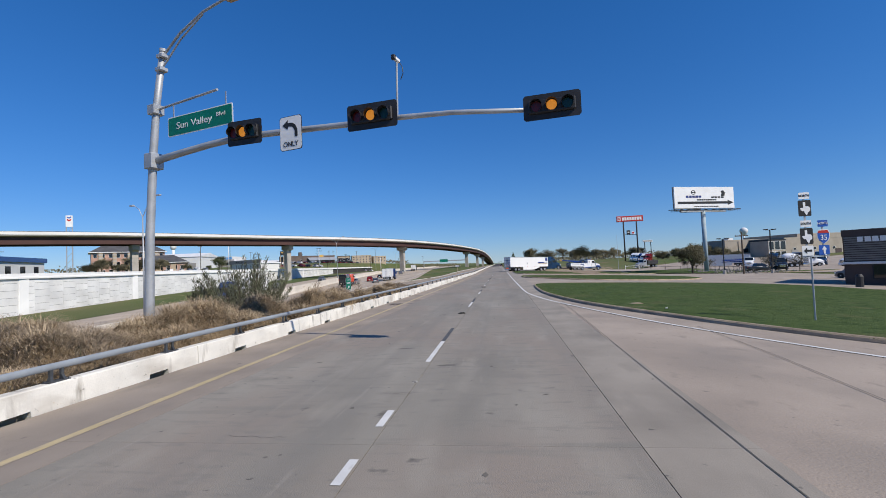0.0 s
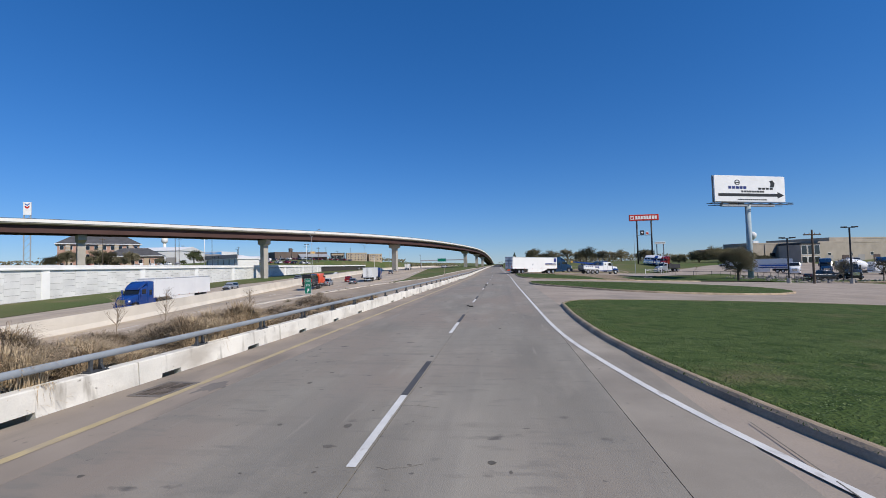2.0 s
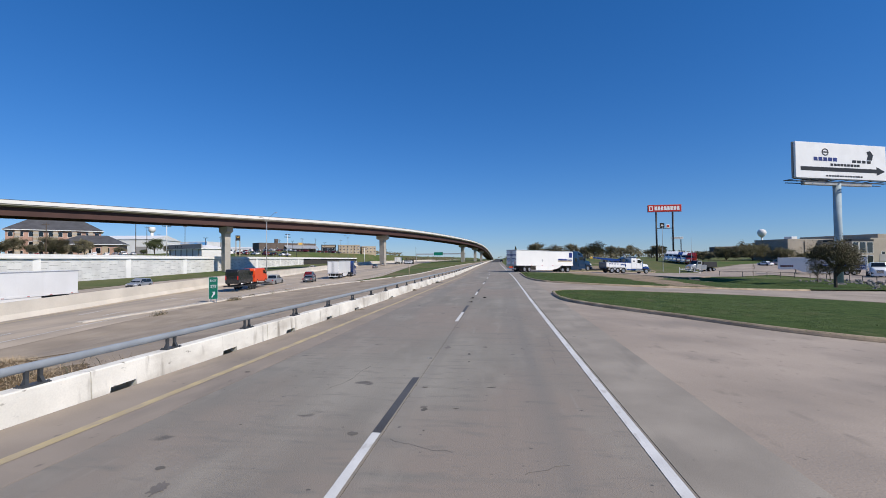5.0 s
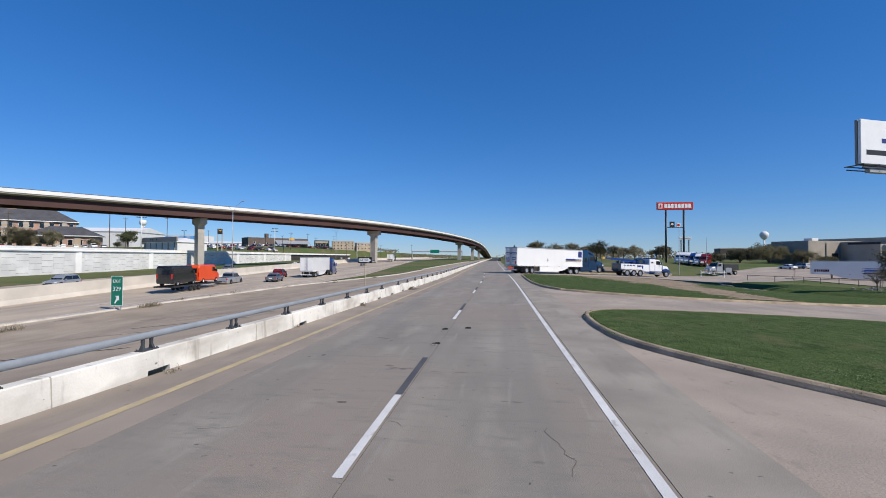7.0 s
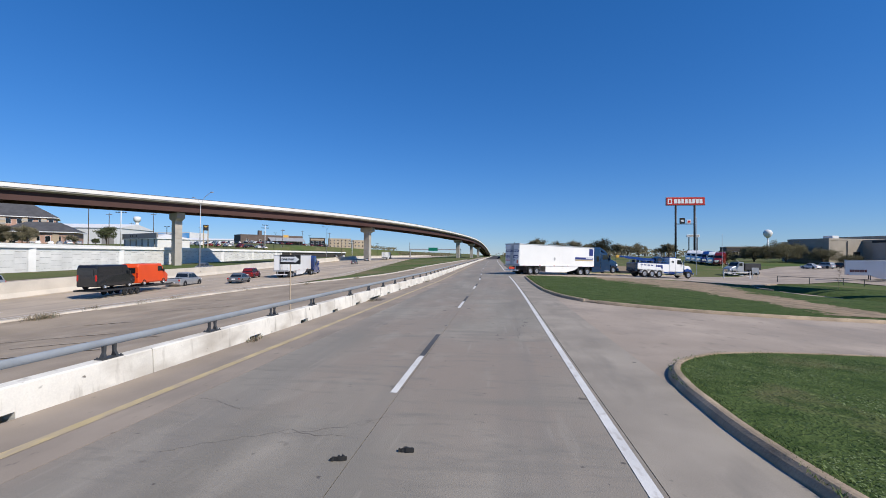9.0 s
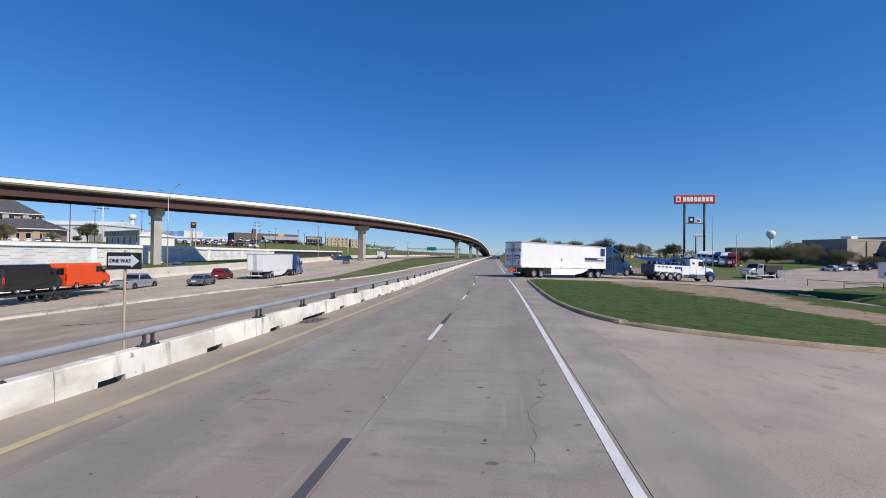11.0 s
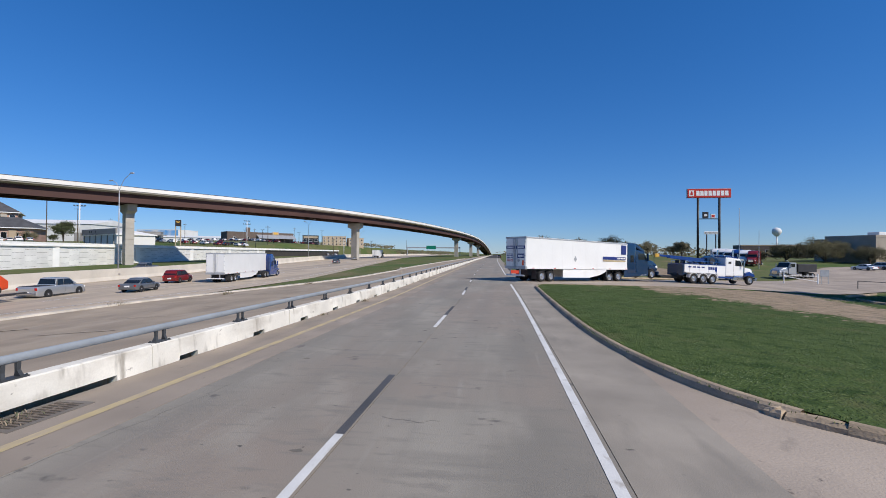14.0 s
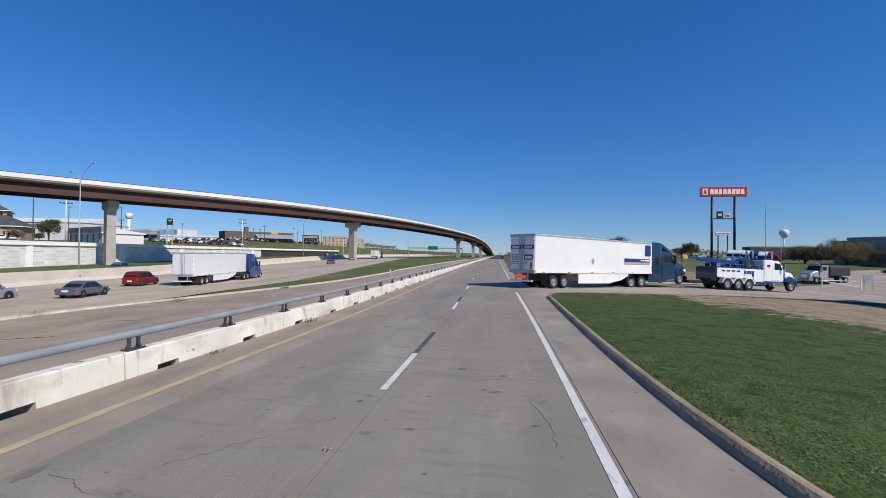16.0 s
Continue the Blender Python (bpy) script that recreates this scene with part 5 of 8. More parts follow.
for ly in (66, 167, 268, 369):
    light_pole(lerp(MEDIAN_X, ly), ly, 13.0, 2, -15, foot=terrain(lerp(MEDIAN_X, ly) + 1, ly) + 1.25 - 0.4)


def yard_lamp(x, y, h):
    t = thing("yard_lamp", x, y, terrain(x, y) - 0.1, 0, "dark bronze parking lot lamp with two heads", "street lamp", "yard lamps")
    part("pole", tubed((0, 0, 0), (0, 0, h), r=0.12, n=8), BLACK, t)
    part("footing", tubed((0, 0, 0), (0, 0, 0.9), r=0.3, n=12), PIER, t)
    part("arm", boxed(-0.8, -0.05, h - 0.1, 0.8, 0.05, h), BLACK, t)
    for s in (-1, 1):
        part("lamp_head", boxed(s * 0.8 - 0.4, -0.25, h - 0.05, s * 0.8 + 0.4, 0.25, h + 0.15, 0.04), BLACK, t)


for p in ((49.2, 120, 7.6), (58.6, 120, 9.3)):
    yard_lamp(*p)


def utility_pole(x, y, h, z=None, rz=0, cross=True):
    t = thing("utility_pole", x, y, (terrain(x, y) if z is None else z) - 0.1, rz, "weathered wooden utility pole with a crossarm", "utility pole", "utility poles")
    part("pole", tubed((0, 0, 0), (0, 0, h), r=0.2, r_end=0.13, n=8), BARK, t)
    if cross:
        part("crossarm", boxed(-1.3, -0.08, h - 0.9, 1.3, 0.08, h - 0.7), BARK, t)
        for k in (-1.1, -0.4, 0.4, 1.1):
            part("insulator", tubed((k, 0, h - 0.7), (k, 0, h - 0.5), r=0.06, n=6), GREY_WALL, t)


utility_pole(53, 120, 9.0)


def flag_pole(x, y, h, label):
    t = thing("flag_pole", x, y, terrain(x, y) - 0.1, 0, label, "pole")
    part("pole", tubed((0, 0, 0), (0, 0, h), r=0.09, r_end=0.04, n=8), GALV, t)
    part("finial", tubed((0, 0, h), (0, 0, h + 0.15), r=0.09, r_end=0.02, n=8), GALV, t)


flag_pole(46.5, 196, 13.0, "bare galvanised flag pole beside the yard")
flag_pole(66, 226, 9.5, "short bare pole beside the yard")


# ---- vehicles: each is built with its nose towards +y ----
def wheel(parent, x, y, r, w, rim=ALLOY, dual=False):
    s = 1 if x > 0 else -1
    bm = bmesh.new()
    prof = [(0.6 * r, -w / 2), (0.93 * r, -w / 2), (r, -w * 0.32), (r, w * 0.32), (0.93 * r, w / 2), (0.6 * r, w / 2)]
    n = 20
    rows = [[bm.verts.new((x + d, y + rr * math.cos(a), r + rr * math.sin(a))) for rr, d in prof] for a in (2 * math.pi * i / n for i in range(n))]
    for i in range(n):
        for k in range(len(prof) - 1):
            bm.faces.new((rows[i][k], rows[i][k + 1], rows[(i + 1) % n][k + 1], rows[(i + 1) % n][k]))
    wh = part("wheel", bm, RUBBER, parent, smooth=False)
    bm = bmesh.new()
    o = x + s * (w / 2 - 0.05)
    rings = []
    for rr, d in ((0.62 * r, 0.03), (0.5 * r, -0.04), (0.22 * r, -0.02), (0.2 * r, 0.05), (0.02 * r, 0.06)):
        rings.append([bm.verts.new((o + s * d, y + rr * math.cos(a), r + rr * math.sin(a))) for a in (2 * math.pi * i / n for i in range(n))])
    for a, b in zip(rings, rings[1:]):
        for i in range(n):
            bm.faces.new((a[i], a[(i + 1) % n], b[(i + 1) % n], b[i]))
    part("rim", bm, rim, wh)
    part("inner_hub", tubed((x - s * w * 0.45, y, r), (x + s * 0.02, y, r), r=0.6 * r, n=14), DARK, wh)
    return wh


def side_panel(name, parent, material, x, pts, s, thick=0.012):
    """A flat shape of (y, z) points on the flank at x."""
    return part(name, loft(bmesh.new(), [[(s * x, a, b) for a, b in pts], [(s * (x + thick), a, b) for a, b in pts]]), material, parent)


def car(x, y, rz, paint, kind, label, z=None, name="car", category="car"):
    zz = terrain(x, y) if z is None else z
    t = thing(name, x, y, zz + 0.015, rz, label, category)
    L, W, H = {"sedan": (4.7, 0.91, 1.44), "suv": (4.7, 0.94, 1.75), "pickup": (5.8, 1.0, 1.9), "hatch": (4.3, 0.89, 1.5)}[kind]
    r = {"sedan": 0.33, "suv": 0.37, "pickup": 0.41, "hatch": 0.32}[kind]
    f, b = L / 2, -L / 2
    belt = H * (0.6 if kind != "pickup" else 0.62)
    hood = belt * 0.97
    part("body", body_shell([(b, 0.35, belt * 0.82, W * 0.9, 0.1), (b + 0.12, 0.26, belt * 0.98, W * 0.97, 0.1), (b + 0.9, 0.22, belt, W, 0.1), (0, 0.22, belt, W, 0.1), (f - 1.3, 0.22, hood, W, 0.1), (f - 0.35, 0.24, hood * 0.92, W * 0.96, 0.12), (f, 0.3, hood * 0.74, W * 0.84, 0.14)]), paint, t, smooth=True)
    if kind == "pickup":
        c0, c1, c2, c3 = -0.75, -0.55, 0.95, 1.75
    elif kind == "sedan":
        c0, c1, c2, c3 = b + 0.75, b + 1.5, 0.35, 1.15
    else:
        c0, c1, c2, c3 = b + 0.15, b + 0.5, 0.4, 1.2
    part("cabin", body_shell([(c0, belt - 0.03, belt + 0.03, W * 0.9, 0.02), (c1, belt - 0.03, H * 0.97, W * 0.78, 0.08), ((c1 + c2) / 2, belt - 0.03, H, W * 0.8, 0.1), (c2, belt - 0.03, H * 0.97, W * 0.78, 0.08), (c3, belt - 0.03, belt + 0.03, W * 0.88, 0.02)], 3), paint, t, smooth=True)
    k = (H * 0.92 - belt)
    for s in (-1, 1):
        mid = (c1 + c2) / 2
        for a0, a1, top0, top1, nm in ((c0 + 0.22, mid - 0.05, c1 + 0.1, mid - 0.05, "rear_window"), (mid + 0.05, c3 - 0.25, mid + 0.05, c2 - 0.02, "front_window")):
            pts = [(a0, belt + 0.05), (a1, belt + 0.05), (top1, belt + k), (top0, belt + k)]
            v = [(s * (W * (0.9 if zv < belt + 0.1 else 0.805) + 0.012), yv, zv) for yv, zv in pts]
            v2 = [(xx - s * 0.03, yv, zv) for xx, yv, zv in v]
            part(nm, loft(bmesh.new(), [v2, v]), GLASS, t)
        part("mirror", boxed(s * W - 0.02 if s > 0 else s * W - 0.2, c3 - 0.55, belt, s * W + 0.2 if s > 0 else s * W + 0.02, c3 - 0.4, belt + 0.16, 0.03), paint, t)
        part("headlight", boxed(s * W * 0.8 - 0.18, f - 0.22, hood * 0.66, s * W * 0.8 + 0.12, f - 0.06, hood * 0.82, 0.02), SIGN_WHITE, t)
        part("tail_light", boxed(s * W * 0.85 - 0.12, b - 0.01, belt * 0.68, s * W * 0.85 + 0.1, b + 0.12, belt * 0.9, 0.02), TAIL, t)
        for yy in (f - 0.95, b + 0.95 + (0.25 if kind == "pickup" else 0)):
            wheel(t, s * (W - 0.1), yy, r, 0.24)
            bm = bmesh.new()
            disc(bm, (s * (W + 0.004), yy, r * 1.02), r * 1.16, 16, "x")
            part("wheel_arch", bm, DARK, t)
    w0 = [(-W * 0.76, c2 + 0.06, belt + k), (W * 0.76, c2 + 0.06, belt + k), (W * 0.84, c3 - 0.04, belt + 0.06), (-W * 0.84, c3 - 0.04, belt + 0.06)]
    part("windscreen", loft(bmesh.new(), [[(a, q - 0.02, c) for a, q, c in w0], [(a, q + 0.02, c + 0.02) for a, q, c in w0]]), GLASS, t)
    w1 = [(-W * 0.72, c1 - 0.05, belt + k), (W * 0.72, c1 - 0.05, belt + k), (W * 0.82, c0 + 0.03, belt + 0.07), (-W * 0.82, c0 + 0.03, belt + 0.07)]
    part("rear_screen", loft(bmesh.new(), [[(a, q + 0.02, c) for a, q, c in w1], [(a, q - 0.02, c + 0.02) for a, q, c in w1]]), GLASS, t)
    for s in (-1, 1):
        side_panel("sill", t, DARK, W - 0.004, [(b + 1.35, 0.24), (f - 1.35, 0.24), (f - 1.35, 0.34), (b + 1.35, 0.34)], s)
        for yy in ((c1 + c2) / 2, c3 - 0.35):
            side_panel("door_seam", t, DARK, W - 0.006, [(yy - 0.008, 0.36), (yy + 0.008, 0.36), (yy + 0.008, belt - 0.12), (yy - 0.008, belt - 0.12)], s, 0.009)
    part("grille", boxed(-W * 0.5, f - 0.1, hood * 0.52, W * 0.5, f + 0.012, hood * 0.66, 0.02), BLACK, t)
    if kind == "pickup":
        part("bed_liner", boxed(-W * 0.84, b + 0.15, belt - 0.02, W * 0.84, c0 - 0.1, belt + 0.012), DARK, t)
        part("bumper", boxed(-W * 0.9, b - 0.12, 0.42, W * 0.9, b + 0.05, 0.62, 0.03), CHROME, t)
    part("bumper", boxed(-W * 0.86, f - 0.08, 0.32, W * 0.86, f + 0.05, 0.55, 0.04), DARK, t)
    part("plate", boxed(-0.26, b - 0.03, 0.55, 0.26, b - 0.01, 0.7), SIGN_WHITE, t)
    return t


def semi_trailer(x, y, rz, label, z=None, printed=False, L=16.15, skirt=True, group="", tilt=0.0):
    zz = terrain(x, y) if z is None else z
    t = thing("semi_trailer", x, y, zz + 0.02, rz, label, "trailer", group, rx=tilt)
    W, H, F = 1.29, 4.1, 1.2
    part("box_body", boxed(-W, 0, F, W, L, H, 0.03), TRAILER_WHITE, t)
    part("top_rail", boxed(-W - 0.015, -0.01, H - 0.14, W + 0.015, L + 0.01, H - 0.02), GALV, t)
    part("bottom_rail", boxed(-W - 0.02, -0.01, F - 0.02, W + 0.02, L + 0.01, F + 0.2), TRAILER_WHITE, t)
    for s in (-1, 1):
        for k in range(11):
            yy = 0.6 + k * (L - 1.2) / 10
            part("side_seam", boxed(s * W - 0.003, yy - 0.03, F + 0.2, s * W + 0.003, yy + 0.03, H - 0.15), TRAILER_WHITE, t)
            if k % 2 == 0:
                part("reflector", boxed(s * (W + 0.022) - 0.006, yy + 0.2, F + 0.02, s * (W + 0.022) + 0.006, yy + 0.5, F + 0.08), TAIL, t)
        if skirt:
            side_panel("side_skirt", t, TRAILER_WHITE, W - 0.07, [(5.2, 0.36), (9.4, 0.33), (11.3, 0.62), (12.3, 0.98), (12.3, F), (5.2, F)], s, 0.03)
        for yy in (2.2, 3.45):
            wheel(t, s * 1.02, yy, 0.51, 0.5)
        part("mudflap", boxed(s * 1.0 - 0.28, 1.35, 0.25, s * 1.0 + 0.28, 1.38, 1.1), DARK, t)
        part("landing_leg", boxed(s * 0.95 - 0.07, 12.6, 0.35, s * 0.95 + 0.07, 12.75, F), POST, t)
    part("axle_frame", boxed(-0.55, 1.0, 0.55, 0.55, 4.6, F, 0.03), DARK, t)
    # rear doors
    for s in (-1, 1):
        d = part("rear_door", boxed(s * 0.63 - 0.59, -0.05, F + 0.22, s * 0.63 + 0.59, 0.0, H - 0.17, 0.01), TRAILER_WHITE, t)
        for k in (0.22, 0.42):
            part("lock_rod", tubed((s * k * 0.9 - s * 0.12, -0.08, F + 0.1), (s * k * 0.9 - s * 0.12, -0.08, H - 0.12), r=0.02, n=6), GALV, d)
        for k in range(4):
            part("hinge", boxed(s * 1.2 - 0.06, -0.075, F + 0.5 + k * 0.62, s * 1.2 + 0.06, -0.045, F + 0.58 + k * 0.62), GALV, d)
        part("tail_light", boxed(s * 1.05 - 0.2, -0.06, F - 0.02, s * 1.05 + 0.2, 0.0, F + 0.12), TAIL, t)
    part("rear_frame", boxed(-W - 0.02, -0.04, H - 0.17, W + 0.02, 0.1, H + 0.01), GALV, t)
    part("rear_sill", boxed(-W - 0.02, -0.07, F - 0.06, W + 0.02, 0.1, F + 0.2), GALV, t)
    part("under_ride_guard", boxed(-1.15, -0.1, 0.5, 1.15, 0.0, 0.64, 0.01), SIGN_WHITE, t)
    for k in (-0.6, 0.6):
        part("guard_post", boxed(k - 0.05, -0.06, 0.6, k + 0.05, 0.04, F), GALV, t)
    if printed:
        part("marker_panel", boxed(-0.5, -0.09, 0.72, 0.5, -0.06, 1.0), BRAKE, t)
        for s in (-1, 1):
            shape("name_band", [(s * 0.63 - 0.58, F + 1.78), (s * 0.63 + 0.58, F + 1.78), (s * 0.63 + 0.58, F + 2.08), (s * 0.63 - 0.58, F + 2.08)], NAVY, t, -0.056)
            bars(t, s * 0.63 - 0.42, F + 1.84, s * 0.63 + 0.42, F + 2.0, SIGN_WHITE, -0.064, 6)
        for k in range(5):
            bars(t, -1.08, F + 0.62 + k * 0.16, -0.3, F + 0.7 + k * 0.16, SIGN_RED if k < 2 else NAVY, -0.056, 5)
        shape("emblem_panel", [(0.25, F + 0.95), (1.12, F + 0.95), (1.12, F + 1.35), (0.25, F + 1.35)], NAVY, t, -0.056)
        bars(t, 0.35, F + 1.03, 1.05, F + 1.24, SIGN_WHITE, -0.064, 5)
        shape("hazard_diamond", [(0.45, F + 0.55), (0.62, F + 0.72), (0.45, F + 0.89), (0.28, F + 0.72)], GALV, t, -0.056)
        shape("orange_tag", [(0.86, F + 0.28), (1.08, F + 0.28), (1.08, F + 0.75), (0.86, F + 0.75)], VAN_ORANGE, t, -0.056)
        X = W + 0.004
        side_panel("side_stripe", t, NAVY, X + 0.03, [(L - 4.6, F + 1.05), (L - 0.4, F + 1.05), (L - 0.4, F + 1.35), (L - 4.6, F + 1.35)], 1)
        side_panel("gold_stripe", t, YELLOW_LINE, X + 0.03, [(L - 4.6, F + 0.84), (L - 0.4, F + 0.84), (L - 0.4, F + 1.0), (L - 4.6, F + 1.0)], 1)
        side_panel("emblem_panel", t, NAVY, X + 0.03, [(L - 1.25, F + 1.65), (L - 0.3, F + 1.65), (L - 0.3, F + 2.65), (L - 1.25, F + 2.65)], 1)
        for k in range(5):
            side_panel("print_bar", t, SIGN_WHITE, X + 0.046, [(L - 2.0 + k * 0.31, F + 1.14), (L - 1.76 + k * 0.31, F + 1.14), (L - 1.76 + k * 0.31, F + 1.27), (L - 2.0 + k * 0.31, F + 1.27)], 1)
        side_panel("placard", t, GALV, X + 0.01, [(7.0, F + 0.7), (7.22, F + 1.0), (7.0, F + 1.3), (6.78, F + 1.0)], 1)
    return t


def tractor(x, y, rz, paint, label, z=None, lift=0.0, sleeper=True):
    zz = terrain(x, y) if z is None else z
    t = thing("truck_tractor", x, y, zz + 0.02, rz, label, "truck", rx=lift)
    W = 1.22
    # rear axles at y 0, nose at about 7.2
    part("chassis", boxed(-0.5, -1.2, 0.7, 0.5, 6.6, 1.05, 0.02), DARK, t)
    part("fifth_wheel", boxed(-0.55, -0.5, 1.05, 0.55, 0.6, 1.18, 0.03), POST, t)
    if sleeper:
        part("sleeper", body_shell([(1.9, 0.9, 3.75, W, 0.12), (2.1, 0.75, 3.92, W + 0.02, 0.15), (3.4, 0.7, 3.88, W + 0.02, 0.18)]), paint, t, smooth=True)
        part("roof_fairing", body_shell([(2.1, 3.7, 3.95, 1.05, 0.08), (3.5, 3.5, 3.9, 1.08, 0.12), (4.5, 3.0, 3.42, 1.05, 0.12), (5.05, 2.75, 2.95, 1.0, 0.06)]), paint, t, smooth=True)
    part("cab", hull([(3.4, 0.75, 3.3 if sleeper else 3.0, W, 0.15), (4.6, 0.75, 3.0, W, 0.15), (5.2, 0.8, 2.1, W, 0.12)]), paint, t)
    part("hood", body_shell([(5.1, 0.85, 2.15, 1.1, 0.16), (6.2, 0.85, 1.95, 1.05, 0.2), (7.0, 0.75, 1.6, 0.92, 0.25), (7.15, 0.8, 1.3, 0.85, 0.2)]), paint, t, smooth=True)
    part("grille", boxed(-0.55, 7.08, 0.8, 0.55, 7.18, 1.5, 0.04), CHROME, t)
    part("front_bumper", hull([(6.75, 0.32, 0.75, 1.22, 0.08), (7.25, 0.34, 0.72, 1.0, 0.08)]), paint, t)
    ws = [(-1.02, 4.75, 2.92), (1.02, 4.75, 2.92), (1.1, 5.22, 2.12), (-1.1, 5.22, 2.12)]
    part("windscreen", loft(bmesh.new(), [ws, [(a, b + 0.06, c + 0.02) for a, b, c in ws]]), GLASS, t)
    for s in (-1, 1):
        side_panel("side_window", t, GLASS, W, [(3.75, 2.15), (4.95, 2.12), (4.65, 2.75), (3.75, 2.8)], s)
        if sleeper:
            side_panel("sleeper_window", t, GLASS, W + 0.022, [(2.5, 1.9), (3.0, 1.9), (3.0, 2.65), (2.5, 2.65)], s)
        part("mirror", boxed(s * 1.38 - 0.12, 5.0, 1.95, s * 1.38 + 0.12, 5.12, 2.75, 0.03), paint, t)
        part("fuel_tank", boxed(s * 0.95 - 0.26, 2.0, 0.35, s * 0.95 + 0.26, 4.6, 0.95, 0.12), CHROME if not sleeper else paint, t)
        part("headlight", boxed(s * 0.85 - 0.18, 6.7, 1.1, s * 0.85 + 0.18, 7.05, 1.35, 0.05), SIGN_WHITE, t)
        part("wheel_fender", hull([(5.35, 1.0, 1.3, 0.17, 0.06), (5.9, 1.1, 1.42, 0.17, 0.06), (6.45, 1.0, 1.3, 0.17, 0.06)]), paint, t).location.x = s * 1.08
        if sleeper:
            side_panel("side_fairing", t, paint, W - 0.02, [(1.5, 0.42), (5.2, 0.36), (5.3, 0.95), (5.1, 1.15), (1.5, 1.05)], s, 0.03)
            side_panel("cab_extender", t, paint, W - 0.03, [(1.25, 1.2), (1.95, 1.0), (1.95, 3.78), (1.25, 3.7)], s, 0.03)
        part("step", boxed(s * 1.15 - 0.12, 4.0, 0.45, s * 1.15 + 0.12, 4.9, 0.5), GALV, t)
        for yy in (-0.65, 0.65):
            wheel(t, s * 0.98, yy, 0.51, 0.5)
        wheel(t, s * 1.05, 5.9, 0.51, 0.3)
    return t


def tow_truck(x, y, rz):
    t = thing("tow_truck", x, y, terrain(x, y) + 0.05, rz, "white and blue heavy tow truck lifting a tractor", "tow truck", rx=-2.2)
    W = 1.24
    part("chassis", boxed(-0.5, 0.2, 0.7, 0.5, 10.6, 1.0, 0.02), DARK, t)
    part("body_side", hull([(0.5, 1.2, 2.05, W, 0.06), (0.8, 1.12, 2.1, W, 0.06), (5.1, 1.12, 2.1, W, 0.06)]), CAR_WHITE, t)
    part("locker_base", hull([(5.1, 0.62, 2.1, W, 0.06), (6.1, 0.62, 2.1, W, 0.06)]), CAR_WHITE, t)
    part("body_trim", boxed(-W - 0.02, 0.5, 2.05, W + 0.02, 6.1, 2.13), ROYAL, t)
    part("tool_tower", boxed(-W, 6.1, 0.9, W, 7.3, 3.05, 0.06), CAR_WHITE, t)
    part("tower_cap", boxed(-W - 0.02, 6.05, 3.0, W + 0.02, 7.35, 3.14, 0.04), ROYAL, t)
    part("cab", hull([(7.4, 0.95, 2.95, 1.05, 0.12), (8.4, 0.95, 2.95, 1.05, 0.14), (8.9, 0.95, 2.0, 1.05, 0.12)]), CAR_WHITE, t)
    part("hood", hull([(8.8, 1.0, 2.05, 0.8, 0.15), (10.4, 0.95, 1.85, 0.72, 0.15), (10.55, 0.95, 1.75, 0.7, 0.12)]), CAR_WHITE, t)
    part("grille", boxed(-0.62, 10.5, 0.9, 0.62, 10.62, 1.8, 0.03), CHROME, t)
    part("front_bumper", boxed(-1.2, 10.6, 0.45, 1.2, 10.85, 0.85, 0.05), CHROME, t)
    ws = [(-0.9, 8.45, 2.8), (0.9, 8.45, 2.8), (0.92, 8.9, 2.05), (-0.92, 8.9, 2.05)]
    part("windscreen", loft(bmesh.new(), [ws, [(a, b + 0.05, c + 0.02) for a, b, c in ws]]), GLASS, t)
    for s in (-1, 1):
        side_panel("side_window", t, GLASS, 1.05, [(7.7, 2.1), (8.7, 2.08), (8.4, 2.7), (7.7, 2.75)], s)
        side_panel("locker_door", t, CAR_WHITE, W, [(4.9, 0.95), (6.0, 0.95), (6.0, 1.9), (4.9, 1.9)], s, 0.02)
        side_panel("tower_door", t, CAR_WHITE, W, [(6.2, 1.0), (7.2, 1.0), (7.2, 2.85), (6.2, 2.85)], s, 0.02)
        side_panel("tower_vent", t, DARK, W + 0.02, [(6.5, 2.3), (6.9, 2.3), (6.9, 2.55), (6.5, 2.55)], s)
        for k in range(4):
            side_panel("name_bar", t, NAVY, W + 0.004, [(3.7 + k * 0.3, 1.55), (3.95 + k * 0.3, 1.55), (3.95 + k * 0.3, 1.85), (3.7 + k * 0.3, 1.85)], s)
            side_panel("print_bar", t, NAVY, W + 0.004, [(1.0 + k * 0.6, 1.7), (1.4 + k * 0.6, 1.7), (1.4 + k * 0.6, 1.85), (1.0 + k * 0.6, 1.85)], s)
        part("wheel_fender", hull([(9.1, 0.95, 1.3, 0.2, 0.06), (9.7, 1.05, 1.5, 0.2, 0.08), (10.4, 0.9, 1.2, 0.2, 0.06)]), ROYAL, t).location.x = s * 1.0
        part("exhaust_stack", tubed((s * 1.05, 7.36, 1.0), (s * 1.05, 7.36, 3.9), r=0.08, n=8), CHROME, t)
        part("fuel_tank", boxed(s * 0.9 - 0.28, 7.5, 0.4, s * 0.9 + 0.28, 8.9, 0.95, 0.12), CHROME, t)
        part("headlight", boxed(s * 0.88 - 0.16, 10.3, 1.2, s * 0.88 + 0.16, 10.5, 1.45, 0.04), CHROME, t)
        part("mirror", boxed(s * 1.3 - 0.1, 8.6, 2.0, s * 1.3 + 0.1, 8.7, 2.7, 0.03), CHROME, t)
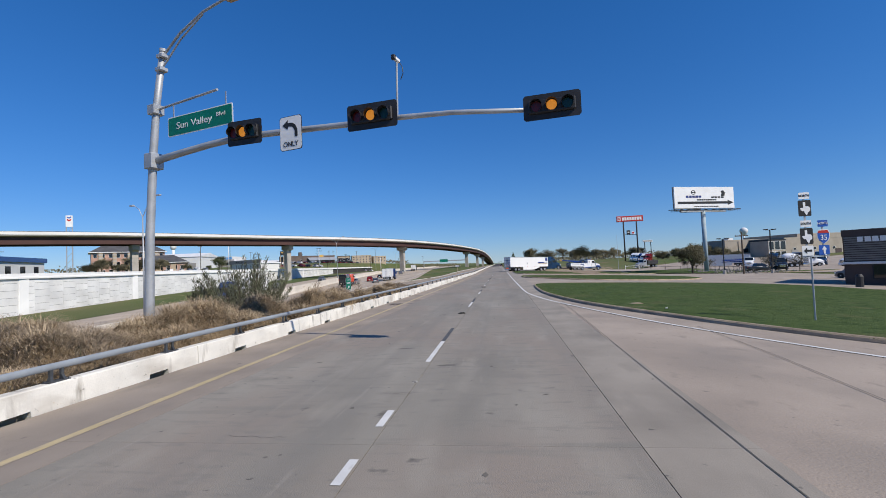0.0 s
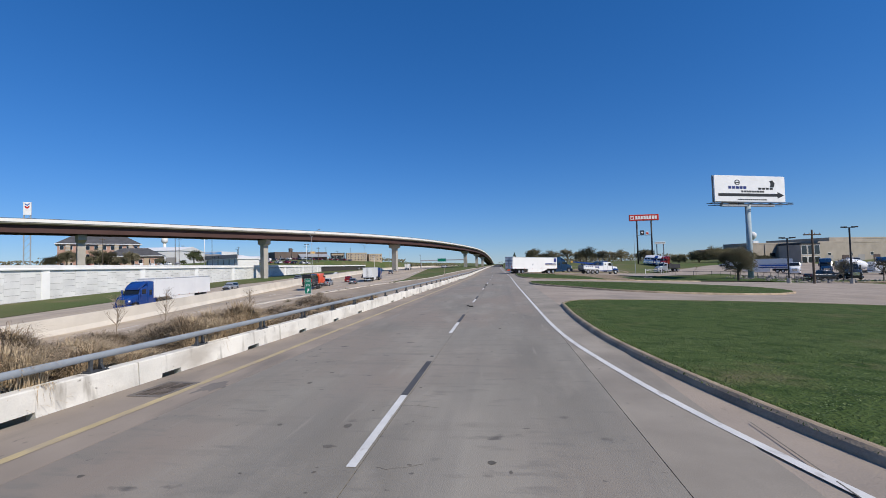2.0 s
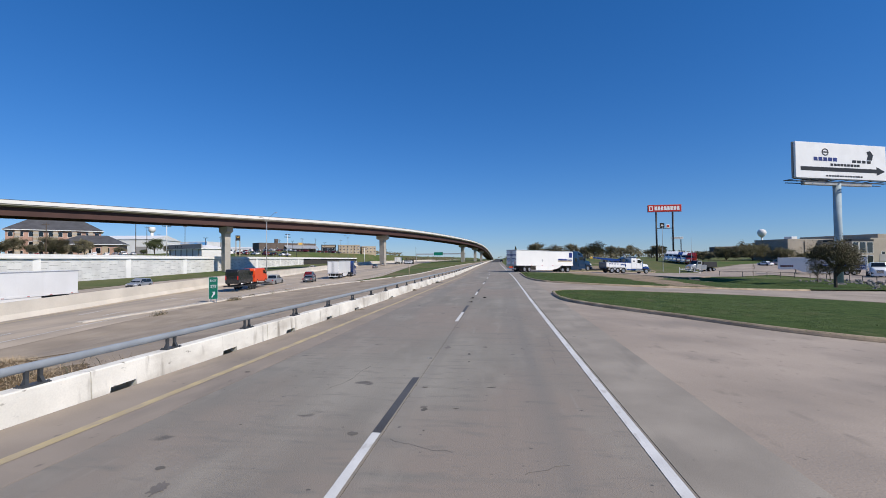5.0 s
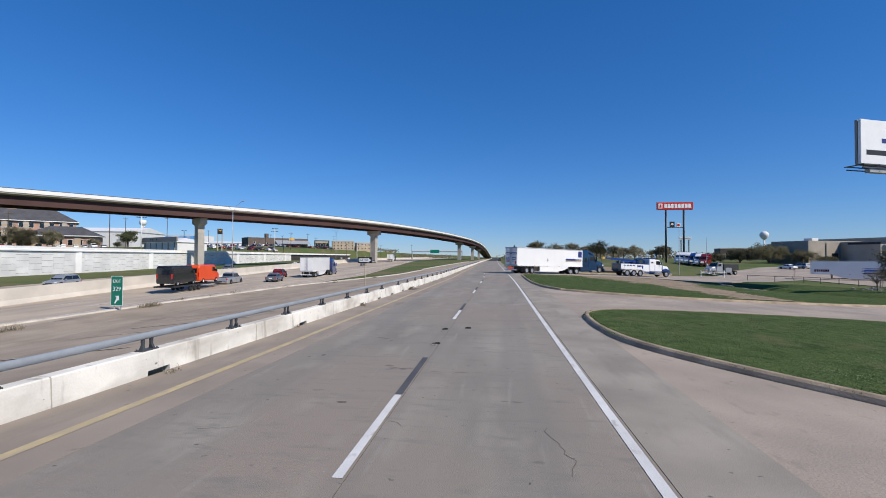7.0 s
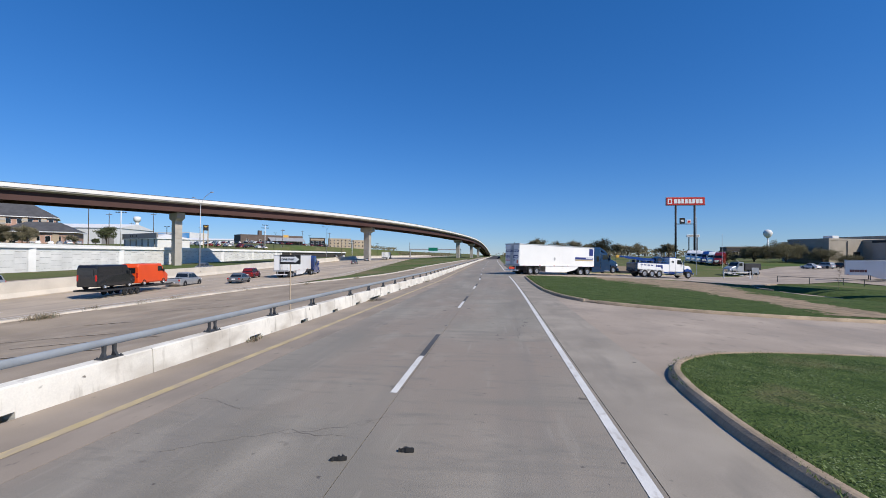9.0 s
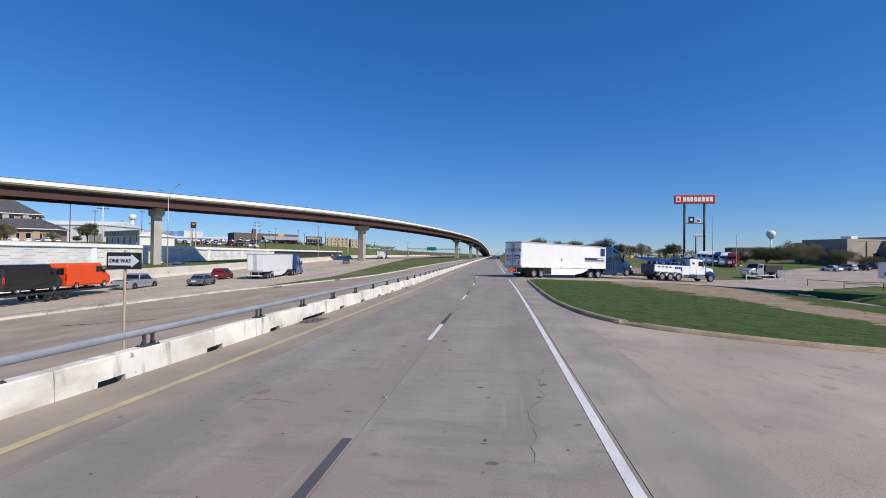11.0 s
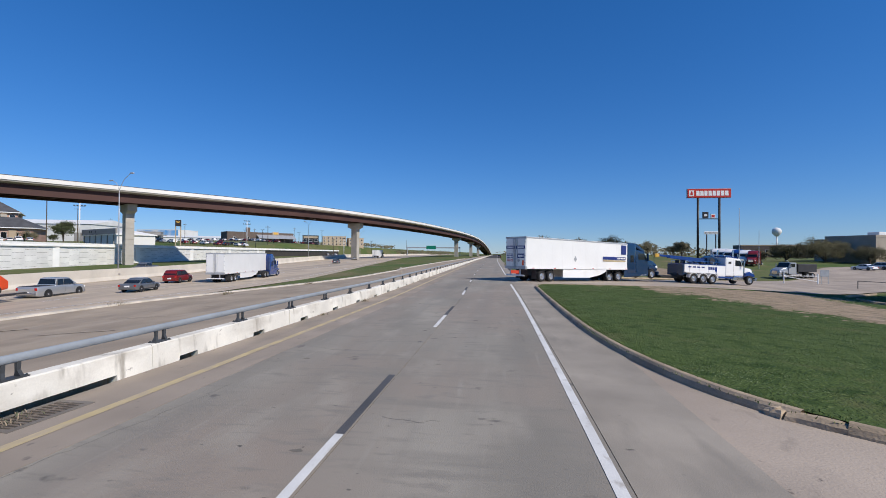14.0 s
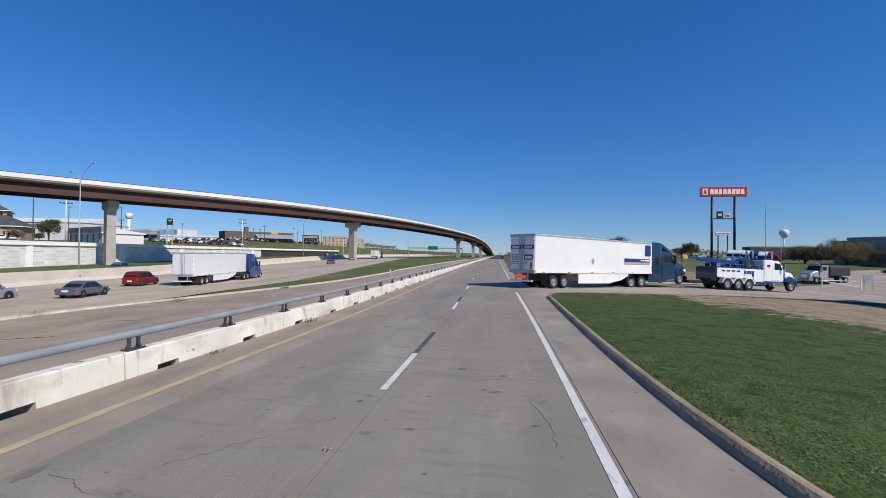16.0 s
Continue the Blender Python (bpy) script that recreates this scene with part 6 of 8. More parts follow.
        for yy in (1.8, 3.1, 4.4):
            wheel(t, s * 1.0, yy, 0.52, 0.46)
            arc = [radians(8 + 164 * i / 12) for i in range(13)]
            part("wheel_arch", loft(bmesh.new(), [[(s * (W - 0.5), yy + r * math.cos(e), 0.52 + r * math.sin(e)) for r in (0.59, 0.65)] + [(s * (W + 0.02), yy + r * math.cos(e), 0.52 + r * math.sin(e)) for r in (0.65, 0.59)] for e in arc]), CAR_WHITE, t)
        wheel(t, s * 1.06, 9.75, 0.52, 0.32)
        side_panel("lower_stripe", t, ROYAL, W + 0.004, [(5.15, 0.66), (7.2, 0.66), (7.2, 0.86), (5.15, 0.86)], s)
        side_panel("emblem", t, ROYAL, W + 0.006, [(4.72, 1.3), (5.0, 1.22), (5.16, 1.5), (5.02, 1.62), (5.0, 1.86), (4.86, 1.86), (4.84, 1.62), (4.62, 1.58)], s)
    part("boom", hull([(-0.6, 2.62, 2.95, 0.2, 0.05), (5.4, 2.2, 2.72, 0.26, 0.06)]), ROYAL, t)
    part("boom_turret", hull([(4.3, 2.1, 2.9, 0.5, 0.1), (5.0, 2.1, 3.15, 0.55, 0.12), (5.8, 2.1, 2.8, 0.5, 0.1)]), TRUCK_BLUE, t)
    part("boom_extension", hull([(-2.0, 2.78, 3.0, 0.15, 0.03), (0.2, 2.66, 2.9, 0.16, 0.03)]), ROYAL, t)
    part("boom_ram", tubed((0, 4.6, 1.9), (0, 1.6, 2.6), r=0.14, n=10), CHROME, t)
    part("winch", tubed((-0.6, 4.9, 2.5), (0.6, 4.9, 2.5), r=0.35, n=14), DARK, t)
    part("stinger", boxed(-0.25, -2.2, 0.45, 0.25, 1.2, 0.75, 0.04), BLACK, t)
    part("cross_bar", boxed(-1.0, -2.4, 0.5, 1.0, -2.1, 0.72, 0.03), BLACK, t)
    part("tail_board", boxed(-W + 0.06, 0.34, 0.8, W - 0.06, 0.5, 2.02, 0.04), TRUCK_BLUE, t)
    part("light_bar", boxed(-0.7, 7.6, 2.95, 0.7, 7.8, 3.08, 0.04), AMBER, t)
    part("boom_head", hull([(-2.4, 2.66, 2.98, 0.12, 0.04), (-2.2, 2.66, 3.08, 0.16, 0.05), (-1.9, 2.74, 3.02, 0.15, 0.04)]), AMBER_PAINT, t)
    part("hoist_rope", tubed((0, -2.5, 2.65), (0, -2.3, 0.75), r=0.018, n=6), POST, t)
    rt = random.Random(3)
    for k in range(9):
        yy, xx, hh = 0.9 + k * 0.56, rt.uniform(-0.9, 0.9), rt.uniform(0.15, 0.55)
        part("deck_gear", boxed(xx - 0.2, yy, 2.1, xx + 0.2, yy + rt.uniform(0.2, 0.45), 2.1 + hh, 0.04), (DARK, CHROME, TRUCK_BLUE, POST)[k % 4], t)
    for s in (-1, 1):
        for k in range(5):
            part("rail_post", tubed((s * 1.15, 0.9 + k * 1.2, 2.1), (s * 1.15, 0.9 + k * 1.2, 2.42), r=0.025, n=6), CHROME, t)
        part("deck_rail", tubed((s * 1.15, 0.9, 2.42), (s * 1.15, 5.7, 2.42), r=0.025, n=6), CHROME, t)
        for k in range(3):
            side_panel("locker_seam", t, GALV, W + 0.002, [(1.15 + k * 1.3, 1.25), (1.17 + k * 1.3, 1.25), (1.17 + k * 1.3, 2.0), (1.15 + k * 1.3, 2.0)], s)
        part("air_cleaner", tubed((s * 0.95, 8.95, 1.3), (s * 0.95, 8.95, 2.1), r=0.16, n=10), CHROME, t)
    for s in (-1, 1):
        part("rear_mast", tubed((s * 0.5, 5.6, 2.1), (0, 5.3, 3.9), r=0.06, n=6), GALV, t)
    return t


def van(parent, y, z, paint, tilt=0.0, name="van"):
    """A high van that stands at y on a carrier."""
    W = 1.02
    b = part(name, hull([(y - 2.9, z + 0.35, z + 2.2, W * 0.95, 0.12), (y - 2.7, z + 0.3, z + 2.5, W, 0.14), (y + 1.4, z + 0.3, z + 2.5, W, 0.14), (y + 2.0, z + 0.3, z + 1.75, W, 0.14), (y + 2.9, z + 0.4, z + 1.2, W * 0.88, 0.14)]), paint, parent)
    return b


def van_thing(x, y, z, rz, paint, label):
    t = thing("van", x, y, z, rz, label, "van")
    W = 1.02
    van(t, 0, 0, paint, name="body")
    ws = [(-0.85, 1.5, 2.35), (0.85, 1.5, 2.35), (0.9, 2.02, 1.72), (-0.9, 2.02, 1.72)]
    part("windscreen", loft(bmesh.new(), [ws, [(a, b + 0.06, c + 0.02) for a, b, c in ws]]), GLASS, t)
    for s in (-1, 1):
        side_panel("side_window", t, GLASS, W, [(0.7, 1.6), (1.75, 1.6), (1.45, 2.15), (0.7, 2.2)], s)
        part("mirror", boxed(s * 1.15 - 0.1, 1.6, 1.5, s * 1.15 + 0.1, 1.72, 1.85, 0.02), BLACK, t)
        part("tail_light", boxed(s * 0.9 - 0.08, -2.93, 0.9, s * 0.9 + 0.08, -2.8, 1.5, 0.02), TAIL, t)
        for k in (-1.8, 1.85):
            wheel(t, s * 0.92, k, 0.35, 0.24)
    part("rear_window", boxed(-0.7, -2.95, 1.45, 0.7, -2.86, 2.05, 0.02), GLASS, t)
    return t


def heading(y):
    """The turn of a car that follows the highway north at y."""
    return math.degrees(math.atan2(-(lerp(MEDIAN_X, y + 5) - lerp(MEDIAN_X, y - 5)), 10))


# the convoy that turns into the driveway
semi_trailer(3.6, 148.3, -46.6, "long white box trailer with blue stripe turning into a driveway", printed=True, tilt=-1.2)
tractor(13.9, 158.4, -56, TRUCK_BLUE, "dark blue sleeper truck tractor with its nose lifted", lift=2.0, z=terrain(16, 160) + 0.0).scale = (1.0, 1.04, 1.06)
tow_truck(22.6, 163.0, -67).scale = (1.04, 1.08, 1.08)

# traffic on the highway
semi_trailer(-36.8, 163.5, heading(170) - 2, "plain white box trailer on the highway", z=-1.8)
tractor(-38.3, 177.3, heading(178) - 1, ROYAL, "royal blue sleeper truck tractor on the highway", z=-1.8)
car(-36.6, 150.5, heading(150), CAR_GREY, "sedan", "dark grey sedan on the highway", z=terrain(-36, 150))
car(-42.4, 163.5, heading(163), CAR_RED, "suv", "red sport utility car on the highway", z=terrain(-40, 163))
car(-49.0, 199, heading(199), CAR_BLACK, "sedan", "black sedan on the highway", z=terrain(-49, 199))
car(-60, 292, heading(292), CAR_SILVER, "sedan", "silver sedan far along the highway", z=terrain(-60, 292))
semi_trailer(-59, 318, heading(320), "distant white box trailer on the highway")
tractor(-60.5, 332, heading(332), CAR_BLACK, "distant dark truck tractor on the highway")
car(-51, 246, heading(246), CAR_GREY, "hatch", "grey hatchback on the highway", z=terrain(-51, 246))


def carrier():
    x, y, rz = -39.8, 134, heading(136)
    z = terrain(-39, 135)
    t = thing("vehicle_trailer", x, y, z + 0.02, rz, "black low vehicle carrier trailer on the highway", "trailer")
    bm = bmesh.new()
    for s in (-1, 1):
        box(bm, s * 1.1 - 0.12, -6.2, 0.62, s * 1.1 + 0.12, 6.2, 0.8)
    for k in np.arange(-6, 6.3, 1.0):
        box(bm, -1.1, k - 0.08, 0.62, 1.1, k + 0.08, 0.72)
    part("deck_frame", bm, DARK, t)
    part("tongue", boxed(-0.12, 6.0, 0.55, 0.12, 8.6, 0.7), DARK, t)
    for s in (-1, 1):
        for k in (-2.2, -1.2, -0.2):
            wheel(t, s * 1.12, k, 0.36, 0.22, DARK)
    c, sn = math.cos(radians(rz)), math.sin(radians(rz))
    van_thing(x + 3.2 * sn, y - 3.2 * c, z + 0.82, rz, CAR_BLACK, "black high-roof van on a carrier trailer")
    van_thing(x - 3.0 * sn, y + 3.0 * c, z + 0.82, rz, VAN_ORANGE, "bright orange high-roof van on a carrier trailer")
    car(x - 11.5 * sn, y + 11.5 * c, rz, CAR_SILVER, "pickup", "silver pickup towing a carrier trailer", z=z, name="pickup_truck", category="pickup")


carrier()
# opposite carriageway
semi_trailer(lerp(MEDIAN_X, 112) - 8.5, 116, heading(112) + 180, "white box trailer on the opposite carriageway", z=terrain(-57, 110))
tractor(lerp(MEDIAN_X, 100) - 8.3, 102, heading(102) + 180, ROYAL, "bright blue sleeper truck tractor heading south", z=terrain(-57, 100))
car(lerp(MEDIAN_X, 190) - 11, 190, heading(190) + 180, CAR_GREY, "pickup", "grey pickup on the opposite carriageway", name="pickup_truck", category="pickup", z=terrain(-66, 190))
car(lerp(MEDIAN_X, 135) - 12, 135, heading(135) + 180, CAR_SILVER, "suv", "silver sport utility car heading south", z=terrain(-62, 135))
car(lerp(MEDIAN_X, 240) - 9, 240, heading(240) + 180, CAR_WHITE, "sedan", "white sedan on the opposite carriageway", z=terrain(-76, 240))
# the truck dealer's yard
dump = tractor(60.5, 200.8, 111, CAR_SILVER, "silver dump truck with a black bed in the dealer's yard", sleeper=False)
part("dump_bed", hull([(-1.6, 1.2, 2.7, 1.2, 0.06), (2.9, 1.2, 2.7, 1.2, 0.06)]), DARK, dump)
part("bed_ram", tubed((1.1, -1.2, 1.4), (1.1, 3.0, 3.4), r=0.06, n=6), GALV, dump)
for tx, ty, paint, lab in ((71.4, 257.5, CAR_WHITE, "white"), (71.5, 253.7, CAR_WHITE, "white"), (71.6, 249.9, CAR_WHITE, "white"), (71.7, 246.1, ROYAL, "blue"), (71.8, 242.3, CAR_WHITE, "white"), (72.0, 238.5, CAR_RED, "dark red")):
    tractor(tx, ty, 142, paint, "%s truck tractor parked in a row at the dealer's" % lab)
striped = semi_trailer(84.5, 178.5, 61, "white box trailer with blue stripes parked in the yard")
for s in (-1, 1):
    for lo, hi, m in ((1.45, 1.75, ROYAL), (1.95, 2.35, SIGN_BLUE), (2.5, 2.6, ROYAL)):
        side_panel("side_stripe", striped, m, 1.3, [(0.3, lo), (8.2, lo), (7.4, hi), (0.3, hi)], s)
    bars_y = 13.2
    for k in range(7):
        side_panel("print_bar", striped, LENS_RED, 1.302, [(bars_y + k * 0.36, 1.75), (bars_y + 0.28 + k * 0.36, 1.75), (bars_y + 0.28 + k * 0.36, 2.25), (bars_y + k * 0.36, 2.25)], s)
tractor(86, 168, 150, TRUCK_BLUE, "dark blue truck tractor parked in a row")
tractor(91.5, 166.5, 150, CAR_BLACK, "black truck tractor parked in a row")
tractor(97, 165, 150, TRUCK_BLUE, "dark blue truck tractor parked in a row")
tractor(80.5, 171, 150, CAR_WHITE, "white truck tractor parked in a row", sleeper=False)
tractor(96, 146, 100, CAR_WHITE, "white truck tractor beside the mixer truck", sleeper=False)
tractor(68.3, 137, 165, CAR_BLACK, "black truck tractor with bright grille facing the street", sleeper=False)
mixer = tractor(81.5, 152, -95, CAR_WHITE, "white concrete mixer truck parked in the yard", sleeper=False)
secs = [[(rr * math.cos(a), yy, zz + rr * math.sin(a)) for a in (2 * math.pi * i / 20 for i in range(20))] for yy, zz, rr in ((-2.6, 3.0, 0.45), (-1.6, 2.85, 0.95), (-0.4, 2.6, 1.25), (1.0, 2.4, 1.2), (2.2, 2.25, 0.85), (2.7, 2.2, 0.4))]
part("mixer_drum", loft(bmesh.new(), secs), CAR_WHITE, mixer, "white rotating drum", smooth=True)
part("drum_chute", boxed(-0.4, -3.4, 1.6, 0.4, -2.3, 3.3, 0.05), GALV, mixer)
part("drum_support", boxed(-0.8, -1.9, 1.0, 0.8, -1.5, 2.3, 0.04), DARK, mixer)
for k, (p, lab) in enumerate(((CAR_WHITE, "white"), (CAR_SILVER, "silver"), (CAR_BLACK, "black"), (CAR_RED, "red"))):
    car(88 + 5.2 * k, 224 + 2.4 * k, 20, p, ("sedan", "suv", "hatch", "pickup")[k], "%s car parked in the dealer's yard" % lab)
# the parking lot by the restaurant
car(62.5, 132.6, -85, CAR_BLACK, "pickup", "black pickup parked on pale concrete", name="pickup_truck", category="pickup")
car(55, 92, 20, CAR_GREY, "pickup", "dark grey pickup parked on pale concrete", name="pickup_truck", category="pickup")
car(73, 108, -70, CAR_WHITE, "suv", "white sport utility car parked by the lot", z=terrain(73, 108))
car(1.6, 372, 2, CAR_BLACK, "suv", "dark car far ahead on the road", z=0.0)


# ---- buildings ----
def building(name, ax, ay, bx, by, z, depth, h, wall_m, label, category, floors=1, bays=6, roof="flat", rise=3.0, roof_m=None, win=(1.3, 1.4), over=0.5, group=""):
    """A house whose front runs from a to b, as seen from the road."""
    rz = math.degrees(math.atan2(by - ay, bx - ax))
    L = math.dist((ax, ay), (bx, by))
    t = thing(name, ax, ay, z, rz, label, category, group)
    part("wall", boxed(0, 0, -3, L, depth, h), wall_m, t)
    rm = roof_m or ROOF
    o = over
    if roof == "hip":
        k = min(depth, L) / 2
        bm = bmesh.new()
        vs = [bm.verts.new(p) for p in ((-o, -o, h), (L + o, -o, h), (L + o, depth + o, h), (-o, depth + o, h), (k, depth / 2, h + rise), (L - k, depth / 2, h + rise))]
        for q in ((0, 1, 5, 4), (1, 2, 5), (2, 3, 4, 5), (3, 0, 4), (3, 2, 1, 0)):
            bm.faces.new([vs[i] for i in q])
        part("roof", bm, rm, t)
        part("eave_board", boxed(-o, -o, h - 0.35, L + o, depth + o, h - 0.004), SIGN_WHITE, t)
    elif roof == "gable":
        bm = bmesh.new()
        loft(bm, [[(-o, -o, h - 0.1), (-o, depth / 2, h + rise), (-o, depth + o, h - 0.1)], [(L + o, -o, h - 0.1), (L + o, depth / 2, h + rise), (L + o, depth + o, h - 0.1)]])
        part("roof", bm, rm, t)
    else:
        part("roof", boxed(0.3, 0.3, h - 0.05, L - 0.3, depth - 0.3, h + 0.05), rm, t)
        bm = bmesh.new()
        for q in ((-0.08, -0.08, L + 0.08, 0.3), (-0.08, depth - 0.3, L + 0.08, depth + 0.08), (-0.08, 0.3, 0.3, depth - 0.3), (L - 0.3, 0.3, L + 0.08, depth - 0.3)):
            box(bm, q[0], q[1], h - 0.2, q[2], q[3], h + 0.5)
        part("parapet", bm, wall_m if rm is ROOF else rm, t)
    fh = h / floors
    for f in range(floors):
        for k in range(bays):
            cx = L * (k + 0.5) / bays
            z0 = f * fh + (fh - win[1]) * 0.5
            w = part("window", boxed(cx - win[0] / 2 - 0.1, -0.06, z0 - 0.1, cx + win[0] / 2 + 0.1, 0.02, z0 + win[1] + 0.1), SIGN_WHITE, t)
            part("pane", boxed(cx - win[0] / 2, -0.075, z0, cx + win[0] / 2, -0.065, z0 + win[1]), GLASS, w)
    return t, L


hotel, hl = building("hotel", -245, 256, -219, 284, 5.2, 22, 14.6, BRICK, "three-storey brick hotel with a dark hipped roof", "hotel", 3, 10, "hip", 8.0, win=(1.7, 2.2), over=1.2)
for k in (0.12, 0.3, 0.5, 0.7, 0.88):
    part("corner_pier", boxed(hl * k - 1.0, -1.4, 0, hl * k + 1.0, 0.0, 13.8), TAN, hotel)
    for q in range(7):
        part("quoin", boxed(hl * k - 1.1, -1.46, q * 2 + 0.4, hl * k + 1.1, -1.3, q * 2 + 1.3), PIER, hotel)
part("chimney", boxed(hl * 0.3, 8, 18, hl * 0.3 + 3.5, 11, 24.5), BRICK, hotel)
lob, ll = building("hotel_lobby", -213.5, 254, -191.5, 268, 5.2, 14, 6.6, BRICK, "low brick hotel wing with a dark hipped roof", "hotel", 1, 7, "hip", 4.6, win=(1.8, 2.6), over=1.2)
for k in (0.15, 0.45, 0.75):
    part("stone_base", boxed(ll * k - 1.2, -0.3, 0, ll * k + 1.2, 0.0, 5.6), TAN, lob)
wh, wl = building("warehouse", -285, 318, -229.5, 331, 5.2, 40, 12.5, WHITE_WALL, "large white metal warehouse with a low gable", "warehouse", 1, 0, "gable", 3.4, WHITE_WALL)
part("loading_door", boxed(wl - 9, -0.08, 0, wl - 2, 0.02, 7.5), GREY_WALL, wh)
st, sl = building("store", -152, 253, -126.8, 241.2, 4.6, 12, 3.7, WHITE_WALL, "low white store with a grey fascia and pale roof", "store", 1, 0, "hip", 1.7, WHITE_WALL)
part("fascia", boxed(-0.3, -0.5, 3.5, sl + 0.3, 0.1, 5.6, 0.04), GREY_WALL, st)
for k in (0.24, 0.3, 0.42):
    part("fascia_mark", boxed(sl * k, -0.56, 4.3, sl * k + 0.7, -0.5, 5.0), SIGN_BLACK, st)
for k in range(6):
    part("pier", boxed(1 + k * 4.9, -0.25, 0, 1.4 + k * 4.9, -0.02, 3.5), GREY_WALL, st)
gl, gll = building("store", -266, 392, -247.3, 404, 9.4, 14, 7.0, GREY_WALL, "grey store with a glazed front and flat canopy", "store", 1, 5, "flat", win=(3.2, 2.6))
part("canopy", boxed(2, -2.5, 4.6, gll + 4, -0.1, 5.2), GREY_WALL, gl)
mu, mul = building("warehouse", -372, 520, -325, 520.5, 9.6, 30, 14.6, WHITE_WALL, "distant long store with a blue and white mural", "store", 1, 0, "flat", roof_m=WHITE_WALL)
part("mural", boxed(0.5, -0.1, 8, mul - 0.5, -0.02, 14.4), MURAL, mu, "blue and white painted mural")
re, rl = building("restaurant", -202, 416, -168.5, 455, 9.2, 16, 8.2, BROWN_WALL, "dark brown timber restaurant with a shed porch", "restaurant", 1, 5, "flat", roof_m=BROWN_WALL, win=(1.2, 1.5))
bm = loft(bmesh.new(), [[(rl * 0.42, -6, 3.8), (rl * 0.42, 0, 6.6), (rl * 0.42, 0, 6.9), (rl * 0.42, -6, 4.1)], [(rl, -6, 3.8), (rl, 0, 6.6), (rl, 0, 6.9), (rl, -6, 4.1)]])
part("porch_roof", bm, GALV, re)
for k in range(7):
    part("porch_post", boxed(rl * (0.43 + k * 0.093), -5.9, 0, rl * (0.43 + k * 0.093) + 0.3, -5.6, 3.9), BROWN_WALL, re)
part("roof_sign", boxed(rl * 0.66, -0.4, 6.9, rl * 0.76, 0.0, 9.4, 0.1), TAN, re)
part("roof_sign", boxed(rl * 0.68, -0.5, 7.4, rl * 0.74, -0.38, 8.9, 0.1), AMBER_PAINT, re)
part("chimney", boxed(rl * 0.3, 4, 8, rl * 0.3 + 2.6, 6.6, 12.4), BROWN_WALL, re)
yb, ybl = building("store", -190, 518, -176, 524, 10.0, 14, 8.6, BLACK, "dark store with a tan fascia", "store", 1, 3, "flat", win=(2.6, 2.4))
part("fascia", boxed(1, -0.3, 6.3, ybl - 1, 0.0, 8.2), TAN, yb)
building("hotel", -185, 556, -163, 566, 9.8, 16, 9.6, TAN, "distant tan stucco hotel", "hotel", 3, 6, "flat", roof_m=TAN)
building("hotel", -160, 566, -146, 574, 9.8, 12, 8.0, TAN, "distant tan stucco block beside the hotel", "hotel", 2, 4, "flat", roof_m=TAN)
building("warehouse", -300, 460, -215, 492, 9.0, 40, 6.0, WHITE_WALL, "distant long white warehouse", "warehouse", 1, 4, "gable", 2.0, WHITE_WALL)
fs, fl = building("fuel_station", -170.5, 149, -183.5, 176, 5.0, 10, 6.0, WHITE_WALL, "low filling station with a blue fascia", "fuel station", 1, 0, "flat", win=(2.4, 1.8))
part("fascia", boxed(-1, -0.6, 5.6, fl + 1, 10.6, 7.4, 0.05), ROYAL, fs)
for k in (0.2, 0.5, 0.8):
    part("shop_window", boxed(fl * k - 1.6, -0.1, 0.8, fl * k + 1.6, -0.02, 4.0), GLASS, fs)
building("dealer_building", 170, 442, 224, 430, -0.6, 20, 10.2, BROWN_WALL, "low brown dealer workshop with a beige fascia", "workshop", 1, 5, "flat", roof_m=TAN, win=(4.0, 4.0))
wa, wal = building("warehouse", 105.5, 263.2, 110.5, 250.5, -1.8, 42, 10.2, BEIGE, "beige block warehouse with a flat roof", "warehouse", 1, 0, "flat", roof_m=BEIGE)
for k in (8, 20, 31):
    part("pilaster", boxed(wal + 0.02, k, 0, wal + 0.35, k + 1.0, 9.8), BEIGE, wa)
    part("window", boxed(wal + 0.02, k + 3, 4.5, wal + 0.1, k + 6, 6.2), GLASS, wa)
part("roof_unit", boxed(9, 4, 10.2, 12, 7, 11.7, 0.1), WHITE_WALL, wa)
of, ofl = building("office", 121.5, 235, 131, 238.8, -1.9, 9, 9.3, BEIGE, "two-storey office with dark glazing and flat roof", "office", 2, 3, "flat", roof_m=BLACK, win=(2.7, 3.7))
wb, wbl = building("warehouse", 131, 240, 176, 258, -1.9, 45, 9.9, BEIGE, "long beige warehouse with loading doors", "warehouse", 1, 4, "flat", roof_m=BEIGE, win=(1.6, 1.2))
for k in range(5):
    part("loading_door", boxed(4 + k * 9, -0.1, 0.2, 8 + k * 9, -0.02, 4.6), (GREY_WALL, DARK_WALL)[k % 2], wb)
building("warehouse", 150, 262, 210, 286, -1.9, 30, 12.2, BEIGE, "tall beige warehouse block", "warehouse", 1, 5, "flat", roof_m=BEIGE, win=(2.0, 1.4))
mc, ml = building("restaurant", 39.3, 72.2, 56, 58.5, -1.6, 16, 5.6, DARK_WALL, "dark brick drive-in restaurant with slatted band", "restaurant", 1, 0, "flat", roof_m=DARK_WALL)
for k in range(11):
    part("slat", boxed(0.1, -0.12, 2.75 + k * 0.24, ml - 0.1, -0.03, 2.91 + k * 0.24), SLAT, mc)
part("trim_band", boxed(-0.05, -0.3, 2.35, ml + 0.05, -0.13, 2.62, 0.02), WHITE_WALL, mc)
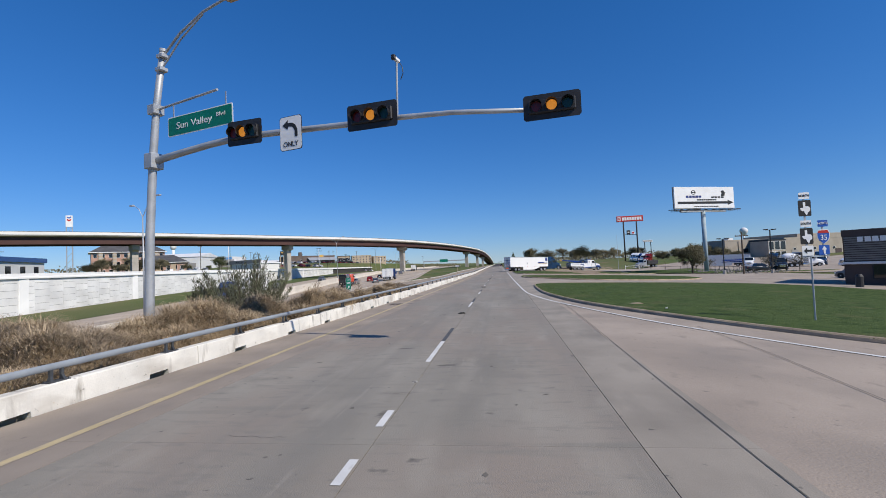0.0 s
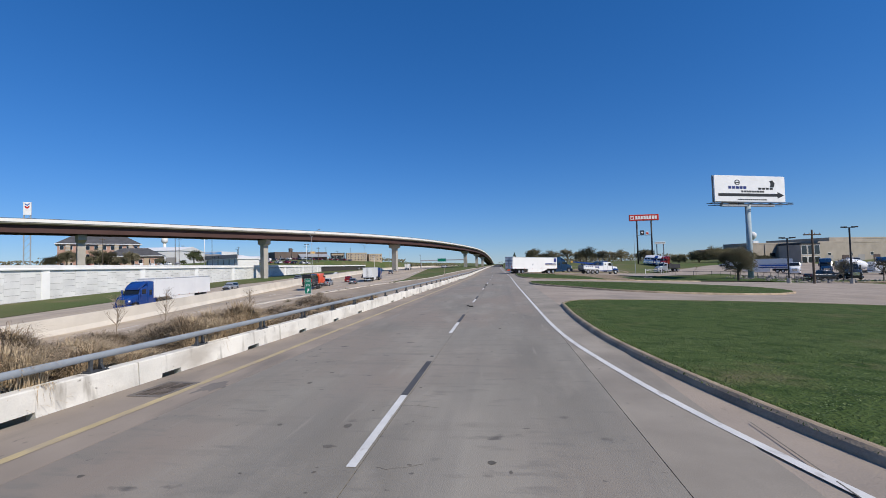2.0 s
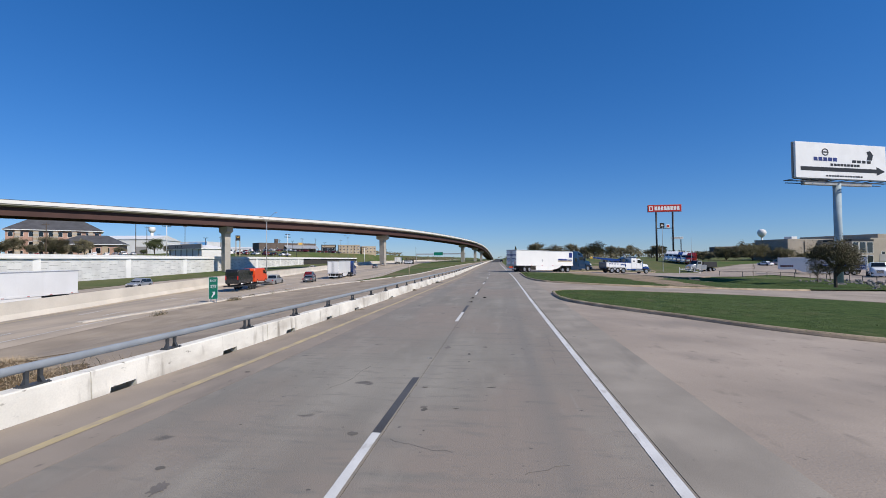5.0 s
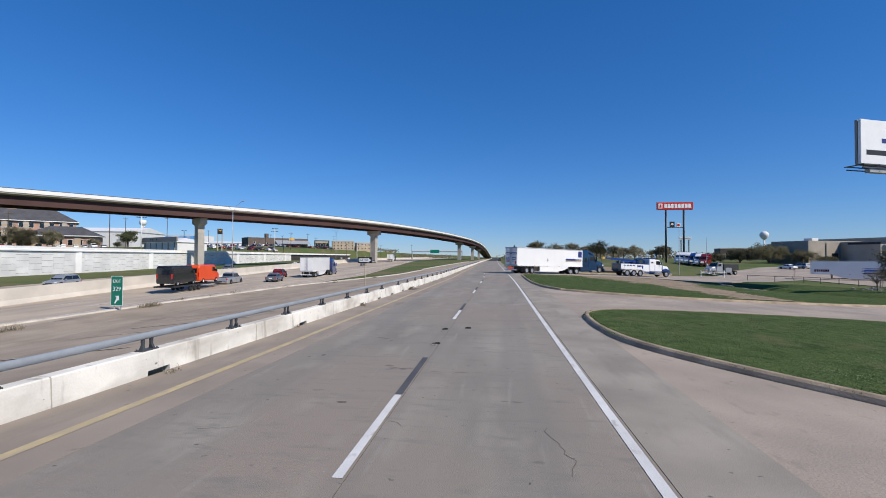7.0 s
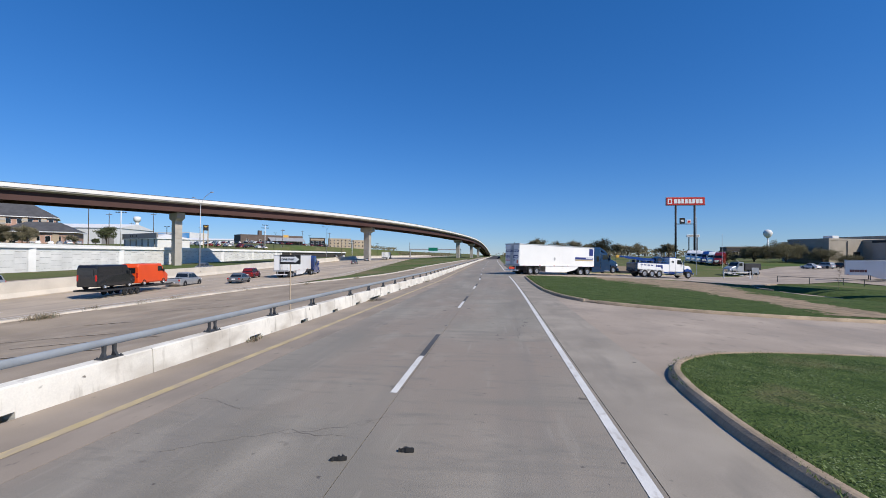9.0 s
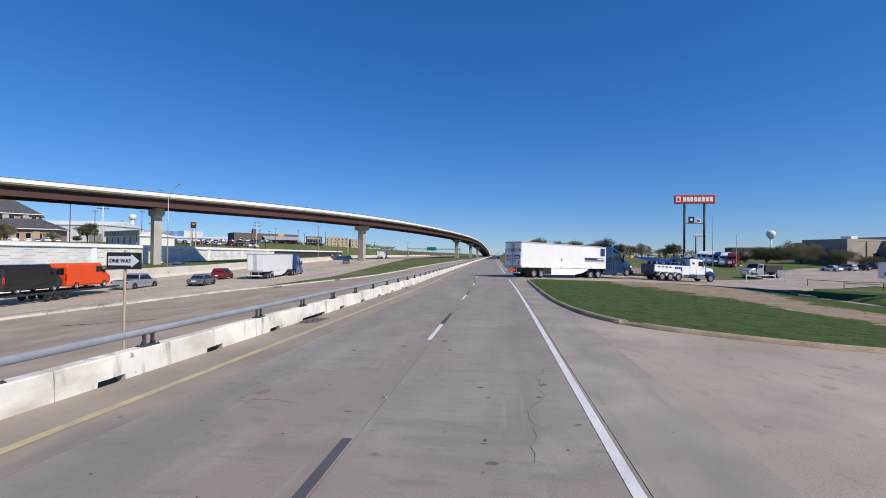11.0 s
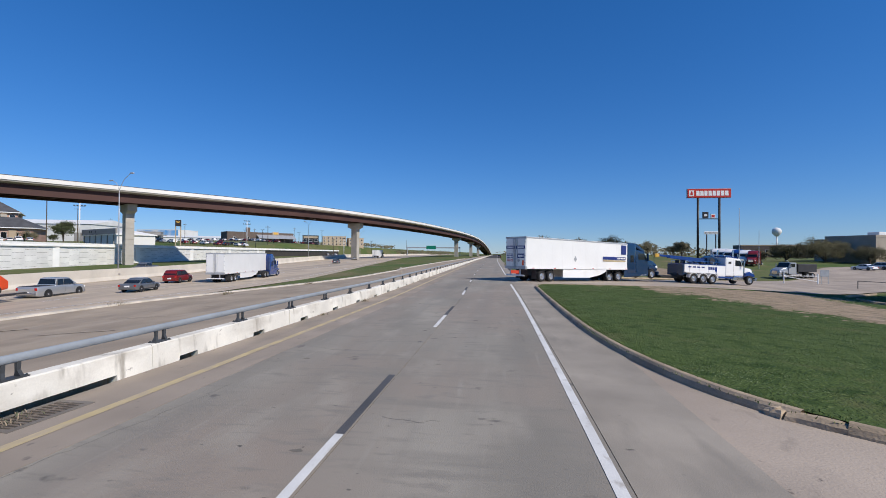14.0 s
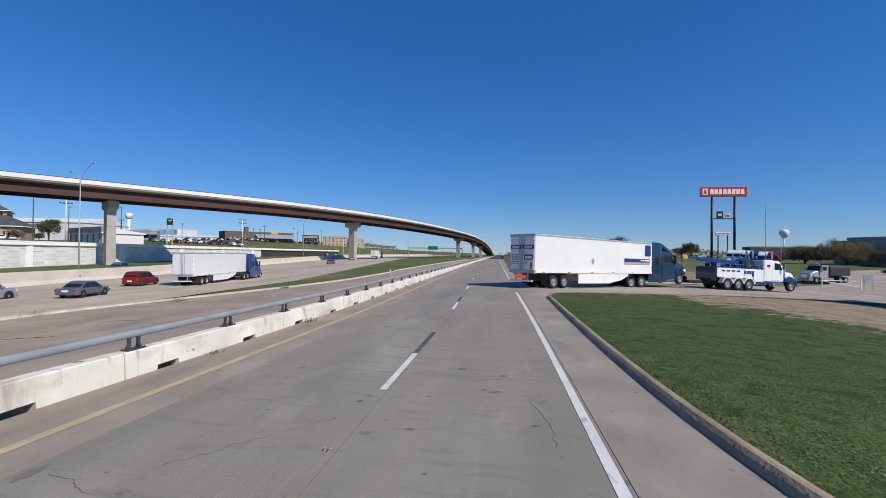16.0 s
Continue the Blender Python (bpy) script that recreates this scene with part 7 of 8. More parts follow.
for k in range(5):
    fr = part("window", boxed(2.2 + k * 3.6, -0.1, 0.75, 5.6 + k * 3.6, -0.03, 2.3), BLACK, mc)
    part("pane", boxed(2.3 + k * 3.6, -0.125, 0.85, 5.5 + k * 3.6, -0.105, 2.22), GLASS, fr)
bars(mc, 1.2, 4.75, 6.5, 5.3, SIGN_WHITE, -0.16, 9)
bin_t = thing("litter_bin", 36.6, 66.5, terrain(36.6, 66.5) + 0.0, 0, "dark round litter bin beside the restaurant", "litter bin")
part("bin_body", tubed((0, 0, 0), (0, 0, 1.0), r=0.32, n=14), DARK, bin_t)
part("bin_lid", tubed((0, 0, 1.0), (0, 0, 1.25), r=0.34, r_end=0.2, n=14), DARK, bin_t)


def water_tower(x, y, z, h, r, label, kind="ball"):
    t = thing("water_tower", x, y, z, 0, label, "water tower")
    part("stem", tubed((0, 0, -2), (0, 0, h - r), r=r * (0.16 if kind == "ball" else 0.45), n=16), WHITE_WALL, t, smooth=True)
    bm = bmesh.new()
    if kind == "ball":
        bmesh.ops.create_uvsphere(bm, u_segments=24, v_segments=14, radius=r)
        for v in bm.verts:
            v.co.z = v.co.z * 0.92 - (0.35 * r * max(0, -v.co.z / r) ** 3) + h
    else:
        loft(bm, [[(rr * math.cos(a), rr * math.sin(a), zz) for a in (2 * math.pi * i / 24 for i in range(24))] for rr, zz in ((r * 0.45, h - r * 1.2), (r, h - r * 0.6), (r, h + r * 0.5), (r * 0.7, h + r * 0.7), (0.1, h + r * 0.75))])
    part("tank", bm, WHITE_WALL, t, smooth=True)
    return t


water_tower(399, 803, 0, 38, 6.0, "white ball-shaped water tower on a slim stem")
water_tower(-549, 700, 9, 45.5, 4.8, "white cylindrical water tower behind the warehouses", "drum")


def brand_pylon(x, y, z, h, w, face_m, mark1, mark2, label, legs=GALV):
    t = thing("pylon_sign", x, y, z, 35, label, "pylon sign")
    for k in (-w * 0.42, w * 0.42):
        part("leg", boxed(k - 0.22, -0.2, -1, k + 0.22, 0.2, h), legs, t)
    if h > 20:
        for q in range(8):
            part("lattice_bar", tubed((-w * 0.42, 0, q * 3.2), (w * 0.42, 0, q * 3.2 + 3.2), r=0.08, n=6), legs, t)
    part("cabinet", boxed(-w / 2, -0.4, h - w * (2.1 if h > 20 else 1.2), w / 2, 0.4, h, 0.08), face_m, t)
    if mark1 is not None:
        shape("upper_mark", [(-w * 0.3, h - w * 0.35), (0, h - w * 0.6), (w * 0.3, h - w * 0.35), (w * 0.3, h - w * 0.15), (0, h - w * 0.4), (-w * 0.3, h - w * 0.15)], mark1, t, -0.42)
        if mark2 is not None:
            shape("lower_mark", [(-w * 0.3, h - w * 0.85), (0, h - w * 1.1), (w * 0.3, h - w * 0.85), (w * 0.3, h - w * 0.55), (0, h - w * 0.8), (-w * 0.3, h - w * 0.55)], mark2, t, -0.42)
    return t


brand_pylon(-219, 219, 5.0, 31.8, 2.9, SIGN_WHITE, SIGN_BLUE, SIGN_RED, "tall white pylon sign with blue and red chevrons")
brand_pylon(-134, 279, 4.6, 11.2, 2.2, BLACK, AMBER_PAINT, None, "black pylon sign between two pale posts", TAN)

# parked cars and poles on the upper street
paints = ((CAR_WHITE, "white"), (CAR_SILVER, "silver"), (CAR_BLACK, "black"), (CAR_GREY, "grey"), (CAR_WHITE, "white"), (CAR_RED, "dark red"))
rows = [((-188, 246), (-150, 236), 6), ((-212, 243), (-196, 250), 4), ((-152, 292), (-118, 312), 9), ((-160, 300), (-126, 322), 8), ((-204, 372), (-142, 388), 13), ((-214, 384), (-150, 400), 12), ((-150, 420), (-118, 430), 6)]
k = 0
rp = random.Random(15)
for (ax, ay), (bx, by), n in rows:
    for i in range(n):
        f = (i + rp.uniform(-0.2, 0.2)) / n
        x, y = ax + (bx - ax) * f, ay + (by - ay) * f
        p, lab = paints[rp.choice((0, 0, 1, 2, 3, 4, 5))]
        car(x, y, 60 + rp.uniform(-8, 8), p, ("sedan", "suv", "hatch", "sedan", "pickup")[k % 5], "%s car parked above the retaining wall" % lab, z=terrain(x, y))
        k += 1


def mast_light(x, y, h):
    t = thing("parking_lamp", x, y, terrain(x, y) - 0.1, 35, "pale concrete pole with crossed floodlight heads", "street lamp", "parking lot lamps")
    part("pole", tubed((0, 0, 0), (0, 0, h), r=0.22, r_end=0.15, n=10), WHITE_WALL, t, smooth=True)
    for z, w in ((h, 1.3), (h - 1.6, 1.6)):
        part("cross_bar", boxed(-w, -0.06, z - 0.12, w, 0.06, z), POST, t)
        for s in (-1, -0.4, 0.4, 1):
            part("flood_head", boxed(s * w - 0.25, -0.35, z, s * w + 0.25, 0.1, z + 0.35, 0.04), POST, t)


mast_light(-151.6, 251, 15.2)
mast_light(-127, 319, 12.6)
mast_light(-104, 398, 12.0)
utility_pole(-174.8, 259, 19.5, cross=False)
for x, y, h in ((-185, 225, 14), (-205, 300, 17), (-228, 290, 15), (-130, 345, 11), (-120, 420, 13), (-150, 470, 13), (-95, 560, 16), (-210, 180, 12), (-196, 320, 18), (-240, 420, 14), (-265, 380, 15), (-180, 480, 14), (-212, 470, 13)):
    utility_pole(x, y, h, rz=40)
for x, y, h in ((-140, 262, 9), (-118, 312, 8), (-135, 395, 8), (-100, 450, 12), (-178, 400, 8), (-160, 392, 8)):
    yard_lamp(x, y, h)

# gantry far along the highway
g = thing("sign_gantry", -60, 560, 0, 0, "distant overhead sign gantry across the highway", "sign gantry")
part("post", boxed(-34.3, -0.3, -1, -33.7, 0.3, 9), GALV, g)
part("post", boxed(20.7, -0.3, -1, 21.3, 0.3, 9), GALV, g)
part("truss", boxed(-34, -0.4, 7.6, 21, 0.4, 8.8), GALV, g)
part("sign_panel", boxed(-14, -0.6, 6.6, -4, -0.45, 10.2), SIGN_GREEN, g)


# ---- gate, fence and culvert of the yard ----
def gate():
    t = thing("swing_gate", 44.8, 180, terrain(45, 180) + 0.05, -2, "white pipe swing gate with a small sign board", "gate")
    part("top_pipe", tubed((0, 0, 1.15), (4.6, 0, 1.15), r=0.05, n=8), SIGN_WHITE, t)
    part("brace_pipe", tubed((0, 0, 1.1), (4.5, 0, 0.35), r=0.04, n=8), SIGN_WHITE, t)
    for k in (0.0, 4.6):
        part("gate_post", tubed((k, 0, 0), (k, 0, 1.5), r=0.08, n=8), SIGN_WHITE, t)
    part("sign_board", boxed(4.9, -0.03, 1.1, 6.1, 0.03, 2.1, 0.02), GALV, t)
    part("board_leg", boxed(5.0, -0.03, 0, 5.08, 0.03, 1.2), GALV, t)
    part("board_leg", boxed(5.92, -0.03, 0, 6.0, 0.03, 1.2), GALV, t)


gate()
fence = tagged(new("pipe_fence"), "grey pipe fence along the yard bank", "fence")
fpts = resample([(52, 176), (60, 172), (64, 160), (62, 140), (58, 128)], 3.0)
for a, b in zip(fpts, fpts[1:]):
    za, zb = terrain(*a) + 0.05, terrain(*b) + 0.05
    part("fence_rail", tubed((*a, za + 1.0), (*b, zb + 1.0), r=0.045, n=6), POST, fence)
    part("fence_post", tubed((*a, za - 0.2), (*a, za + 1.05), r=0.055, n=6), POST, fence)
cu = thing("culvert", 41.3, 160.4, terrain(41.3, 160.4) + 0.2, 35, "concrete culvert headwall with a dark opening in a grassy ditch", "culvert")
part("headwall", boxed(-3.5, 0, -1.0, 3.5, 0.35, 0.12, 0.05), KERB, cu)
# the headwall is solid; this dark slab paints the shade of its opening
part("opening", boxed(-3.2, -0.04, -0.9, 2.6, 0.02, -0.05), JOINT_AND_SHADE, cu)


def ditch_slab(x, y, rz):
    """A slotted slab that follows the slope of the ditch."""
    t = thing("ditch_slab", x, y, terrain(x, y), rz, "pale slotted concrete slab lying in the ditch", "concrete slab")
    turn = Matrix.Rotation(math.radians(rz), 3, "Z")
    pieces = [("solid_end", -0.8, 0.2, 0.8, 2.4), ("side_beam", -0.8, -2.4, -0.4, 0.2), ("side_beam", 0.45, -2.4, 0.8, 0.2)]
    pieces += [("cross_bar", -0.4, v, 0.45, v + 0.35) for v in (-2.4, -1.55, -0.7)]
    for name, x0, y0, x1, y1 in pieces:
        bm = boxed(x0, y0, 0.0, x1, y1, 0.3, 0.02)
        for v in bm.verts:
            w = turn @ v.co
            v.co.z += terrain(x + w.x, y + w.y) - terrain(x, y)
        part(name, bm, KERB, t)


ditch_slab(37.6, 154.0, -22)

# a concrete utility cover and a scrap of litter lie in the first lawn
cover = thing("utility_cover", 9.4, 44.3, terrain(9.4, 44.3) + 0.1, 20, "pale concrete utility cover set in the lawn", "utility cover")
part("collar", boxed(-0.32, -0.22, -0.05, 0.32, 0.22, 0.05, 0.015), KERB, cover)
part("plate", boxed(-0.26, -0.16, 0.045, 0.26, 0.16, 0.065, 0.008), KERB, cover)
bm = boxed(-0.06, -0.04, 0.0, 0.06, 0.04, 0.07, 0.02)
for v in bm.verts:
    v.co += noise.noise_vector(v.co * 15) * 0.025
cup = bm_object("litter", bm, WHITE_LINE)
cup.location = (10.05, 41.5, terrain(10.05, 41.5) + 0.13)
tagged(cup, "crumpled white paper scrap lying on the grass", "litter")


# ---- planting ----
def tuft_mesh(name, spots, material, parent=None, quads=1):
    """Blades from (x, y, z, height, lean x, lean y, width)."""
    verts, faces = [], []
    for x, y, z, h, lx, ly, w in spots:
        a = random.random() * 6.283
        ux, uy = math.cos(a) * w / 2, math.sin(a) * w / 2
        k = len(verts)
        if quads == 1:
            verts += [(x - ux, y - uy, z), (x + ux, y + uy, z), (x + lx * h, y + ly * h, z + h)]
            faces.append((k, k + 1, k + 2))
        else:
            mx, my = x + lx * h * 0.35, y + ly * h * 0.35
            verts += [(x - ux, y - uy, z), (x + ux, y + uy, z), (mx + ux * 0.8, my + uy * 0.8, z + h * 0.65), (mx - ux * 0.8, my - uy * 0.8, z + h * 0.65), (x + lx * h, y + ly * h, z + h * (0.95 - 0.35 * math.hypot(lx, ly)))]
            faces += [(k, k + 1, k + 2, k + 3), (k + 3, k + 2, k + 4)]
    return data_object(name, verts, faces, material, parent)


def inside(p, poly):
    x, y = p
    hit = False
    for (x0, y0), (x1, y1) in zip(poly, poly[1:] + poly[:1]):
        if (y0 > y) != (y1 > y) and x < (x1 - x0) * (y - y0) / (y1 - y0) + x0:
            hit = not hit
    return hit


def blades_on(outline, x0, x1, y0, y1, count, low, high, label):
    poly = smooth_line(outline + [outline[0]], 1)[:-1]
    spots = []
    while len(spots) < count:
        x, y = x0 + (x1 - x0) * random.random() ** 1.5, random.uniform(y0, y1)
        if inside((x, y), poly):
            c = 0.5 + 0.5 * noise.noise((x * 0.8, y * 0.8, 3.0))
            if random.random() < 0.35 + 0.65 * c:
                h = random.uniform(low, high) * (0.6 + 0.8 * c)
                spots.append((x, y, terrain(x, y) + 0.11 + 0.012 * noise.noise((x * 0.3, y * 0.3, 0)), h, random.uniform(-0.9, 0.9), random.uniform(-0.9, 0.9), 0.02))
    ob = tuft_mesh("grass_blades", spots, BLADE)
    tagged(ob, label, "grass", kind="stuff")


blades_on(LAWN_A, 5.5, 20, 32, 70, 30000, 0.02, 0.055, "short green grass blades on the corner lawn")
blades_on(LAWN_B, 5.4, 20, 82, 102, 26000, 0.02, 0.055, "short green grass blades on the small lawn")
blades_on(LAWN_C, 5.0, 22, 112, 145, 36000, 0.02, 0.055, "short green grass blades on the large lawn")


def clover(outline, x0, x1, y0, y1, count, label):
    """Low broad leaves in loose colonies."""
    poly = smooth_line(outline + [outline[0]], 2)[:-1]
    r = random.Random(int(y0))
    verts, faces = [], []
    while len(faces) < count:
        x, y = x0 + (x1 - x0) * r.random() ** 1.4, r.uniform(y0, y1)
        if not all(inside((x + u, y + v), poly) for u, v in ((0.35, 0), (-0.35, 0), (0, 0.35), (0, -0.35))) or noise.noise((x * 0.9, y * 0.9, 8.0)) + 0.6 * noise.noise((x * 0.25, y * 0.25, 3.0)) + r.gauss(0, 0.12) < 0.12:
            continue
        z, q, a = terrain(x, y) + 0.135 + r.uniform(-0.005, 0.02), r.uniform(0.009, 0.021), r.random() * 6.283
        ca, sa, tx, ty = math.cos(a), math.sin(a), r.gauss(0, 0.3), r.gauss(0, 0.3)
        k = len(verts)
        for u, v in ((-1, 0), (0, -0.8), (1, 0), (0, 0.8)):
            px, py = q * (u * ca - v * sa), q * (u * sa + v * ca)
            verts.append((x + px, y + py, z + px * tx + py * ty))
        faces.append((k, k + 1, k + 2, k + 3))
    tagged(data_object("clover", verts, faces, CLOVER), label, "grass", kind="stuff")


clover(LAWN_A, 5.3, 19, 30, 70, 20000, "pale broad clover leaves on the corner lawn")
clover(LAWN_B, 5.2, 19, 82, 102, 18000, "pale broad clover leaves on the small lawn")
clover(LAWN_C, 4.9, 21, 112, 145, 24000, "pale broad clover leaves on the large lawn")


def kerb_tufts():
    """Longer grass that leans over the kerbs."""
    r = random.Random(8)
    spots = []
    for outline, y0, y1 in ((LAWN_A, 30, 70), (LAWN_B, 80, 104), (LAWN_C, 111, 146)):
        line = resample(smooth_line(outline + [outline[0]], 2), 0.06)
        cx, cy = sum(p[0] for p in outline) / len(outline), sum(p[1] for p in outline) / len(outline)
        for x, y in line:
            if x > 21 or not y0 < y < y1 or noise.noise((x * 0.7, y * 0.7, 50.0)) < -0.25:
                continue
            d = Vector((cx - x, cy - y)).normalized()
            for _ in range(3):
                k = r.uniform(0.2, 0.42)
                spots.append((x + d.x * k, y + d.y * k, terrain(x, y) + 0.12, r.uniform(0.025, 0.065), -d.x * r.uniform(0, 1) + r.gauss(0, 0.3), -d.y * r.uniform(0, 1) + r.gauss(0, 0.3), 0.02))
    tagged(tuft_mesh("kerb_grass", spots, BLADE), "longer grass leaning over the kerbs", "grass", kind="stuff")


kerb_tufts()


def dirt_track(left, right, label, n=260, c=60):
    """A worn track whose ragged edges sink into the turf."""
    a, b = resample(smooth_line(left, 3), 0.05), resample(smooth_line(right, 3), 0.05)
    verts, faces = [], []
    for j in range(n):
        p, q = a[int(j * (len(a) - 1) / (n - 1))], b[int(j * (len(b) - 1) / (n - 1))]
        for i in range(c + 1):
            k = -0.25 + 1.5 * i / c
            x, y = p[0] + (q[0] - p[0]) * k, p[1] + (q[1] - p[1]) * k
            # the middle lies proud of the turf and the edges below it, at a wavering line
            w = min(k, 1 - k) + 0.3 * noise.noise((x * 0.35, y * 0.35, 5.0)) + 0.22 * noise.noise((x * 1.3, y * 1.3, 9.0)) + 0.24 * noise.noise((x * 4.1, y * 4.1, 2.0)) + 0.16 * noise.noise((x * 9.0, y * 9.0, 6.0))
            verts.append((x, y, terrain(x, y) + 0.13 + 0.012 * noise.noise((x * 0.3, y * 0.3, 0)) + max(-0.06, min(0.022, 0.16 * w))))
    for r in range(n - 1):
        for i in range(c):
            k = r * (c + 1) + i
            faces.append((k, k + 1, k + c + 2, k + c + 1))
    tagged(data_object("dirt_track", verts, faces, SOIL, smooth=True), label, "dirt", kind="structure")


dirt_track([(12.5, 147.6), (17.0, 140), (18.2, 131), (19.0, 124), (19.8, 114)], [(33, 155), (28, 144), (24.6, 134), (23.2, 126), (24, 114)], "bare brown dirt track worn across the lawn")
dirt_track([(20, 176), (24, 190), (27, 205), (29, 216)], [(37, 184), (41, 196), (41, 208), (38, 218)], "bare brown earth on the grass slope beyond the driveway", 160, 70)
dirt_track([(4, 231), (20, 234), (40, 237)], [(4, 234), (20, 237.5), (40, 240)], "pale dirt path across the grass slope", 120, 16)


def plant_clumps():
    """Rounded tussocks behind the barrier: (x, y, radius, height, golden or not)."""
    r = random.Random(21)
    out = []
    while len(out) < 190:
        y = r.uniform(10, 78)
        d = 0.8 + 8.8 * r.random() ** 1.15
        if r.random() > lerp([(0, 1), (60, 1), (68, 0.5), (78, 0.1)], y):
            continue
        x = lerp(BARRIER_X, y) - d
        big = 0.5 + 0.5 * noise.noise((x * 0.35, y * 0.3, 31.0)) + r.gauss(0, 0.15)
        rad = max(0.5, 0.55 + 0.75 * big)
        gold = noise.noise((x * 0.28, y * 0.2, 12.0)) + r.gauss(0, 0.1) > 0.03
        h = max(0.3, 0.25 + 1.1 * big) * lerp([(0, 1), (46, 1), (56, 0.8), (66, 0.75), (76, 0.45)], y)
        if r.random() < 0.3:
            rad, h = rad * 1.15, h * 1.35
        out.append((x, y, rad, min(1.3, h) * min(1, 0.5 + d / 3) * lerp([(0, 1), (3, 1), (5.5, 0.65), (10, 0.5)], d), gold))
    for _ in range(44):
        y = r.uniform(20, 41)
        out.append((lerp(BARRIER_X, y) - r.uniform(0.95, 4.8), y, r.uniform(0.75, 1.2), r.uniform(1.0, 1.75), r.random() < 0.8))
    for _ in range(20):
        y = r.uniform(43, 57)
        out.append((lerp(BARRIER_X, y) - r.uniform(0.95, 3.4), y, r.uniform(0.7, 1.1), r.uniform(0.9, 1.5), r.random() < 0.7))
    for y, h in ((42.5, 1.35), (43.3, 1.2), (46.6, 1.25), (48.3, 1.0), (51.6, 1.1), (26.0, 0.8), (38.5, 1.0), (34.5, 1.0), (55.5, 0.7), (59, 0.6)):
        out.append((lerp(BARRIER_X, y) - 0.95, y, 0.75, h, True))
    return out


CLUMPS = plant_clumps()
CELLS = {}
for c in CLUMPS:
    for i in range(-1, 2):
        for j in range(-1, 2):
            CELLS.setdefault((int(c[0] // 1.5) + i, int(c[1] // 1.5) + j), []).append(c)


def mound(x, y):
    """Height of the matted dry growth over the ground behind the barrier."""
    d = lerp(BARRIER_X, y) - 0.36 - x
    best = (0.16 + 0.1 * noise.noise((x, y, 4.0))) * min(1, d / 0.8) * lerp([(0, 1), (66, 1), (80, 0.0)], y)
    for cx, cy, rad, h, gold in CELLS.get((int(x // 1.5), int(y // 1.5)), ()):
        q = ((x - cx) ** 2 + (y - cy) ** 2) / (rad * rad)
        if q < 1:
            best = max(best, h * math.sqrt(1 - q) ** 0.8)
    return best * min(1, max(0, d / 0.3)) * min(1, max(0, (11.5 - d) / 2))


def arched(spots):
    """Blades that rise and bow over, from (x, y, z, height, reach, direction, droop, width)."""
    verts, faces = [], []
    for x, y, z, h, reach, a, droop, w in spots:
        ca, sa = math.cos(a), math.sin(a)
        k = len(verts)
        for i, s in enumerate((0.0, 0.4, 0.75, 1.0)):
            f = h * ((1 + droop) * s - droop * s * s)
            g = reach * s ** 1.25
            ww = w * (1 - 0.75 * s) / 2
            px, py = x + ca * g, y + sa * g
            if i < 3:
                verts += [(px - sa * ww, py + ca * ww, z + f), (px + sa * ww, py - ca * ww, z + f)]
            else:
                verts.append((px, py, z + f))
        faces += [(k, k + 1, k + 3, k + 2), (k + 2, k + 3, k + 5, k + 4), (k + 4, k + 5, k + 6)]
    return verts, faces


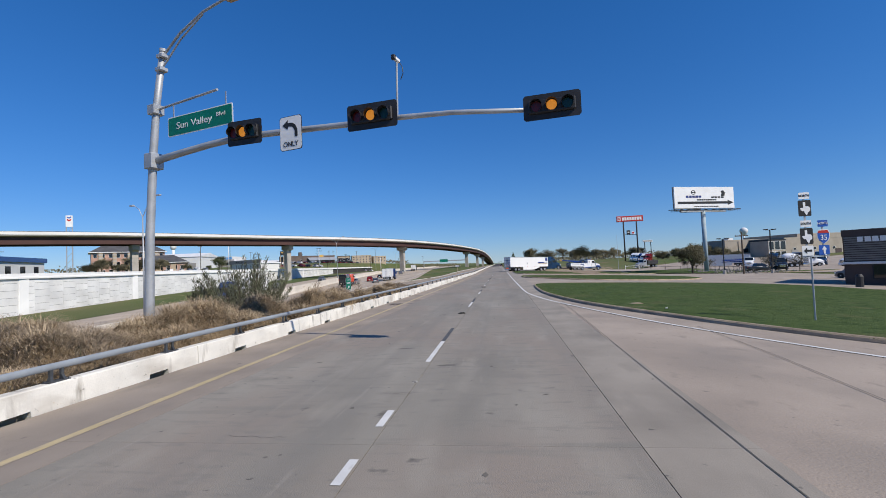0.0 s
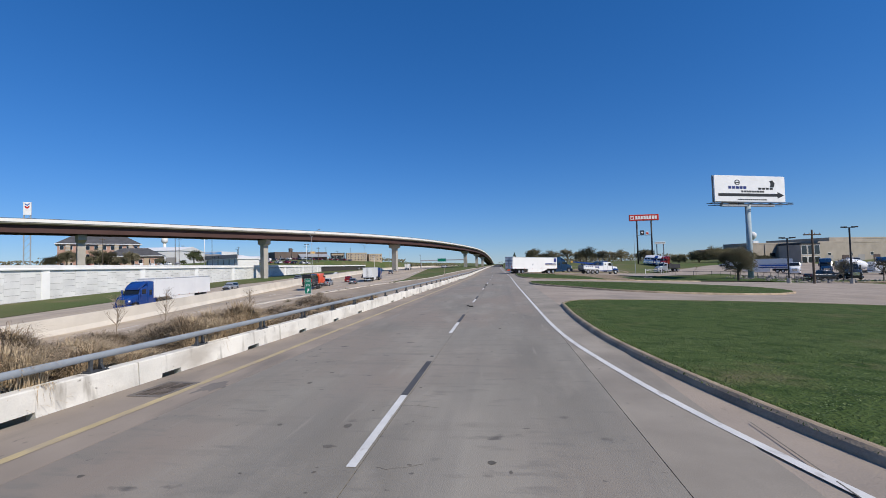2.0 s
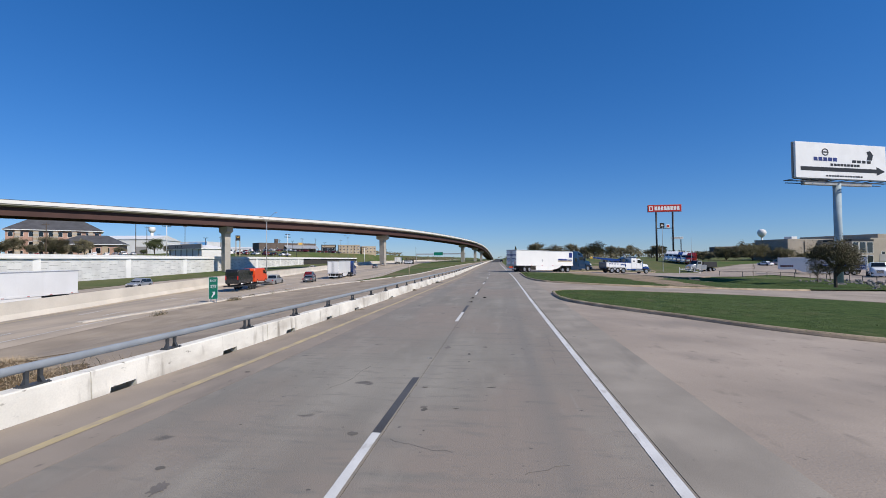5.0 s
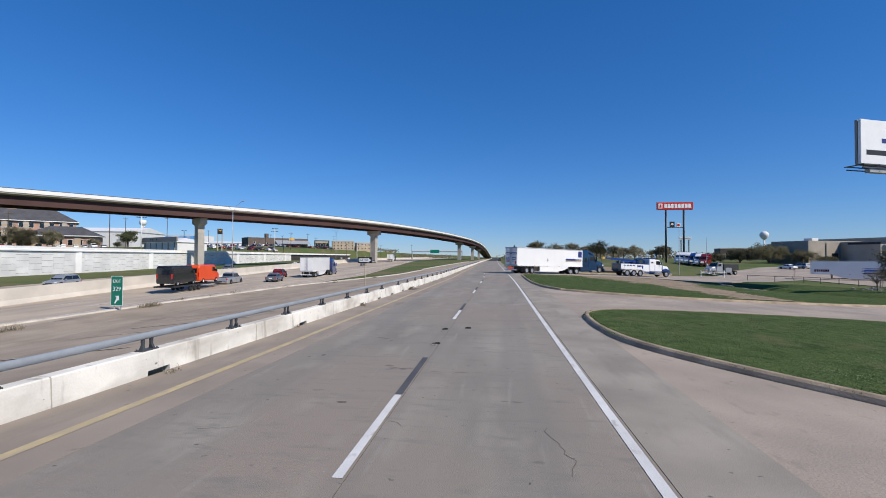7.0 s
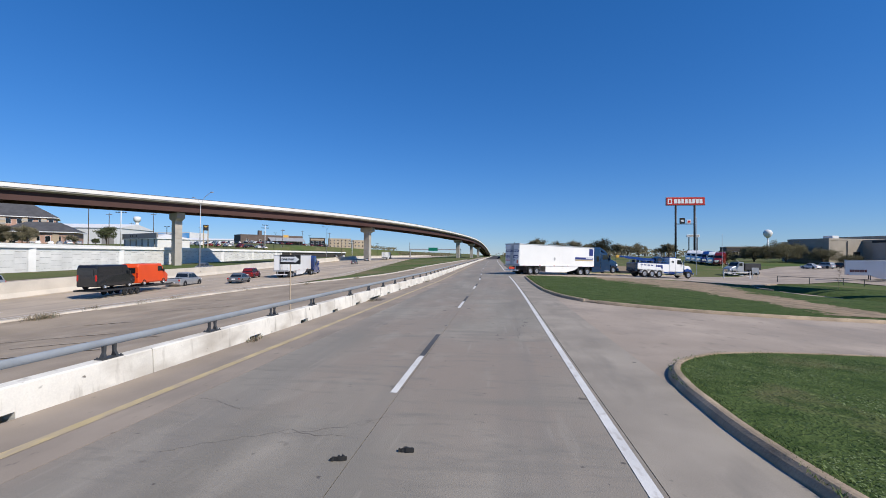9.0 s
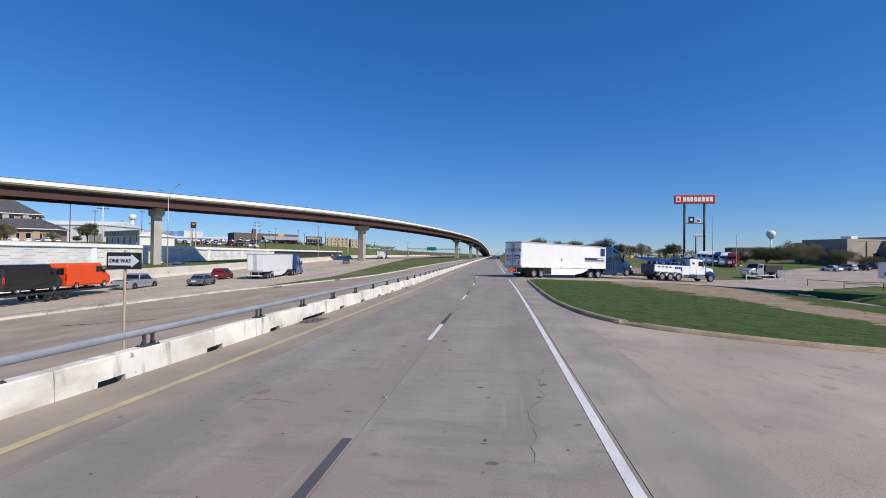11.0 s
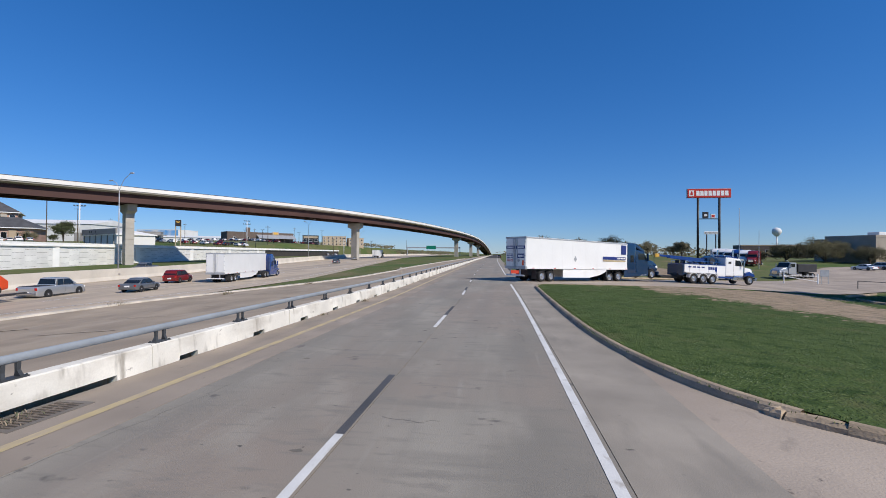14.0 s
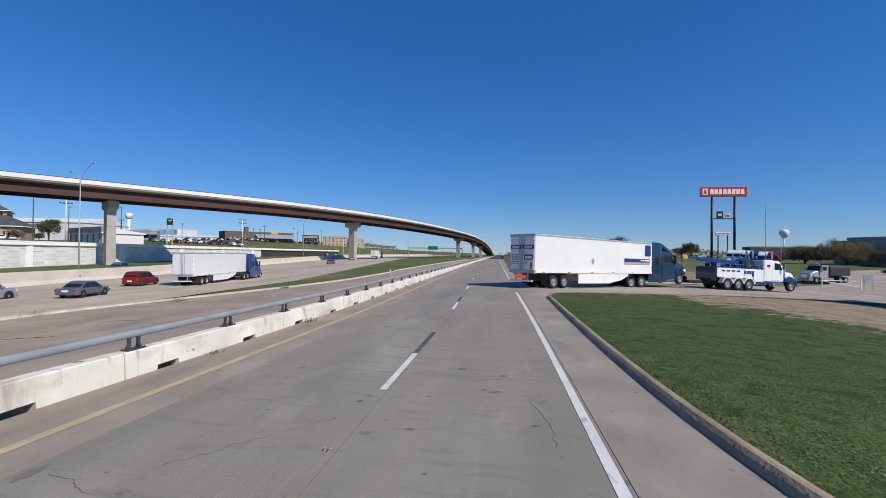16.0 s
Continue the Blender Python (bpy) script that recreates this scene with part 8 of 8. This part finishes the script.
def weeds():
    xs, ys = np.linspace(0, 1, 80), np.arange(10, 84, 0.15)
    verts, faces = [], []
    for y in ys:
        for k in xs:
            x = lerp(BARRIER_X, y) - 0.36 - 11.6 * k
            verts.append((x, y, terrain(x, y) - 0.05 + mound(x, y) * (0.92 + 0.16 * noise.noise((x * 3, y * 3, 2)) + 0.14 * noise.noise((x * 9, y * 9, 5)))))
    n = len(xs)
    for j in range(len(ys) - 1):
        for i in range(n - 1):
            faces.append((j * n + i, j * n + i + 1, (j + 1) * n + i + 1, (j + 1) * n + i))
    tagged(data_object("thatch", verts, faces, THATCH), "matted brown dead growth behind the barrier", "dry grass", kind="stuff")
    r = random.Random(21)
    gold, brown, green = [], [], []
    # stalks spring from the crown of each tussock and bow down its flanks
    for cx, cy, rad, h, is_gold in CLUMPS:
        into = gold if is_gold else brown
        lean = r.uniform(0, 6.283)
        for _ in range(int(760 * rad)):
            a = r.uniform(0, 6.283) if r.random() < 0.8 else lean + r.gauss(0, 0.4)
            q = rad * r.random() ** 0.6 * 0.85
            x, y = cx + math.cos(a) * q, cy + math.sin(a) * q
            if x > lerp(BARRIER_X, y) - 0.3:
                continue
            steep = 1 - q / rad
            z = terrain(x, y) - 0.12 + mound(x, y) * 0.95
            into.append((x, y, z, r.uniform(0.03, 0.13) + 0.16 * h * steep * r.random(), r.uniform(0.25, 0.6) * (0.6 + 0.5 * h), a + r.gauss(0, 0.7), r.uniform(2.2, 5.0), 0.016 * r.uniform(0.6, 1.3)))
    # loose tangle of broken stalks between them
    for _ in range(15000):
        y = r.uniform(12, 78)
        x = lerp(BARRIER_X, y) - 0.5 - 9.5 * r.random() ** 1.2
        m = mound(x, y)
        s = (x, y, terrain(x, y) - 0.05 + m * 0.9, r.uniform(0.03, 0.2), r.uniform(0.1, 0.45), r.uniform(0, 6.283), r.uniform(0.0, 2.2), 0.012)
        (brown if r.random() < 0.6 else gold).append(s)
        if r.random() < 0.04:
            green.append((x, y, s[2], 0.25, 0.2, r.uniform(0, 6.283), 0.5, 0.025))
    for y0 in (42.6, 43.0, 46.6, 51.6):
        for _ in range(240):
            a = r.gauss(0, 0.9)
            gold.append((lerp(BARRIER_X, y0) - 0.45 + r.gauss(0, 0.08), y0 + r.gauss(0, 0.15), 0.35, r.uniform(0.4, 0.8), r.uniform(0.15, 0.5), a, r.uniform(0.8, 2.4), 0.014))
    # greener low growth against the foot of the barrier
    for _ in range(5000):
        y = r.uniform(14, 40)
        x = lerp(BARRIER_X, y) - 0.4 - abs(r.gauss(0, 0.35))
        green.append((x, y, terrain(x, y) - 0.05, r.uniform(0.15, 0.45), r.uniform(0.05, 0.25), r.uniform(0, 6.283), 0.5, 0.014))
    for name, spots, m, label in (("dry_grass", gold, STRAW, "tall dry straw-coloured tussocks along the barrier"), ("dead_weeds", brown, TWIG, "grey-brown dead weeds along the barrier"), ("green_weeds", green, SHRUB, "low green weeds between the dry grass")):
        v, f = arched(spots)
        tagged(data_object(name, v, f, m), label, "dry grass" if m is not SHRUB else "weeds", kind="stuff")
    # a few stalks that hang down the barrier's face
    drop = []
    for y0, c in ((42.6, 70), (43.1, 26), (46.6, 40), (51.7, 10)):
        for _ in range(c):
            y = y0 + r.gauss(0, 0.09)
            drop.append((lerp(BARRIER_X, y) - 0.06, y, 0.55, -r.random() ** 2 * 0.5, 0.07 + r.uniform(0.0, 0.07), r.gauss(0, 0.7), -0.4, 0.009))
    v, f = arched(drop)
    tagged(data_object("dry_grass_tuft", v, f, STRAW), "dry grass stalks hanging down the barrier face", "dry grass", kind="stuff")
    # plants in joints and along the kerb of the ramp
    small, dry = [], []
    for x, y, n, rad, h in ((-5.05, 112.4, 200, 0.3, 0.09), (-5.2, 101.0, 80, 0.18, 0.14), (-5.3, 87.6, 40, 0.15, 0.1), (-30.9, 130, 160, 0.6, 0.35), (-31.6, 117.5, 420, 0.55, 0.4), (-21.6, 160, 120, 0.4, 0.3), (-24.8, 148, 120, 0.4, 0.3), (-32, 122, 140, 0.4, 0.35), (-31.5, 105, 160, 0.5, 0.4), (-20.3, 176, 120, 0.4, 0.3), (-4.9, 124.2, 40, 0.15, 0.1), (-4.85, 129.5, 60, 0.2, 0.14), (-5.4, 93.8, 40, 0.15, 0.1), (-31.4, 126.5, 100, 0.5, 0.25), (-29.4, 140, 120, 0.5, 0.3)):
        for _ in range(n):
            xx, yy = x + r.gauss(0, rad * 0.5), y + r.gauss(0, rad)
            (small if r.random() < 0.45 else dry).append((xx, yy, terrain(xx, yy) - 0.02, h * r.uniform(0.3, 1), h * r.uniform(0.4, 1.5), r.uniform(0, 6.283), r.uniform(1.0, 2.8), 0.02))
    for spots, m, label in ((small, SHRUB, "small green weeds in pavement joints"), (dry, TWIG, "small dry weeds in pavement joints")):
        v, f = arched(spots)
        tagged(data_object("joint_weeds", v, f, m), label, "weeds", kind="stuff")


weeds()


def shrub(x, y, h, r, label):
    z = terrain(x, y) - 0.15
    t = thing("shrub", x, y, z, 0, label, "shrub")
    stems, leaves = [], []
    bm = bmesh.new()
    for _ in range(int(30 + 34 * r)):
        a, d = random.random() * 6.283, r * math.sqrt(random.random())
        bx, by = d * 0.3 * math.cos(a), d * 0.3 * math.sin(a)
        tx, ty = d * math.cos(a), d * math.sin(a)
        hh = h * random.uniform(0.55, 1.05) * (1 - 0.3 * (d / r) ** 2)
        tube(bm, (bx, by, 0), (tx, ty, hh), 0.018, 0.006, 4, False)
        for _ in range(250):
            # a dense upright plume, thick in its middle
            k = 0.08 + 0.94 * random.random()
            w = 0.05 + 0.13 * math.sin(min(1, k) * math.pi) ** 0.7
            px, py, pz = bx + (tx - bx) * k, by + (ty - by) * k, hh * k
            e = random.random() * 6.283
            f = w * math.sqrt(random.random())
            leaves.append((px + f * math.cos(e), py + f * math.sin(e), pz, random.uniform(0.08, 0.2), 0.5 * math.cos(e), 0.5 * math.sin(e), 0.028))
    part("stem", bm, BARK, t)
    tuft_mesh("foliage", leaves, SHRUB, t)
    return t


shrub(-10.5, 38.6, 3.75, 2.3, "tall grey-green feathery shrub beside the barrier")
shrub(-13.6, 39.2, 2.5, 0.35, "thin grey-green shoot beside the shrub")


def sapling(x, y, h, seed):
    r = random.Random(seed)
    t = thing("sapling", x, y, terrain(x, y) - 0.1, 0, "bare thin leafless sapling in rough grass", "sapling", "bare saplings")
    bm = bmesh.new()
    tube(bm, (0, 0, 0), (0.1, 0, h), 0.025, 0.008, 5, False)
    for _ in range(26):
        k = r.uniform(0.25, 0.98)
        a = r.uniform(0, 6.283)
        l = (1.05 - k) * h * 0.45 + 0.15
        p = Vector((0.1 * k, 0, h * k))
        q = p + Vector((math.cos(a) * l * 0.6, math.sin(a) * l * 0.6, l * 0.8))
        tube(bm, p, q, 0.01, 0.004, 4, False)
        for _ in range(3):
            f = r.uniform(0.4, 0.95)
            b = p + (q - p) * f
            tube(bm, b, b + Vector((r.gauss(0, 0.15), r.gauss(0, 0.15), r.uniform(0.1, 0.3))), 0.005, 0.003, 3, False)
    part("branch", bm, TWIG, t)


sapling(51, 160, 3.0, 8)
sapling(53.5, 146, 2.2, 9)
sapling(-17.2, 62.5, 2.6, 3)
sapling(-15.0, 57.0, 1.9, 4)
sapling(-13.6, 65.0, 1.6, 6)


def tree(x, y, z, h, spread, leaf, count, label, seed, leaf_size=0.22, trunk=0.2, low=0.32, bare=False):
    r = random.Random(seed)
    t = thing("tree", x, y, z - 0.1, r.uniform(0, 360), label, "tree", "trees by the road")
    bm = bmesh.new()
    tips = []
    def grow(p, d, length, rad, level):
        q = p + d * length
        tube(bm, p, q, rad, rad * 0.65, 7 if level < 2 else 4, False)
        if level >= 3:
            tips.append((p, q))
            return
        for _ in range(r.randint(3, 4) if level else 6):
            k = r.uniform(0.55, 1.0)
            side = Vector((r.gauss(0, 1), r.gauss(0, 1), r.uniform(-0.1, 0.7))).normalized()
            nd = (d * 0.55 + side * 0.85)
            nd.z = max(nd.z, -0.05)
            grow(p + d * length * k, nd.normalized(), length * r.uniform(0.55, 0.8), rad * 0.5, level + 1)
        tips.append((p, q))
    grow(Vector((0, 0, 0)), Vector((r.uniform(-0.08, 0.08), r.uniform(-0.08, 0.08), 1)).normalized(), h * low, trunk, 0)
    top = max(q.z for _, q in tips)
    wide = max(math.hypot(q.x, q.y) for _, q in tips)
    sx, sz = spread / max(wide, 0.1), h / max(top, 0.1)
    for v in bm.verts:
        f = min(1, v.co.z / (h * low))
        v.co.x *= 1 + (sx - 1) * f
        v.co.y *= 1 + (sx - 1) * f
        v.co.z *= sz
    part("trunk", bm, BARK, t)
    verts, faces = [], []
    for _ in range(count):
        if r.random() < 0.45:
            p, q = r.choice(tips)
            c = p + (q - p) * r.uniform(0.4, 1.25)
            c = Vector((c.x * sx, c.y * sx, c.z * sz)) + Vector((r.gauss(0, 1), r.gauss(0, 1), r.gauss(0, 0.8))) * (0.05 * h)
        else:
            # clumps that fill a rounded, uneven crown
            a, e, f = r.random() * 6.283, math.asin(r.uniform(-0.75, 1)), r.uniform(0.45, 1) ** 0.6
            f *= 0.85 + 0.35 * noise.noise((math.cos(a) * 2.2, math.sin(a) * 2.2, e * 1.6 + seed))
            c = Vector((spread * f * math.cos(e) * math.cos(a), spread * f * math.cos(e) * math.sin(a), h * (0.6 + 0.38 * f * math.sin(e))))
            if noise.noise((c.x * 1.1, c.y * 1.1, c.z * 1.1 + seed)) < -0.12:
                continue
        if c.z < h * low * 0.8:
            continue
        u = Vector((r.gauss(0, 1), r.gauss(0, 1), r.gauss(0, 1))).normalized()
        w = u.orthogonal().normalized()
        s = leaf_size * r.uniform(0.5, 1.2)
        k = len(verts)
        verts += [c - u * s, c + w * s * 0.6, c + u * s, c - w * s * 0.6]
        faces.append((k, k + 1, k + 2, k + 3))
    data_object("crown", [tuple(v) for v in verts], faces, leaf, t)
    return t


def conifer(x, y, z, h, r0, label, seed):
    r = random.Random(seed)
    t = thing("conifer", x, y, z - 0.1, 0, label, "tree", "trees by the road")
    part("trunk", tubed((0, 0, 0), (0, 0, h * 0.95), r=0.18, r_end=0.03, n=7), BARK, t)
    verts, faces = [], []
    for _ in range(3800):
        k = r.random() ** 0.7
        zz = h * (0.08 + 0.92 * (1 - k))
        rr = r0 * k * math.sqrt(r.uniform(0.25, 1)) * (0.85 + 0.3 * noise.noise((zz, k, seed)))
        a = r.random() * 6.283
        c = Vector((rr * math.cos(a), rr * math.sin(a), zz - 0.15 * rr))
        u = Vector((math.cos(a), math.sin(a), -0.3 + r.gauss(0, 0.3))).normalized()
        w = u.orthogonal().normalized()
        s = r.uniform(0.12, 0.32)
        i = len(verts)
        verts += [c - u * s, c + w * s * 0.5, c + u * s, c - w * s * 0.5]
        faces.append((i, i + 1, i + 2, i + 3))
    data_object("crown", [tuple(v) for v in verts], faces, LEAF_DARK, t)
    return t


oak = tree(49.0, 135.5, terrain(49, 135.5), 7.6, 3.7, LEAF_DULL, 20000, "rounded olive-green tree beside the billboard", 11, 0.1, 0.22, 0.25)
oak2 = tree(101, 257, -1.6, 9.8, 6.6, LEAF_OLIVE, 20000, "olive-green tree in the dealer's yard", 23, 0.16, 0.25, 0.28)
small = tree(56, 150, terrain(56, 150), 3.6, 1.9, LEAF_DULL, 1600, "small thin tree by the yard fence", 31, 0.07, 0.07, 0.3)
far = tree(22.6, 347, terrain(22.6, 347), 10.5, 5.8, LEAF_DULL, 11000, "distant spring tree with dull green crown", 41, 0.2, 0.25, 0.2)
far2 = tree(59, 351, terrain(59, 351), 11.0, 7.4, LEAF_DULL, 12000, "distant green tree at the edge of the field", 42, 0.2, 0.25, 0.2)
conifer(10.5, 345, terrain(10.5, 345), 9.6, 3.6, "dark green conifer at the edge of the field", 5)
conifer(-176, 252, 3.6, 5.0, 2.2, "round dark evergreen above the retaining wall", 7)
rr = random.Random(77)
for k in range(14):
    x, y = 22 + k * 7.0 + rr.uniform(-3, 3), 372 + rr.uniform(-14, 34) + 0.1 * k
    s = rr.uniform(0.7, 1.15)
    copy_thing(rr.choice((far, far2)), Matrix.LocRotScale((x, y, terrain(x, y) - 0.1), Euler((0, 0, rr.uniform(0, 6))), (s, s, s * rr.uniform(0.75, 1.0))))
for x, y, s in ((107, 248, 0.8), (96, 266, 0.9), (89, 272, 0.7), (112, 244, 0.55)):
    copy_thing(oak2, Matrix.LocRotScale((x, y, -1.2), Euler((0, 0, x)), (s, s, s * 0.9)))
for x, y, s in ((61.5, 126, 1.2), (66.5, 124.3, 1.15), (62, 156, 0.9)):
    copy_thing(small, Matrix.LocRotScale((x, y, terrain(x, y)), Euler((0, 0, x)), (s, s, s)))
plateau = tree(-156, 249, terrain(-156, 249), 7.6, 4.0, LEAF_DARK, 11000, "round olive evergreen tree beside the store", 61, 0.14, 0.16, 0.12)
for x, y, s in ((-207, 247, 0.7), (-199, 252, 0.6), (-222, 252, 0.75), (-234, 244, 0.8), (-166, 254, 0.45), (-190, 236, 0.35)):
    copy_thing(plateau if x > -180 else oak2, Matrix.LocRotScale((x, y, terrain(x, y) - 0.1), Euler((0, 0, x)), (s, s, s * 0.9)))
for x, y, s in ((-212, 250, 0.95), (-203, 246, 0.8), (-188, 245, 0.75), (-229, 247, 0.9), (-194, 244, 0.5), (-186, 262, 0.45), (-205, 236, 0.5), (-170, 290, 0.45), (-180, 286, 0.5), (-215, 226, 0.5), (-240, 210, 0.6)):
    copy_thing(far2 if s < 0.5 else far, Matrix.LocRotScale((x, y, terrain(x, y) - 0.1), Euler((0, 0, x)), (s, s, s)))


def far_woods():
    """Low woods on the skyline."""
    r = random.Random(9)
    verts, faces = [], []
    bands = [((70, 470), (420, 380), 9, 5200), ((420, 380), (900, 300), 10, 3500), ((-420, 430), (-230, 640), 9, 3000), ((-230, 640), (-90, 900), 9, 2600), ((-700, 150), (-420, 430), 10, 2600), ((10, 560), (120, 520), 8, 1500)]
    for (ax, ay), (bx, by), h, n in bands:
        for _ in range(n):
            k = r.random()
            env = 0.55 + 0.45 * noise.noise((k * 40, ax * 0.01, 2.0))
            x, y = ax + (bx - ax) * k + r.gauss(0, 6), ay + (by - ay) * k + r.gauss(0, 6)
            z = terrain(x, y) + h * env * math.sqrt(r.random())
            u = Vector((r.gauss(0, 1), r.gauss(0, 1), r.gauss(0, 1))).normalized()
            w = u.orthogonal().normalized()
            s = r.uniform(0.5, 1.3)
            i = len(verts)
            c = Vector((x, y, z))
            verts += [c - u * s, c + w * s * 0.7, c + u * s, c - w * s * 0.7]
            faces.append((i, i + 1, i + 2, i + 3))
    ob = data_object("distant_woods", [tuple(v) for v in verts], faces, LEAF_DULL)
    tagged(ob, "dull green woods along the skyline", "woods", kind="stuff")


far_woods()


def riprap():
    r = random.Random(4)
    bm = bmesh.new()
    for _ in range(240):
        x, y = r.uniform(54, 66), r.uniform(122, 156)
        s = r.uniform(0.15, 0.4)
        m = Matrix.LocRotScale((x, y, terrain(x, y) + 0.1), Euler((r.random() * 6, r.random() * 6, r.random() * 6)), (s, s * r.uniform(0.6, 1), s * r.uniform(0.5, 0.8)))
        bmesh.ops.create_icosphere(bm, subdivisions=1, radius=1.0, matrix=m)
    tagged(bm_object("riprap", bm, GRAVEL), "loose grey stones on the bank of the ditch", "stones", kind="stuff")


riprap()
build_slabs()
